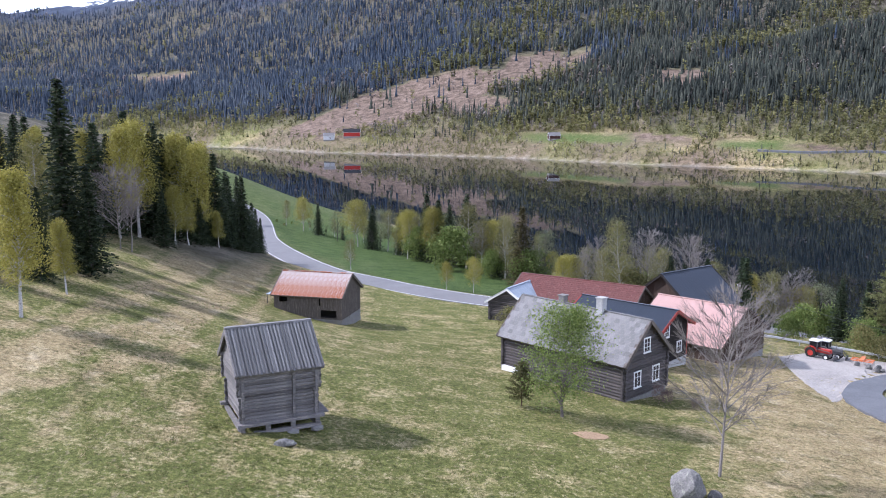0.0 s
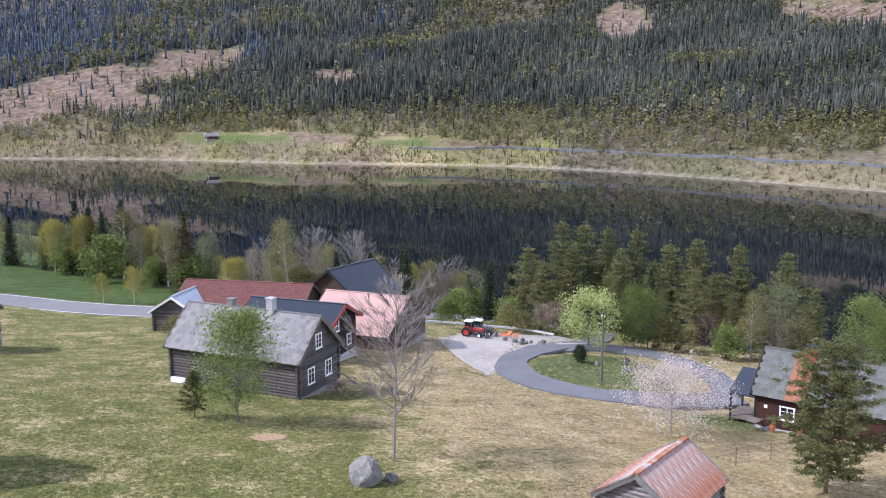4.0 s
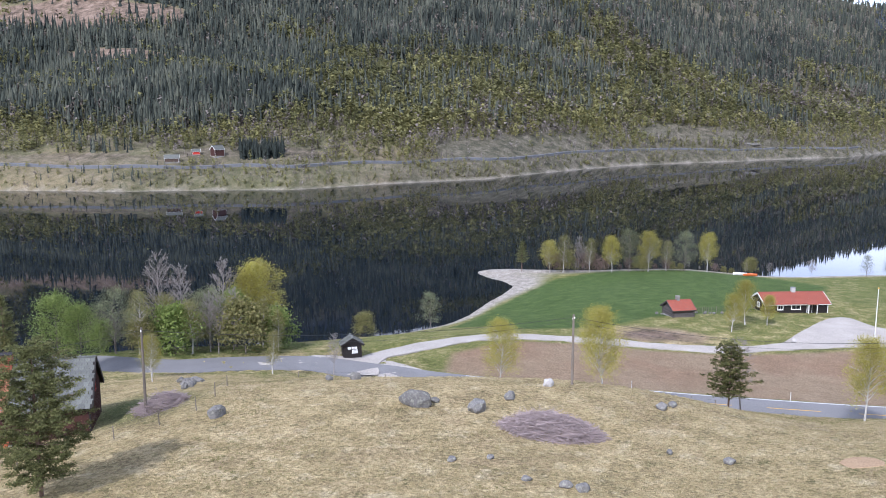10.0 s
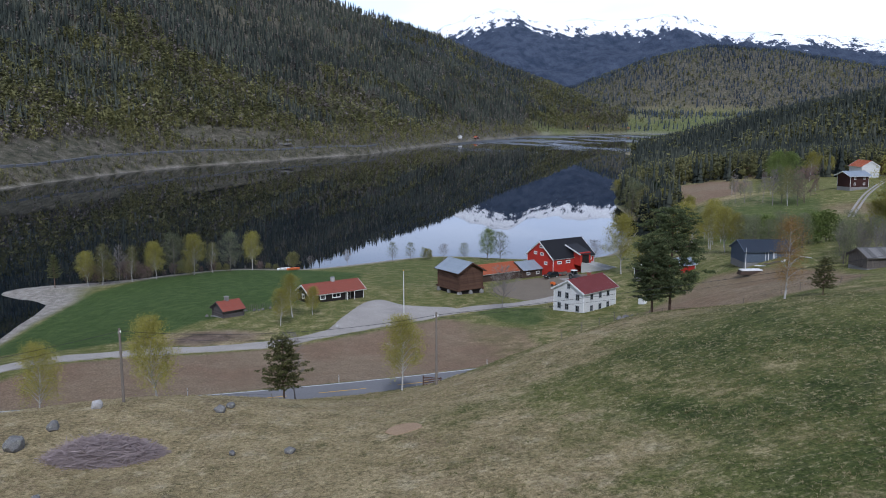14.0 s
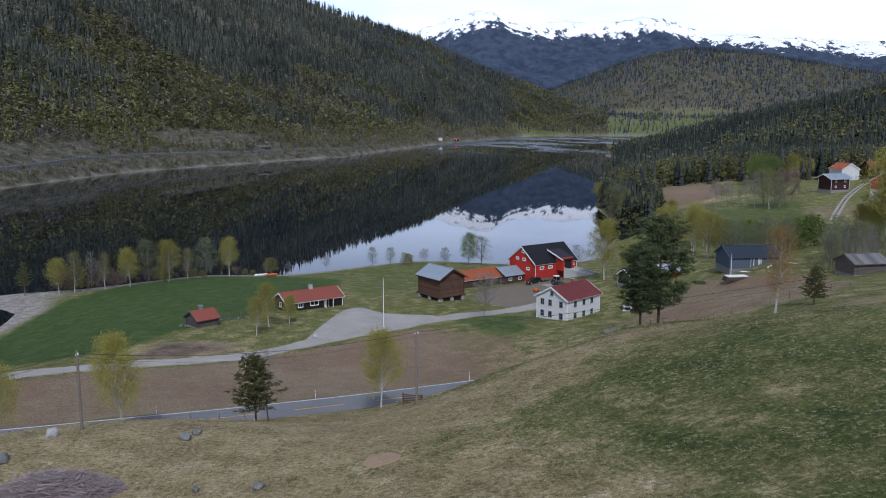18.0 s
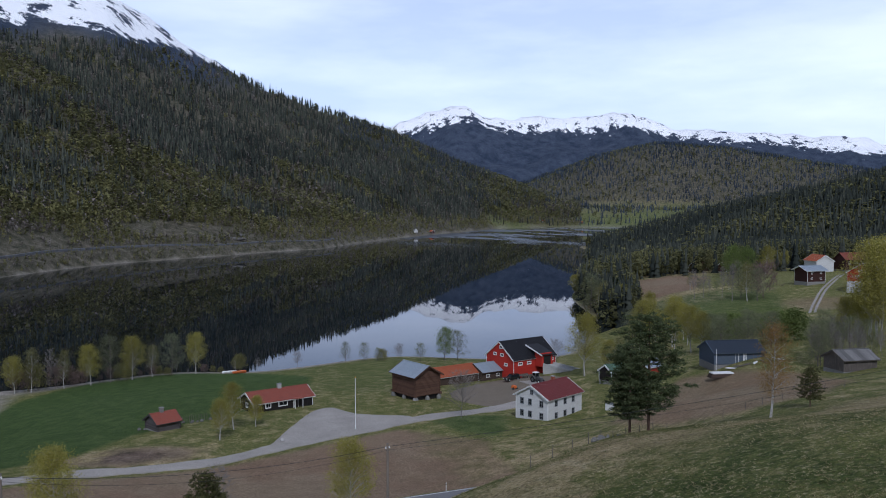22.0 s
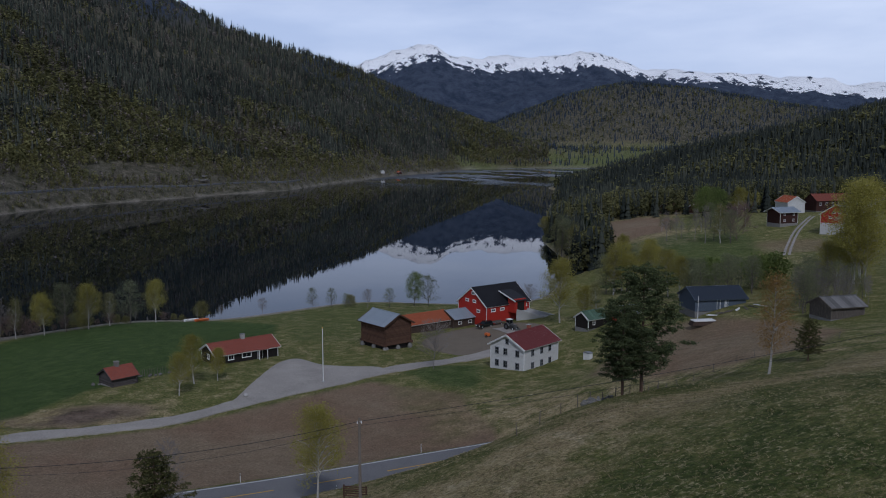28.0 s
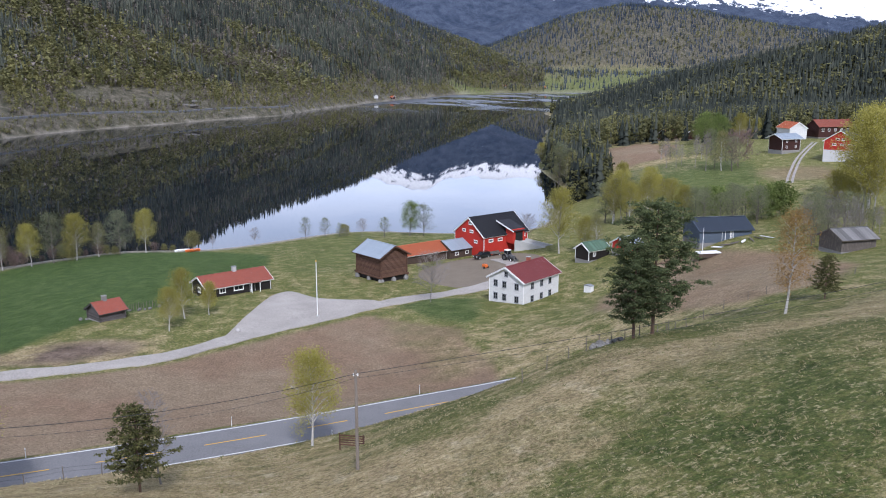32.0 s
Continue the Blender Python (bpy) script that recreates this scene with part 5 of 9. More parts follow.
bm = bmesh.new()
box(bm, -5.9, -4.2, -2.0, 1.6, 2.35, 2.42)
part("lean_to_roof", bm, ROOF_STEEL, RED_ROOF_BARN, "pale sheet lean-to roof")
for px, py in ((-5.8, -1.9), (-5.8, 1.5)):
    bm = bmesh.new()
    prism(bm, (px, py, -0.4), (px, py, 2.36), 0.06, 0.05)
    part("lean_to_post", bm, BOARD_GREY, RED_ROOF_BARN)

LOG_HOUSE = house("log_house", "long dark log farmhouse with a grey slate roof and white windows", "house", 11.7, 70.0, -46, 12.4, 5.9, 3.2, 2.7, "log", LOG_DARK, "slate", ROOF_SLATE, BOARD_GREY, z=-22.25, over_x=0.45, over_y=0.4, size=0.47)
lm = side_matrix("R", 12.4, 5.9)
window(LOG_HOUSE, lm, 1.75, 0.75, 1.0, 1.35, PAINT_WHITE, (1, 2))
window(LOG_HOUSE, lm, 4.35, 0.75, 1.0, 1.35, PAINT_WHITE, (1, 2))
window(LOG_HOUSE, lm, 2.95, 3.35, 0.95, 1.25, PAINT_WHITE, (1, 2))
lm = side_matrix("F", 12.4, 5.9)
bm = bmesh.new()
box(bm, 0.1, 1.7, 0.05, 0.35, -0.1, 0.35, lm)
part("white_sill_panel", bm, PAINT_WHITE, LOG_HOUSE)
chimney(LOG_HOUSE, 1.9, -0.1, 5.2, 7.05, 0.62, 0.62, CONCRETE)
chimney(LOG_HOUSE, -2.2, 0.1, 5.2, 6.6, 0.55, 0.55, STONE)

BLACK_HOUSE = house("timber_house", "black-stained two-storey house with a dark steel roof and red gable trim", "house", 18.2, 82.3, -42, 9.5, 6.0, 4.1, 1.5, "board", BOARD_BLACK, "sheet", ROOF_BLUE, PAINT_RED, over_x=0.6, over_y=0.6, size=0.45, up=0.7, plinth=CONCRETE)
lm = side_matrix("R", 9.5, 6.0)
for u, w in ((1.8, 1.3), (1.8, 3.2), (4.4, 1.3)):
    window(BLACK_HOUSE, lm, u, w, 0.95, 1.15, PAINT_WHITE, (1, 1))

PINK_BARN = house("barn", "long board barn with a faded pink sheet roof", "barn", 27.7, 89.9, -43, 9.4, 10.6, 2.4, 2.9, "board", BOARD_BROWN, "sheet", ROOF_PINK, BOARD_BROWN, over_x=0.5, over_y=0.5, size=0.75)
TILE_BARN = house("barn", "long low log barn with an old maroon tile roof", "barn", 18.6, 113.6, -33, 17.0, 7.5, 3.2, 2.2, "board", BOARD_BROWN, "tile", ROOF_MAROON, BOARD_GREY, over_x=0.5, over_y=0.5, size=0.4)
WING = house("barn_wing", "short log wing with a pale sheet roof", "barn", 10.8, 114.6, 57, 8.0, 5.5, 3.0, 1.7, "log", LOG_DARK, "sheet", ROOF_STEEL, PAINT_WHITE, over_x=0.5, over_y=0.6, size=0.6)
BLUE_BARN = house("barn", "high barn with a blue-black steel roof and board walls", "barn", 32.6, 113.0, 36, 9.0, 9.5, 4.0, 3.6, "board", BOARD_BROWN, "sheet", ROOF_BLUE, BOARD_BLACK, over_x=0.7, over_y=0.6, size=0.5)

COTTAGE = house("cottage", "small dark red-brown cottage with a slate roof and brick chimney", "house", 52.8, 48.7, -59, 9.4, 6.0, 3.1, 2.6, "board", BOARD_OX, "slate", ROOF_SLATE_DARK, BOARD_BLACK, z=-25.0, over_x=0.35, over_y=0.45, size=0.4, plinth=CONCRETE, up=0.25)
lm = side_matrix("F", 9.4, 6.0)
window(COTTAGE, lm, 2.45, 1.0, 1.15, 1.15, PAINT_WHITE, (1, 2))
bm = bmesh.new()
box(bm, 0.7, 0.95, 0.03, 0.09, 1.75, 2.0, lm)
part("lamp", bm, PAINT_WHITE, COTTAGE)
window(COTTAGE, side_matrix("R", 9.4, 6.0), 3.0, 3.1, 0.8, 1.0, PAINT_RED, (0, 1))
chimney(COTTAGE, -1.35, -0.25, 4.6, 6.5, 0.85, 0.7, BRICK, BOARD_BLACK)
# rusty strip of sheets below the chimney, and the porch with its dark lean-to roof
(sl, total), run = roof_slopes(9.4, 6.0, 3.1, 2.6, 0.35, 0.45)[0][0], 9.5
bm = bmesh.new()
for k in range(3):
    box(bm, 2.6 + 0.5 * k, 3.08 + 0.5 * k, 0.05, total, 0.145, 0.165, sl)
part("rusty_sheet_strip", bm, RUST_STRIP, COTTAGE)
bm = bmesh.new()
pm = Matrix.Translation((-5.95, -0.6, 2.85)) @ Matrix.Rotation(radians(20), 4, "X")
box(bm, -1.1, 1.1, -2.0, 1.8, 0, 0.09, pm)
part("porch_roof", bm, ROOF_BLUE, COTTAGE, "dark steel porch roof")
for px, py in ((-6.9, -2.2), (-6.9, 0.9)):
    bm = bmesh.new()
    box(bm, px - 0.07, px + 0.07, py - 0.07, py + 0.07, -0.5, 2.6 if py < 0 else 3.3)
    part("porch_post", bm, BOARD_BLACK, COTTAGE)
for k in range(9):
    bm = bmesh.new()
    box(bm, -7.1, -4.75, -2.3 + 0.36 * k, -1.97 + 0.36 * k, 0.1, 0.18)
    part("deck_board", bm, BOARD_GREY, COTTAGE)
# flagstone terrace in front
for k in range(12):
    bm = bmesh.new()
    ux, uy = -3.6 + 1.05 * (k % 6) + 0.1 * math.sin(k), -3.7 - 0.95 * (k // 6)
    bmesh.ops.create_circle(bm, cap_ends=True, segments=6, radius=0.52, matrix=Matrix.Translation((ux, uy, 0.1)) @ Matrix.Rotation(k * 0.7, 4, "Z"))
    ex = bmesh.ops.extrude_face_region(bm, geom=bm.faces[:])
    bmesh.ops.translate(bm, vec=(0, 0, -0.5), verts=[v for v in ex["geom"] if isinstance(v, bmesh.types.BMVert)])
    part("flagstone", bm, CONCRETE, COTTAGE)

NEAR_SHED = house("log_shed", "small log shed with a patchy rust-red and grey sheet roof", "shed", 26.0, 34.1, 29, 5.3, 4.2, 2.05, 1.45, "log", LOG_GREY, "sheet", [RUST_B, RUST_A], LOG_GREY, z=-20.95, over_x=0.35, over_y=0.3, size=0.55)


# ---------------------------------------------------------------- the lakeside farm
WHITE_HOUSE = house("farmhouse", "old two-storey white board farmhouse with a wine-red tile roof", "house", 166.3, -72.5, -61, 11.0, 7.8, 5.0, 2.1, "lap", BOARD_WHITE, "tile", ROOF_WINE, PAINT_WHITE, z=-41.7, over_x=0.5, over_y=0.5, size=0.4, board=0.18)
lm = side_matrix("F", 11.0, 7.8)
for w in (0.8, 3.2):
    for u in (2.6, 5.5, 8.2):
        window(WHITE_HOUSE, lm, u, w, 0.95, 1.25, PAINT_GREY, (1, 1))
lm = side_matrix("E", 11.0, 7.8)
for w in (0.8, 3.2):
    for u in (1.5, 3.5, 6.3):
        window(WHITE_HOUSE, lm, u, w, 0.95, 1.3, PAINT_GREY, (1, 1))
window(WHITE_HOUSE, lm, 3.9, 5.3, 0.8, 1.0, PAINT_GREY, (1, 1))
chimney(WHITE_HOUSE, 1.5, 0.2, 6.6, 7.9, 0.6, 0.6, BRICK, CONCRETE)

# recessed footing in black, painted as the shaded void under the loft
LOFT = house("loft_house", "brown log loft house with a grey steel roof", "storehouse", 197.6, -53.5, 21, 8.6, 6.8, 5.7, 1.9, "log", LOG_BROWN, "sheet", ROOF_STEEL, LOG_BROWN, z=-43.1, over_x=0.8, over_y=0.7, size=0.5, up=1.25, plinth=BOARD_BLACK, grow=-0.7)
for side in "FBRE":
    lm = side_matrix(side, 8.6, 6.8)
    span = 8.6 if side in "FB" else 6.8
    bm = bmesh.new()
    box(bm, -0.5, span + 0.5, -0.12, 0.32, 1.0 if side in "FB" else 1.16, 1.26 if side in "FB" else 1.42, lm)
    part("sill_beam", bm, LOG_BROWN, LOFT)
    for k in range(3):
        bm = bmesh.new()
        bmesh.ops.create_icosphere(bm, subdivisions=2, radius=0.62, matrix=lm @ Matrix.Translation((0.2 + k * (span - 0.4) / 2, -0.05, 0.25)) @ Matrix.Rotation(k + span, 4, "Z") @ Matrix.Diagonal((1.0, 0.8, 1.25, 1)))
        part("foundation_stone", bm, STONE, LOFT)
    bm = bmesh.new()
    box(bm, -0.12, 0.12, -0.14, 0.14, 1.3, 5.6, lm)
    part("corner_post", bm, LOG_BROWN, LOFT)
ORANGE_BARN = house("stable", "long brown log stable with an orange tile roof", "barn", 216.9, -66.6, -72, 16.0, 6.0, 2.4, 1.7, "board", BOARD_BROWN, "tile", ROOF_ORANGE, PAINT_WHITE, over_x=0.4, over_y=0.5, size=0.42)
ANNEX = house("stable_annex", "brown board annex with a pale blue-grey steel roof", "barn", 219.7, -78.2, -72, 7.8, 7.0, 2.4, 1.6, "board", BOARD_BROWN, "sheet", ROOF_STEEL, BOARD_BROWN, over_x=0.1, over_y=0.5, size=0.5)
for u in (2.0, 5.2):
    window(ANNEX, side_matrix("F", 7.8, 7.0), u, 0.9, 1.1, 0.8, PAINT_WHITE, (1, 0))
RED_BARN = house("red_barn", "large bright red barn with a black roof and white-framed windows", "barn", 220.6, -88.6, -71, 14.6, 11.0, 5.6, 4.0, "board", BOARD_RED, "tile", ROOF_BLACK, PAINT_WHITE, z=-44.6, over_x=0.4, over_y=0.4, size=0.42, plinth=CONCRETE, up=0.4)
lm = side_matrix("E", 14.6, 11.0)
for u, w in ((3.6, 5.9), (6.4, 5.9), (8.0, 3.6), (6.0, 7.9)):
    window(RED_BARN, lm, u, w, 1.3, 0.8, PAINT_WHITE, (1, 0), casing=0.2)
lm = side_matrix("F", 14.6, 11.0)
for u, w in ((2.2, 4.0), (5.2, 4.0), (13.0, 4.2)):
    window(RED_BARN, lm, u, w, 1.5, 0.8, PAINT_WHITE, (1, 0), casing=0.2)
# cross gable over the barn bridge
bm = bmesh.new()
box(bm, 7.3, 11.0, -0.1, 2.6, 3.4, 6.9, lm)
part("drive_in_bay", bm, BOARD_RED, RED_BARN)
bm = bmesh.new()
bay = lm @ Matrix.Translation((9.15, 1.1, 7.0))
box(bm, -2.2, 2.2, -4.6, 2.0, 0, 0.14, bay @ Matrix.Rotation(radians(-17), 4, "X"))
part("bay_roof", bm, ROOF_BLACK, RED_BARN)
bm = bmesh.new()
box(bm, -2.3, -2.15, -4.6, 2.05, -0.1, 0.2, bay @ Matrix.Rotation(radians(-17), 4, "X"))
part("verge_board", bm, PAINT_WHITE, RED_BARN)
# near-black panel on the closed bay, painted as the shade of an opening
bm = bmesh.new()
box(bm, 8.0, 10.4, 2.58, 2.64, 3.5, 6.2, lm)
part("barn_opening", bm, INTERIOR_SHADE, RED_BARN)
# barn bridge: a sloping deck between walls
bridge = thing("barn_bridge", 0, 0, 0, 0, "grey concrete ramp leading up to the red barn", "ramp")
bridge.matrix_world = RED_BARN.matrix_world
bm = bmesh.new()
for k in range(8):
    a, b = k / 8, (k + 1) / 8
    zt = lambda q: 3.9 - 2.6 * q
    v = [bm.verts.new(lm @ Vector(p)) for p in ((7.6 + a * 8.0, 2.7 + a * 9.0, zt(a)), (11.2 + a * 8.0, 2.7 + a * 9.0, zt(a)), (11.2 + b * 8.0, 2.7 + b * 9.0, zt(b)), (7.6 + b * 8.0, 2.7 + b * 9.0, zt(b)))]
    bm.faces.new(v)
ex = bmesh.ops.extrude_face_region(bm, geom=bm.faces[:])
for v in [v for v in ex["geom"] if isinstance(v, bmesh.types.BMVert)]:
    v.co.z = -0.6
part("ramp", bm, CONCRETE, bridge)
for off in (0.0, 3.6):
    bm = bmesh.new()
    pm = lm @ Matrix.Translation((7.6 + off, 2.7, 3.9)) @ Matrix.Rotation(math.atan2(-8.0, 9.0), 4, "Z") @ Matrix.Rotation(math.atan2(-2.6, 12.0), 4, "X")
    box(bm, -0.08, 0.08, 0, 12.2, 0.02, 0.5, pm)
    part("parapet", bm, CONCRETE, bridge)

RED_HOUSE = house("bungalow", "low black bungalow with a red tile roof and white windows", "house", 195.0, -21.8, -70, 13.6, 6.6, 2.3, 1.6, "board", BOARD_BLACK, "tile", ROOF_RED, PAINT_WHITE, z=-42.7, over_x=0.5, over_y=0.6, size=0.42)
lm = side_matrix("F", 13.6, 6.6)
window(RED_HOUSE, lm, 3.2, 0.8, 1.3, 1.1, PAINT_WHITE, (1, 0), casing=0.16)
window(RED_HOUSE, lm, 6.6, 0.85, 2.1, 1.1, PAINT_WHITE, (1, 0), casing=0.16)
window(RED_HOUSE, side_matrix("E", 13.6, 6.6), 3.3, 0.8, 1.2, 1.1, PAINT_WHITE, (1, 0), casing=0.16)
door(RED_HOUSE, lm, 9.6, 0.1, 1.0, 2.05, PAINT_WHITE, PAINT_WHITE)
bm = bmesh.new()
box(bm, 8.6, 10.8, 0.0, 1.5, 2.2, 2.32, lm)
part("porch_roof", bm, ROOF_RED, RED_HOUSE)
for u in (8.8, 10.6):
    bm = bmesh.new()
    box(bm, u - 0.06, u + 0.06, 1.3, 1.42, -0.3, 2.2, lm)
    part("porch_post", bm, PAINT_WHITE, RED_HOUSE)
chimney(RED_HOUSE, 0.6, 0.1, 3.6, 4.9, 0.8, 0.7, CONCRETE, PAINT_GREY)

CABIN = house("cabin", "tiny brown log cabin with a red tile roof and stone chimney", "cabin", 179.6, 1.2, -62, 4.4, 4.6, 1.9, 1.3, "log", LOG_DARK, "tile", ROOF_RED, LOG_DARK, z=-41.9, over_x=0.5, over_y=0.5, size=0.35, up=0.2)
chimney(CABIN, -0.2, 0.1, 2.9, 4.1, 0.7, 0.7, STONE)
SHED_R = house("shed", "weathered grey board shed with a pale sheet roof", "shed", 131.4, -114.0, -93, 6.6, 5.0, 2.1, 1.2, "board", BOARD_GREY, "sheet", ROOF_WOOD, BOARD_GREY, over_x=0.4, over_y=0.5, size=0.5)
GREY_BARN = house("workshop", "blue-grey workshop with a dark steel roof and white gate", "workshop", 159.6, -110.0, -100, 10.4, 7.0, 2.5, 1.7, "board", PAINT_BLUEGREY, "sheet", ROOF_BLUE, PAINT_BLUEGREY, over_x=0.4, over_y=0.5, size=0.5)
door(GREY_BARN, side_matrix("F", 10.4, 7.0), 5.6, 0.05, 2.2, 2.2, PAINT_WHITE, PAINT_WHITE)
HUT_A = house("outbuilding", "small dark outbuilding with a mossy green roof and white windows", "shed", 182.5, -96.0, -75, 6.0, 4.0, 2.2, 1.3, "board", BOARD_BLACK, "sheet", surface("green_roof_steel", (0.1, 0.17, 0.12), (0.08, 0.13, 0.09), 1.0, 10.0, 0.6), PAINT_WHITE, over_x=0.3, over_y=0.4, size=0.4)
window(HUT_A, side_matrix("F", 6.0, 4.0), 1.6, 0.8, 0.8, 1.0, PAINT_WHITE, (1, 1))
HUT_B = house("outbuilding", "small red outbuilding with a grey sheet roof", "shed", 177.8, -101.5, -75, 4.6, 4.0, 2.0, 1.1, "board", BOARD_RED, "sheet", ROOF_STEEL, PAINT_WHITE, over_x=0.4, over_y=0.5, size=0.4)

# ---------------------------------------------------------------- the upper farm across the bay
HILL_BARN = house("barn", "red barn over a white basement with a dark roof", "barn", 273.5, -251.0, -57, 12.0, 11.0, 7.0, 3.6, "board", BOARD_RED, "sheet", ROOF_BLUE, PAINT_WHITE, over_x=0.5, over_y=0.6, size=0.6, up=3.6, plinth=BOARD_WHITE, deep=1.0)
lm = side_matrix("E", 12.0, 11.0)
for u, w in ((3.6, 5.2), (6.2, 5.2), (8.8, 5.2), (4.6, 7.1), (6.6, 7.1)):
    window(HILL_BARN, lm, u, w, 1.3, 0.8, PAINT_WHITE, (1, 0), casing=0.18)
HILL_LOFT = house("loft_house", "dark red storehouse with white corner boards and a grey roof", "storehouse", 304.5, -251.0, -88, 9.0, 7.4, 6.0, 1.5, "board", BOARD_OX, "sheet", ROOF_STEEL, PAINT_WHITE, over_x=1.2, over_y=1.0, size=0.6, up=1.2)
for u in (2.2, 6.8):
    for w in (2.0, 4.3):
        window(HILL_LOFT, side_matrix("F", 9.0, 7.4), u, w, 0.9, 1.0, PAINT_WHITE, (1, 0))
HILL_WHITE = house("house", "white house with an orange-red tile roof on the hill", "house", 352.0, -296.0, -10, 11.0, 8.5, 5.5, 2.6, "lap", BOARD_WHITE, "tile", ROOF_ORANGE, PAINT_WHITE, over_x=0.5, over_y=0.5, size=0.5)
HILL_LONG = house("house", "long dark brown house with a red tile roof on the hill", "house", 346.0, -320.0, -94, 32.0, 8.0, 5.0, 2.8, "board", BOARD_OX, "tile", ROOF_RED, BOARD_OX, over_x=0.5, over_y=0.6, size=0.55)
for u in range(9):
    window(HILL_LONG, side_matrix("F", 32.0, 8.0), 2.2 + 3.4 * u, 2.6, 1.2, 1.3, PAINT_WHITE, (1, 0))
# ---------------------------------------------------------------- roads and yards
ASPHALT = surface("worn_asphalt", (0.185, 0.183, 0.185), (0.13, 0.128, 0.13), 0.35, 9.0, 0.85, bump=0.15, vary=0.0)
GRAVEL = surface("grey_gravel", (0.4, 0.37, 0.335), (0.24, 0.22, 0.195), 0.22, 5.0, 0.95, bump=0.5, vary=0.0)
OLD_TAR = surface("bleached_tarmac", (0.15, 0.155, 0.165), (0.09, 0.094, 0.102), 0.35, 8.0, 0.9, bump=0.3, vary=0.0)
LINE_WHITE = surface("white_road_paint", (0.62, 0.62, 0.6), (0.5, 0.5, 0.48), 1.0, 12.0, 0.8, bump=0.1, vary=0.0)
LINE_YELLOW = surface("yellow_road_paint", (0.6, 0.36, 0.05), (0.5, 0.3, 0.05), 1.0, 12.0, 0.8, bump=0.1, vary=0.0)


def strip(name, key, half_a, half_b, lift, material, label="", dash=None, thick=0.3, kind="structure", parent=None, span=None, wob=0.0):
    """A band along a path, from half_a to half_b across it; dash: (on, off) metres."""
    line, _ = PATHS[key]
    zz = LINE_Z[key]
    d = np.gradient(line[:, :2], axis=0)
    d /= np.linalg.norm(d, axis=1)[:, None]
    n = np.c_[d[:, 1], -d[:, 0]]
    run = np.r_[0, np.cumsum(np.hypot(*np.diff(line[:, :2], axis=0).T))]
    bm = bmesh.new()
    prev, last_on = None, False
    for i in range(len(line)):
        if span and not span[0] <= run[i] <= span[1]:
            prev = None
            continue
        w = wob * math.sin(run[i] * 0.35) + wob * 0.7 * math.sin(run[i] * 0.83 + 1)
        a, b = line[i, :2] + n[i] * (half_a - w), line[i, :2] + n[i] * (half_b + w)
        ring = [bm.verts.new((*a, zz[i] + lift)), bm.verts.new((*b, zz[i] + lift)), bm.verts.new((*b, zz[i] + lift - thick)), bm.verts.new((*a, zz[i] + lift - thick))]
        on = dash is None or (run[i] % (dash[0] + dash[1])) < dash[0]
        if prev and on:
            for k in range(4):
                j = (k + 1) % 4
                bm.faces.new((prev[k], prev[j], ring[j], ring[k]))
        prev = ring
    bmesh.ops.delete(bm, geom=[v for v in bm.verts if not v.link_faces], context="VERTS")
    if parent:
        return part(name, bm, material, parent, label)
    return tagged(new(name, mesh_of(name, bm, material)), label, "road", kind=kind)


road = strip("road", "main", -3.3, 3.3, 0.0, ASPHALT, "two-lane grey asphalt road with white edge lines and yellow centre dashes")
for stretch_ in ((0.0, 241.0), (380.0, 900.0)):
    strip("edge_line", "main", -3.1, -2.95, 0.014, LINE_WHITE, parent=road, thick=0.012, span=stretch_)
    strip("edge_line", "main", 2.95, 3.1, 0.014, LINE_WHITE, parent=road, thick=0.012, span=stretch_)
strip("centre_line", "main", -0.07, 0.07, 0.014, LINE_YELLOW, parent=road, dash=(6.0, 4.0), thick=0.012, span=(380.0, 900.0))
strip("road", "farm", -1.9, 1.9, 0.03, GRAVEL, "pale gravel farm road round the ploughed field", wob=0.2)
strip("road", "drive", -1.7, 1.7, 0.05, OLD_TAR, "bleached tarmac driveway curving to the farmyard", wob=0.15)
strip("road", "loop", -1.4, 1.4, 0.06, OLD_TAR, "bleached tarmac loop round the lawn island", wob=0.12)


def yard(name, pts, lift, material, label):
    """A flat-lying patch that follows the ground."""
    c = np.mean(pts, 0)
    edge = spline(list(pts) + [pts[0]], 1.2)[:-1, :2]
    ks = np.linspace(0.0, 1.0, 9)[1:]
    bm = bmesh.new()
    rows = []
    for k in ks:
        p = c + (edge - c) * k
        z = ground_z(p[:, 0], p[:, 1]) + lift - (0.25 if k == 1.0 else 0.0)
        rows.append([bm.verts.new((*q, h)) for q, h in zip(p, z)])
    ctr = bm.verts.new((*c, gz(*c) + lift))
    n = len(edge)
    for i in range(n):
        j = (i + 1) % n
        bm.faces.new((ctr, rows[0][i], rows[0][j]))
        for a, b in zip(rows, rows[1:]):
            bm.faces.new((a[i], b[i], b[j], a[j]))
    return tagged(new(name, mesh_of(name, bm, material)), label, "yard", kind="structure")


yard("yard", [(36, 92), (44, 100), (54, 99), (62, 96), (58, 90), (50, 86), (42, 82), (36, 74), (33, 74), (34, 83)], 0.06, GRAVEL, "gravel farmyard beside the pink-roofed barn")
yard("yard", [(159, -15.5), (167.5, -19), (175, -22), (185, -26.5), (190, -29.5), (191, -33), (183.5, -36.5), (179.5, -42), (176.5, -48.5), (171.5, -42), (167, -33), (161.5, -23)], 0.07, GRAVEL, "wide gravel yard in front of the bungalow")
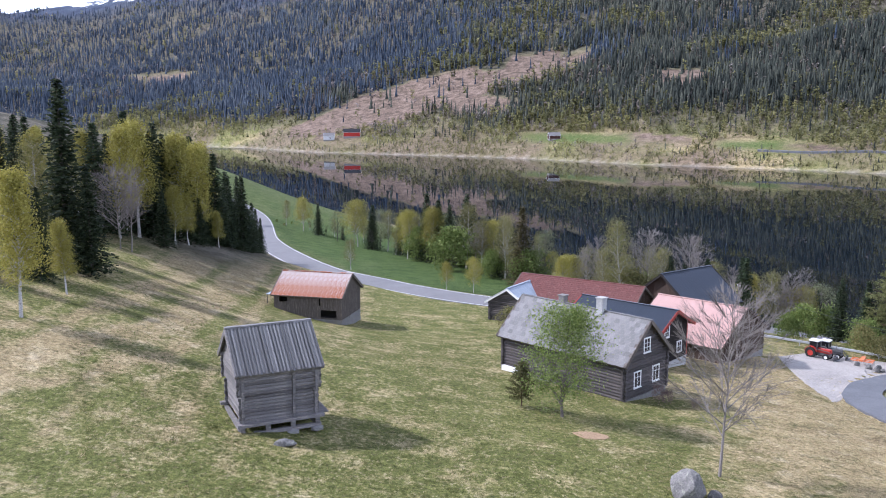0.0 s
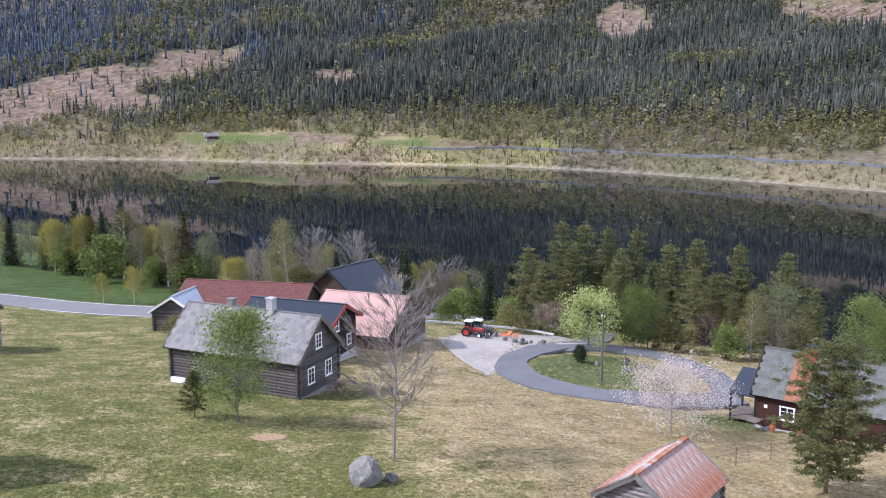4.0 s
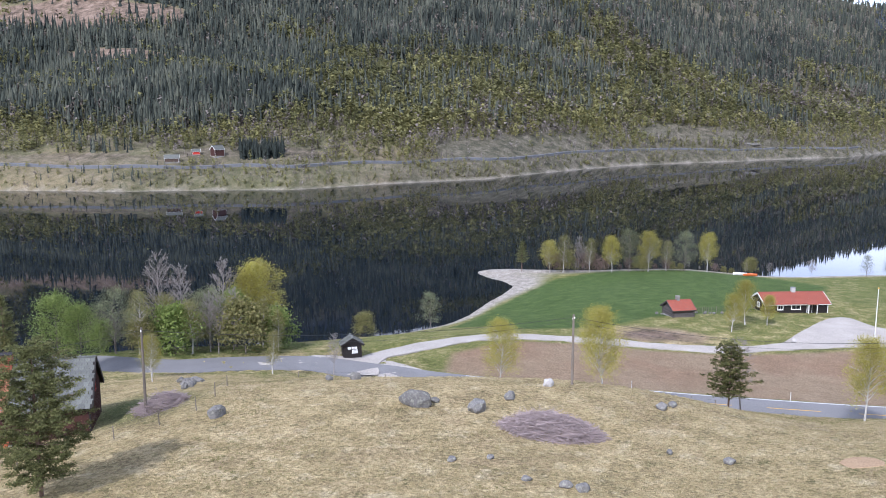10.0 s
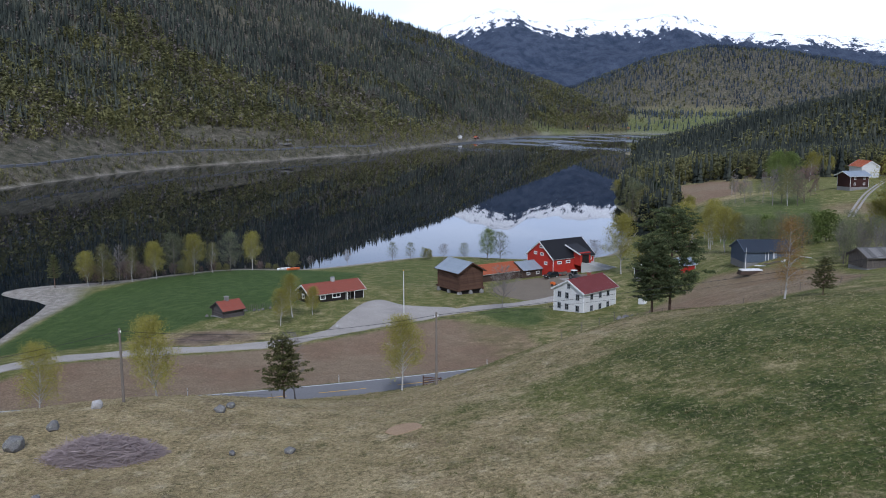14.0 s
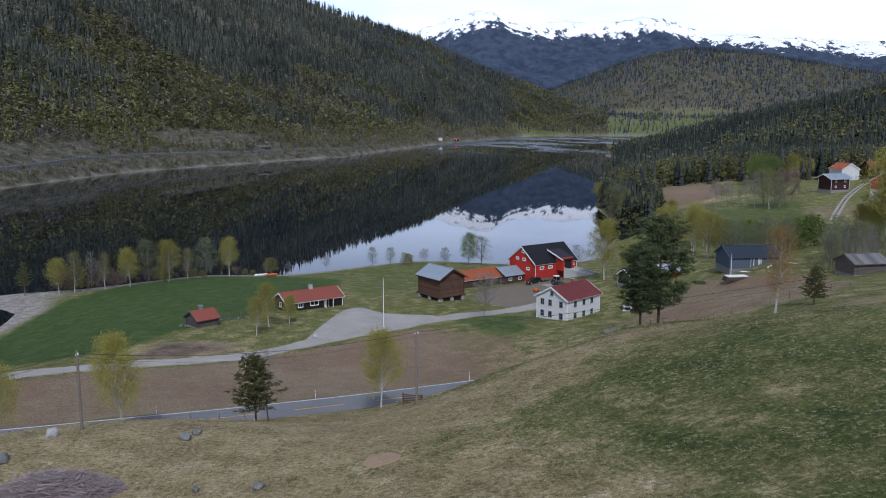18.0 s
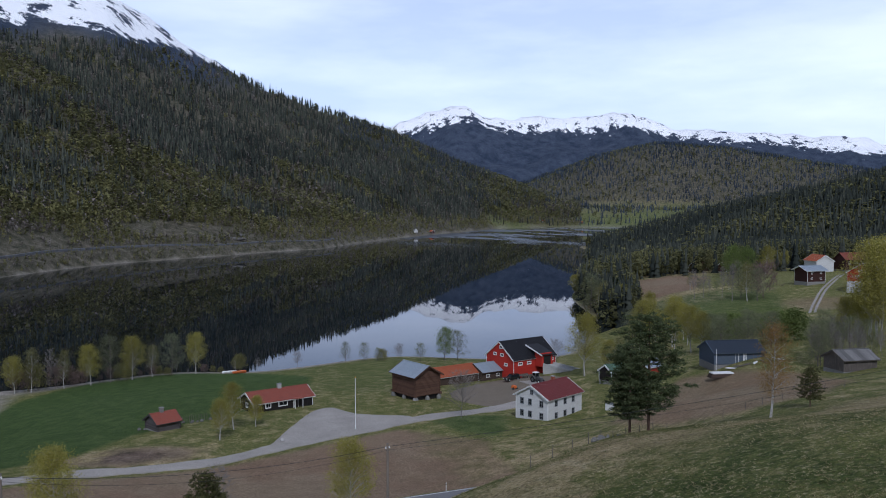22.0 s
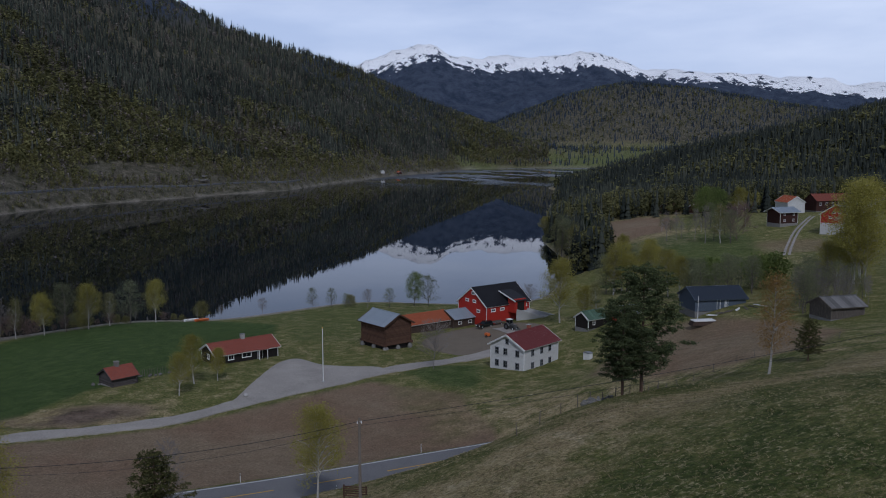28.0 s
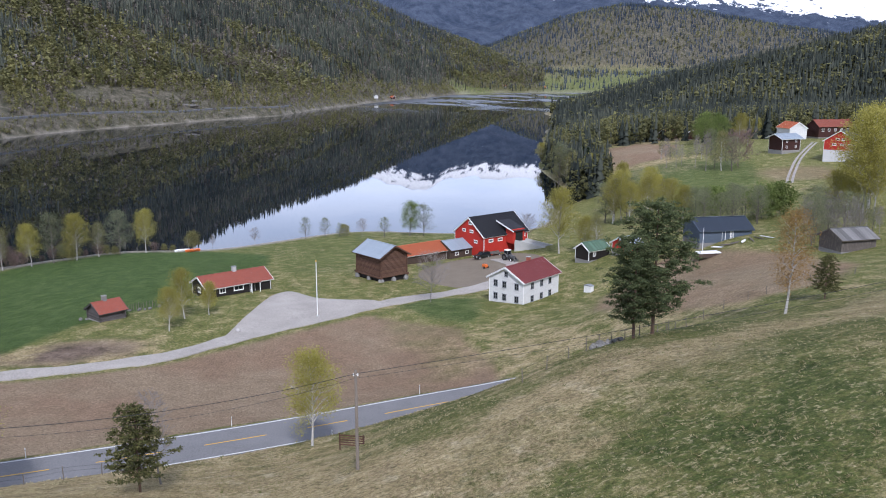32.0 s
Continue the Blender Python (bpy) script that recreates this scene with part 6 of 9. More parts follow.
yard("yard", [(182, -64), (192, -60), (204, -63), (213, -74), (215, -88), (204, -94), (190, -90), (180, -78)], 0.07, surface("trampled_earth", (0.2, 0.165, 0.12), (0.14, 0.115, 0.085), 0.4, 6.0, 0.95, bump=0.4, vary=0.0), "trampled earth farmyard before the red barn")
yard("yard", [(96, 57), (103, 53), (108, 49), (112, 43), (110, 37), (105, 30), (101, 34), (101.5, 44)], 0.04, GRAVEL, "gravel junction where the farm road leaves the asphalt")


# two wheel tracks up to the upper farm
for side in (-0.8, 0.8):
    tl = spline([(246, -203), (262, -218), (284, -240), (306, -264), (326, -286)], 3.0)
    td = np.gradient(tl, axis=0)
    td /= np.linalg.norm(td, axis=1)[:, None]
    bm = bmesh.new()
    rows = []
    for (qx, qy), (dx, dy) in zip(tl, td):
        row = []
        for w in (-0.42, 0.42):
            ax, ay = qx + dy * (side + w), qy - dx * (side + w)
            row += [bm.verts.new((ax, ay, gz(ax, ay) + 0.1)), bm.verts.new((ax, ay, gz(ax, ay) - 0.3))]
        rows.append((row[0], row[2], row[3], row[1]))
    for a, b in zip(rows, rows[1:]):
        for k in range(4):
            bm.faces.new((a[k], a[(k + 1) % 4], b[(k + 1) % 4], b[k]))
    tagged(new("wheel_track", mesh_of("wheel_track", bm, GRAVEL)), "pale gravel wheel track up to the hill farm", "road", kind="structure")
# ---------------------------------------------------------------- trees
BARK_GREY = surface("grey_bark", (0.15, 0.13, 0.115), (0.08, 0.07, 0.06), 4.0, 25.0, 0.95, bump=0.6, stretch=(3, 3, 0.6), vary=0.2)
BARK_PINE = surface("red_brown_bark", (0.16, 0.1, 0.07), (0.09, 0.06, 0.045), 4.0, 25.0, 0.95, bump=0.6, stretch=(3, 3, 0.6), vary=0.2)
BARK_BIRCH = surface("white_birch_bark", (0.55, 0.53, 0.49), (0.3, 0.28, 0.26), 3.0, 12.0, 0.8, bump=0.3, stretch=(1, 1, 3), vary=0.1, worn=(0.08, 0.075, 0.07))
TWIG = surface("grey_twig", (0.24, 0.215, 0.195), (0.16, 0.142, 0.13), 4.0, 25.0, 0.9, bump=0.0, vary=0.15)
TWIG_PALE = surface("pale_birch_twig", (0.25, 0.225, 0.205), (0.16, 0.14, 0.128), 4.0, 25.0, 0.9, bump=0.0, vary=0.15)
TWIG_RED = surface("red_brown_twig", (0.2, 0.14, 0.12), (0.13, 0.09, 0.08), 4.0, 25.0, 0.9, bump=0.0, vary=0.15)
NEEDLE_SPRUCE = leafy("spruce_needles", (0.014, 0.024, 0.013), (0.032, 0.048, 0.022), (0.062, 0.078, 0.036))
NEEDLE_BROWN = leafy("olive_spruce_needles", (0.04, 0.036, 0.016), (0.07, 0.06, 0.024), (0.1, 0.085, 0.035))
NEEDLE_PINE = leafy("pine_needles", (0.07, 0.08, 0.028), (0.13, 0.14, 0.05), (0.2, 0.2, 0.084))
LEAF_YELLOW = leafy("young_birch_leaf", (0.18, 0.165, 0.03), (0.28, 0.256, 0.054), (0.38, 0.345, 0.1))
LEAF_OLIVE = leafy("olive_birch_leaf", (0.11, 0.11, 0.038), (0.18, 0.172, 0.06), (0.26, 0.235, 0.1))
LEAF_RUSSET = leafy("russet_bud", (0.17, 0.1, 0.035), (0.26, 0.16, 0.055), (0.34, 0.22, 0.08))
LEAF_GREEN = leafy("fresh_green_leaf", (0.075, 0.11, 0.022), (0.135, 0.18, 0.045), (0.21, 0.25, 0.08))
LEAF_GREYGREEN = leafy("grey_green_leaf", (0.1, 0.115, 0.06), (0.16, 0.175, 0.09), (0.23, 0.24, 0.14))
PETAL = leafy("pale_blossom", (0.34, 0.28, 0.25), (0.47, 0.41, 0.37), (0.6, 0.54, 0.5))
CREAM = leafy("cream_blossom", (0.2, 0.26, 0.06), (0.34, 0.39, 0.13), (0.5, 0.52, 0.26))


def soup(name, co, tri_count, material, verts_per=3):
    """A mesh of loose small faces from an array of corners."""
    me = bpy.data.meshes.new(name)
    n = tri_count * verts_per
    me.vertices.add(n)
    me.vertices.foreach_set("co", co.reshape(-1))
    me.loops.add(n)
    me.loops.foreach_set("vertex_index", np.arange(n, dtype=np.int32))
    me.polygons.add(tri_count)
    me.polygons.foreach_set("loop_start", (np.arange(tri_count) * verts_per).astype(np.int32))
    me.update(calc_edges=True)
    me.materials.append(material)
    return me


def leaves(rs, centres, size, flat=1.0):
    """Small random quads round the given centres."""
    n = len(centres)
    a = rs.normal(size=(n, 3))
    a /= np.linalg.norm(a, axis=1)[:, None]
    b = np.cross(a, rs.normal(size=(n, 3)))
    b /= np.linalg.norm(b, axis=1)[:, None]
    s = (size * rs.uniform(0.6, 1.3, n))[:, None]
    a, b = a * s, b * s * 0.62
    a[:, 2] *= flat
    b[:, 2] *= flat
    return np.stack([centres - a, centres + b * rs.uniform(0.5, 1.2, (n, 1)), centres + a, centres - b * rs.uniform(0.5, 1.2, (n, 1))], 1)


def limb_tree(rs, h, trunk_r, first, reach, droop, count, lean=0.02, sub=3, rise=0.5, round_=0.0):
    """A trunk with limbs and twigs: (bars, tips). bars: (p, q, r0, r1)."""
    bars, tips = [], []
    pts = [np.zeros(3)]
    for k in range(6):
        pts.append(pts[-1] + np.array([rs.normal(0, lean * h), rs.normal(0, lean * h), h / 6]))
    for k in range(6):
        bars.append((pts[k], pts[k + 1], trunk_r * (1 - k / 6.3), trunk_r * (1 - (k + 1) / 6.3)))
    for i in range(count):
        f = first + (0.97 - first) * (i + rs.uniform(0, 1)) / count
        k = min(5, int(f * 6))
        p = pts[k] + (pts[k + 1] - pts[k]) * (f * 6 - k)
        a = i * 2.4 + rs.uniform(-0.4, 0.4)
        prof = (1 - f) / (1 - first)
        ln = reach * h * (prof ** 0.7 * (1 - round_) + round_ * math.sin(math.pi * min(1, max(0.06, (f - first) / (1 - first) * 0.9 + 0.1))) ** 0.7) * rs.uniform(0.75, 1.15) + 0.03 * h
        d = np.array([math.cos(a), math.sin(a), rise + rs.uniform(-0.15, 0.15)])
        d /= np.linalg.norm(d)
        mid = p + d * ln * 0.55
        end = mid + (d + np.array([0, 0, -droop])) * ln * 0.5
        r = trunk_r * (0.45 * prof + 0.08)
        bars += [(p, mid, r, r * 0.6), (mid, end, r * 0.6, r * 0.25)]
        tips += [(mid, d, ln), (end, d, ln)]
        for s in range(sub):
            g = rs.uniform(0.25, 1.0)
            q = p + (mid - p) * g / 0.55 if g < 0.55 else mid + (end - mid) * (g - 0.55) / 0.45
            dd = d + rs.normal(0, 0.55, 3)
            dd[2] -= droop * 0.5
            dd /= np.linalg.norm(dd)
            e = q + dd * ln * rs.uniform(0.25, 0.5)
            bars.append((q, e, r * 0.35, r * 0.12))
            tips.append((e, dd, ln * 0.5))
    return bars, tips


def bars_mesh(name, bars, material, thin=0.0, sides=5):
    bm = bmesh.new()
    for p, q, r0, r1 in bars:
        prism(bm, p, q, max(r0, thin), max(r1, thin * 0.7), sides if r0 > 0.05 else 3, cap=False)
    return mesh_of(name, bm, material)


def assemble(name, label, category, trunk_me, crown_me, group=""):
    t = thing(name, 0, 0, 0, 0, label, category, group)
    o = new("trunk", trunk_me)
    o.parent = t
    if crown_me:
        c = new("crown", crown_me)
        c.parent = t
    return t


def make_spruce(seed, mat, h=10.0, wide=0.2, power=0.8):
    rs = np.random.RandomState(seed)
    bars = [(np.array([0, 0, -0.4]), np.array([0, 0, h * 0.6]), 0.17, 0.09), (np.array([0, 0, h * 0.6]), np.array([0, 0, h]), 0.09, 0.015)]
    cs, sz = [], []
    z = h * 0.05
    while z < h * 0.985:
        f = z / h
        reach = wide * h * (1 - f) ** power * rs.uniform(0.85, 1.1) + 0.07
        nb = 7 if f < 0.75 else 5
        a0 = rs.uniform(0, 6.28)
        for b in range(nb):
            a = a0 + b * 6.283 / nb + rs.uniform(-0.25, 0.25)
            r = reach * rs.uniform(0.65, 1.12)
            n = max(3, int(r / 0.16))
            for k in range(n):
                g = (k + 0.6) / n
                for w in range(2):
                    side = rs.normal(0, 0.1 + 0.1 * (1 - g) * r)
                    cs.append((math.cos(a) * r * g - math.sin(a) * side, math.sin(a) * r * g + math.cos(a) * side, z - r * 0.32 * g ** 1.3 + rs.normal(0, 0.05)))
                    sz.append(0.25 * (1.1 - 0.35 * g))
        z += h * 0.026 * (1.25 - 0.5 * f)
    cs = np.array(cs)
    q = leaves(rs, cs, np.array(sz), 0.45)
    return bars_mesh("trunk", bars, BARK_GREY), soup("crown", q, len(q), mat, 4)


def make_leafy(seed, leaf_mat, bark_mat, h=10.0, trunk=0.13, first=0.22, reach=0.26, droop=0.3, count=26, per=26, size=0.16, rise=0.75, spread=0.4, sub=4, round_=0.45, lean=0.012):
    rs = np.random.RandomState(seed)
    bars, tips = limb_tree(rs, h, trunk, first, reach, droop, count, lean, sub, rise, round_)
    bars[0] = (bars[0][0] - np.array([0, 0, 0.4]), bars[0][1], bars[0][2] * 1.2, bars[0][3])
    cs = []
    for e, d, ln in tips:
        m = int(per * rs.uniform(0.5, 1.3))
        c = e + rs.normal(0, 1, (m, 3)) * spread * np.array([1, 1, 0.8])
        c[:, 2] -= np.abs(rs.normal(0, droop * 0.8, m))
        cs.append(c)
    cs = np.vstack(cs)
    q = leaves(rs, cs, np.full(len(cs), size))
    return bars_mesh("trunk", bars, bark_mat), soup("crown", q, len(q), leaf_mat, 4)


def make_pine(seed, h=10.0, first=0.3, reach=0.22, per=30, top=0.55, trunk=0.16, mat=None, needle=0.15):
    """Whorls of rising limbs with flattened needle clumps; a blunt cone above a bare stem."""
    rs = np.random.RandomState(seed)
    bars = [(np.array([0, 0, -0.4]), np.array([0, 0, h * 0.5]), trunk, trunk * 0.7), (np.array([0, 0, h * 0.5]), np.array([0, 0, h * 0.97]), trunk * 0.7, 0.03)]
    cs = []
    f = first
    while f < 0.96:
        z = f * h
        full = min(1.0, 0.62 + (f - first) / (0.24 * (1 - first)) * 0.38)
        prof = reach * h * full * ((1 - f) / (1 - first) * (1 - top) + top * math.sqrt(max(0.0, 1 - ((f - first) / (1 - first)) ** 2))) + 0.15
        nb = 6 if f < 0.8 else 5
        a0 = rs.uniform(0, 6.28)
        for b in range(nb):
            a = a0 + b * 6.283 / nb + rs.uniform(-0.3, 0.3)
            ln = prof * rs.uniform(0.6, 1.15)
            d = np.array([math.cos(a), math.sin(a), 0.05 + 0.55 * f + rs.uniform(-0.1, 0.1)])
            p0 = np.array([0, 0, z])
            bars.append((p0, p0 + d * ln * 0.95, 0.05 * (1.15 - f), 0.012))
            for g in np.arange(0.35, 1.01, 0.3 / max(ln, 0.3)):
                m = max(5, int(per * 0.42 * rs.uniform(0.6, 1.3)))
                ctr = p0 + d * ln * g + rs.normal(0, 1, 3) * np.array([0.16, 0.16, 0.06]) * ln * 0.6
                cs.append(ctr + rs.normal(0, 1, (m, 3)) * np.array([0.2, 0.2, 0.075]))
        f += 0.056 * rs.uniform(0.8, 1.25)
    cs.append(np.array([0, 0, h * 0.96]) + rs.normal(0, 1, (50, 3)) * np.array([0.17, 0.17, 0.3]))
    cs = np.vstack(cs)
    q = leaves(rs, cs, np.full(len(cs), needle), 0.75)
    return bars_mesh("trunk", bars, BARK_PINE), soup("crown", q, len(q), mat or NEEDLE_PINE, 4)


def make_bare(seed, h=10.0, reach=0.36, bark=TWIG, count=26, rise=0.9, first=0.22, thin=0.011, trunk=0.12):
    rs = np.random.RandomState(seed)
    bars, tips = limb_tree(rs, h, trunk, first, reach, 0.0, count, 0.012, 7, rise, 0.4)
    bars[0] = (bars[0][0] - np.array([0, 0, 0.4]), bars[0][1], bars[0][2] * 1.2, bars[0][3])
    fine = []
    for e, d, ln in tips:
        for s in range(5):
            dd = d * 0.8 + rs.normal(0, 0.5, 3) + np.array([0, 0, 0.35])
            dd /= np.linalg.norm(dd)
            q = e + dd * ln * rs.uniform(0.2, 0.45)
            fine.append((e - d * ln * rs.uniform(0, 0.3), q, thin, thin * 0.6))
    return bars_mesh("trunk", bars, bark, thin), bars_mesh("crown", fine, bark, thin * 0.7)


KINDS = {}


def kind(key, name, label, makers, category="tree"):
    KINDS[key] = [assemble(name, label, category, *mk) for mk in makers]
    for i, t in enumerate(KINDS[key]):
        t.matrix_world = Matrix.Translation((-400 - 12 * i, -300 - 14 * len(KINDS), gz(-400 - 12 * i, -300 - 14 * len(KINDS))))


kind("spruce", "spruce_tree", "tall dark green spruce with drooping branches", [make_spruce(1, NEEDLE_SPRUCE, wide=0.24), make_spruce(2, NEEDLE_SPRUCE, wide=0.21), make_spruce(3, NEEDLE_SPRUCE, wide=0.27)])
kind("oldspruce", "spruce_tree", "tall brown-green spruce laden with cones", [make_spruce(4, NEEDLE_BROWN, wide=0.24), make_spruce(5, NEEDLE_BROWN, wide=0.27)])
kind("pine", "pine_tree", "bushy green Scots pine with a reddish trunk", [make_pine(1, reach=0.27, per=90, top=0.1, needle=0.1), make_pine(2, reach=0.3, per=90, top=0.2, needle=0.1), make_pine(3, first=0.16, reach=0.27, top=0.05, per=90, needle=0.1)])
kind("birch", "birch_tree", "slender white-barked birch in young yellow-green leaf", [make_leafy(s, LEAF_YELLOW, BARK_BIRCH, per=88, size=0.075, droop=0.5, rise=1.25, reach=rc, spread=0.4, count=34, round_=0.3) for s, rc in ((11, 0.32), (12, 0.36), (13, 0.34), (17, 0.28))])
kind("tallbirch", "birch_tree", "tall narrow birch in young yellow-green leaf at the wood's edge", [make_leafy(s, LEAF_YELLOW, BARK_BIRCH, per=60, size=0.085, droop=0.5, rise=1.3, reach=rc, spread=0.32, count=36, round_=0.25, first=0.25) for s, rc in ((61, 0.15), (62, 0.18), (63, 0.16))])
kind("olive", "birch_tree", "thin birch in sparse olive-green spring leaf", [make_leafy(s, LEAF_OLIVE, BARK_BIRCH, per=40, size=0.07, droop=0.4, rise=1.15, reach=rc, spread=0.42, count=32) for s, rc in ((14, 0.2), (15, 0.17), (18, 0.23))])
kind("russet", "birch_tree", "slender birch with russet-yellow opening buds", [make_leafy(16, LEAF_RUSSET, BARK_BIRCH, per=46, size=0.07, droop=0.4, rise=1.2, reach=0.17, spread=0.42)])
kind("green", "deciduous_tree", "leafy fresh-green broadleaf tree", [make_leafy(s, LEAF_GREEN, BARK_GREY, per=85, size=0.09, reach=0.32, rise=0.9, first=0.14, spread=0.5) for s in (21, 22)])
kind("sallow", "deciduous_tree", "airy many-limbed tree in first light-green leaf", [make_leafy(25, LEAF_GREEN, BARK_GREY, per=52, size=0.1, reach=0.4, rise=1.3, first=0.1, spread=0.5, count=34, sub=6, lean=0.02)])
kind("greygreen", "deciduous_tree", "grey-green willow in early leaf", [make_leafy(s, LEAF_GREYGREEN, BARK_GREY, per=36, size=0.085, reach=0.34, rise=0.9, first=0.12) for s in (23, 24)])
kind("bare", "bare_tree", "leafless grey tree with fine upswept twigs", [make_bare(31, count=38, trunk=0.085), make_bare(32, reach=0.3, count=38, trunk=0.085), make_bare(33, reach=0.4, rise=0.8, count=38, trunk=0.085)])
kind("barebirch", "bare_tree", "leafless pale birch with thin twigs", [make_bare(s, reach=0.2, bark=TWIG_PALE, rise=1.2, first=0.3, trunk=0.1) for s in (34, 35)])
kind("blossom", "blossom_tree", "small tree covered in pale blossom", [make_leafy(41, PETAL, TWIG, per=68, size=0.118, reach=0.9, rise=0.6, first=0.14, spread=0.75, count=36)])
kind("cream", "flowering_tree", "rounded tree with cream-white flowering leaves", [make_leafy(42, CREAM, BARK_GREY, per=46, size=0.18, reach=0.46, rise=0.45, first=0.12, spread=0.7, round_=0.8)])
kind("bush", "bush", "dense fresh green bush", [make_leafy(51, LEAF_GREEN, BARK_GREY, per=26, size=0.32, reach=0.5, rise=0.7, first=0.05, spread=0.8, trunk=0.08)], "bush")
kind("barebush", "bush", "leafless red-brown thicket bush", [make_bare(52, reach=0.6, bark=TWIG_RED, rise=1.0, first=0.02, thin=0.03, trunk=0.06)], "bush")
kind("olivebush", "bush", "olive-yellow budding spring bush", [make_leafy(53, LEAF_OLIVE, BARK_GREY, per=20, size=0.3, reach=0.5, rise=0.7, first=0.05, spread=0.8, trunk=0.08)], "bush")
kind("juniper", "juniper", "dense dark green juniper bush", [make_leafy(54, NEEDLE_SPRUCE, BARK_GREY, per=34, size=0.4, reach=0.5, rise=0.9, first=0.03, spread=0.9, trunk=0.08)], "bush")
kind("fatpine", "pine_tree", "dense bushy pine with foliage almost to the ground", [make_pine(7, first=0.13, reach=0.36, per=230, top=0.85, needle=0.085)])
kind("fatspruce", "spruce_tree", "broad ragged olive-green spruce with many tops", [make_pine(8, first=0.2, reach=0.42, per=66, top=0.25, mat=leafy("olive_green_needles", (0.04, 0.045, 0.016), (0.085, 0.088, 0.03), (0.14, 0.135, 0.05)))])
kind("tallpine", "pine_tree", "tall dark pine with heavy level branches", [make_pine(s, first=f, reach=rc, per=170, top=0.9, needle=0.1, mat=leafy("dark_pine_needles", (0.04, 0.056, 0.024), (0.075, 0.095, 0.04), (0.125, 0.145, 0.062))) for s, f, rc in ((9, 0.2, 0.34), (10, 0.14, 0.3))])

PLANT_RS = np.random.RandomState(77)


def plant(key, x, y, h, group="", wide=1.0):
    """One tree of a kind, h metres high, on the ground at x, y."""
    src = KINDS[key][PLANT_RS.randint(len(KINDS[key]))]
    k = h / 10.0
    w = k * wide * PLANT_RS.uniform(0.9, 1.12)
    t = copy_thing(src, pose(x, y, gz(x, y) - 0.05, 0, 0, PLANT_RS.uniform(0, 360)) @ Matrix.Diagonal((w, w, k, 1)))
    if group:
        tagged(t, group=group)
    return t


# trees by stand: kind, place, height
WEST_WOOD = [
    ("spruce", -34.8, 78.7, 17.6), ("spruce", -32.2, 77.6, 10.3), ("spruce", -33.5, 70.4, 7.9), ("tallbirch", -29.7, 58.9, 10.5), ("tallbirch", -30.2, 67.5, 6.1), ("spruce", -44.3, 109.4, 14.6),
    ("tallbirch", -42.6, 112.2, 14.7), ("tallbirch", -42.0, 117.7, 16.1), ("spruce", -41.2, 121.2, 15.5), ("spruce", -42.9, 128.0, 17.0), ("tallbirch", -39.8, 129.0, 16.1), ("tallbirch", -38.0, 132.7, 15.8),
    ("spruce", -37.4, 140.1, 15.5), ("bare", -39.8, 104.7, 10.0), ("barebirch", -38.6, 105.1, 9.7), ("spruce", -38.1, 115.9, 7.8), ("tallbirch", -38.5, 122.1, 8.5), ("tallbirch", -37.8, 126.5, 7.7),
    ("spruce", -37.4, 130.8, 7.6), ("tallbirch", -36.2, 137.3, 6.0), ("spruce", -36.6, 145.5, 12.6), ("spruce", -35.5, 150.9, 13.7), ("spruce", -34.6, 154.2, 6.7), ("spruce", -44.6, 89.5, 11.0),
    ("spruce", -52.2, 108.1, 13.2), ("tallbirch", -45.3, 94.7, 11.7), ("spruce", -51.0, 119.6, 11.8), ("spruce", -51.9, 140.7, 18.8), ("spruce", -46.0, 106.6, 11.5), ("spruce", -48.8, 115.0, 12.2),
    ("tallbirch", -46.6, 111.1, 12.9), ("tallbirch", -47.2, 114.3, 10.6), ("spruce", -47.2, 117.7, 11.9), ("spruce", -48.3, 121.5, 10.5), ("spruce", -44.4, 113.9, 13.5), ("spruce", -47.0, 123.4, 11.4),
    ("tallbirch", -45.0, 121.5, 14.1), ("tallbirch", -45.9, 125.4, 12.7), ("spruce", -44.5, 126.2, 14.4), ("spruce", -42.9, 123.3, 14.6), ("spruce", -42.7, 124.5, 14.6), ("tallbirch", -45.8, 137.2, 14.1),
    ("spruce", -42.2, 129.7, 15.8), ("tallbirch", -43.7, 139.0, 15.9), ("spruce", -40.3, 130.1, 15.9), ("spruce", -42.8, 142.8, 16.9), ("spruce", -41.0, 139.6, 17.3), ("tallbirch", -40.1, 141.6, 16.4),
    ("spruce", -39.5, 139.2, 11.8), ("spruce", -40.4, 146.1, 12.2), ("spruce", -40.3, 148.9, 10.3), ("spruce", -38.8, 149.0, 10.7), ("spruce", -38.5, 151.6, 13.7), ("spruce", -37.2, 149.4, 10.1),
    ("spruce", -37.2, 152.0, 8.3), ("spruce", -36.9, 157.2, 11.4), ("spruce", -35.0, 153.3, 8.1), ("spruce", -36.9, 164.5, 9.8), ("spruce", -36.8, 167.2, 8.8), ("spruce", -35.7, 166.4, 7.2),
    ("olive", -45.8, 88.8, 5.5), ("spruce", -44.3, 88.4, 8.8), ("spruce", -43.0, 88.0, 9.9), ("olive", -41.2, 86.6, 10.9), ("spruce", -39.2, 83.9, 7.6), ("olive", -38.2, 84.0, 8.7),
    ("olive", -37.3, 84.5, 11.5), ("spruce", -34.9, 80.5, 7.3),
]
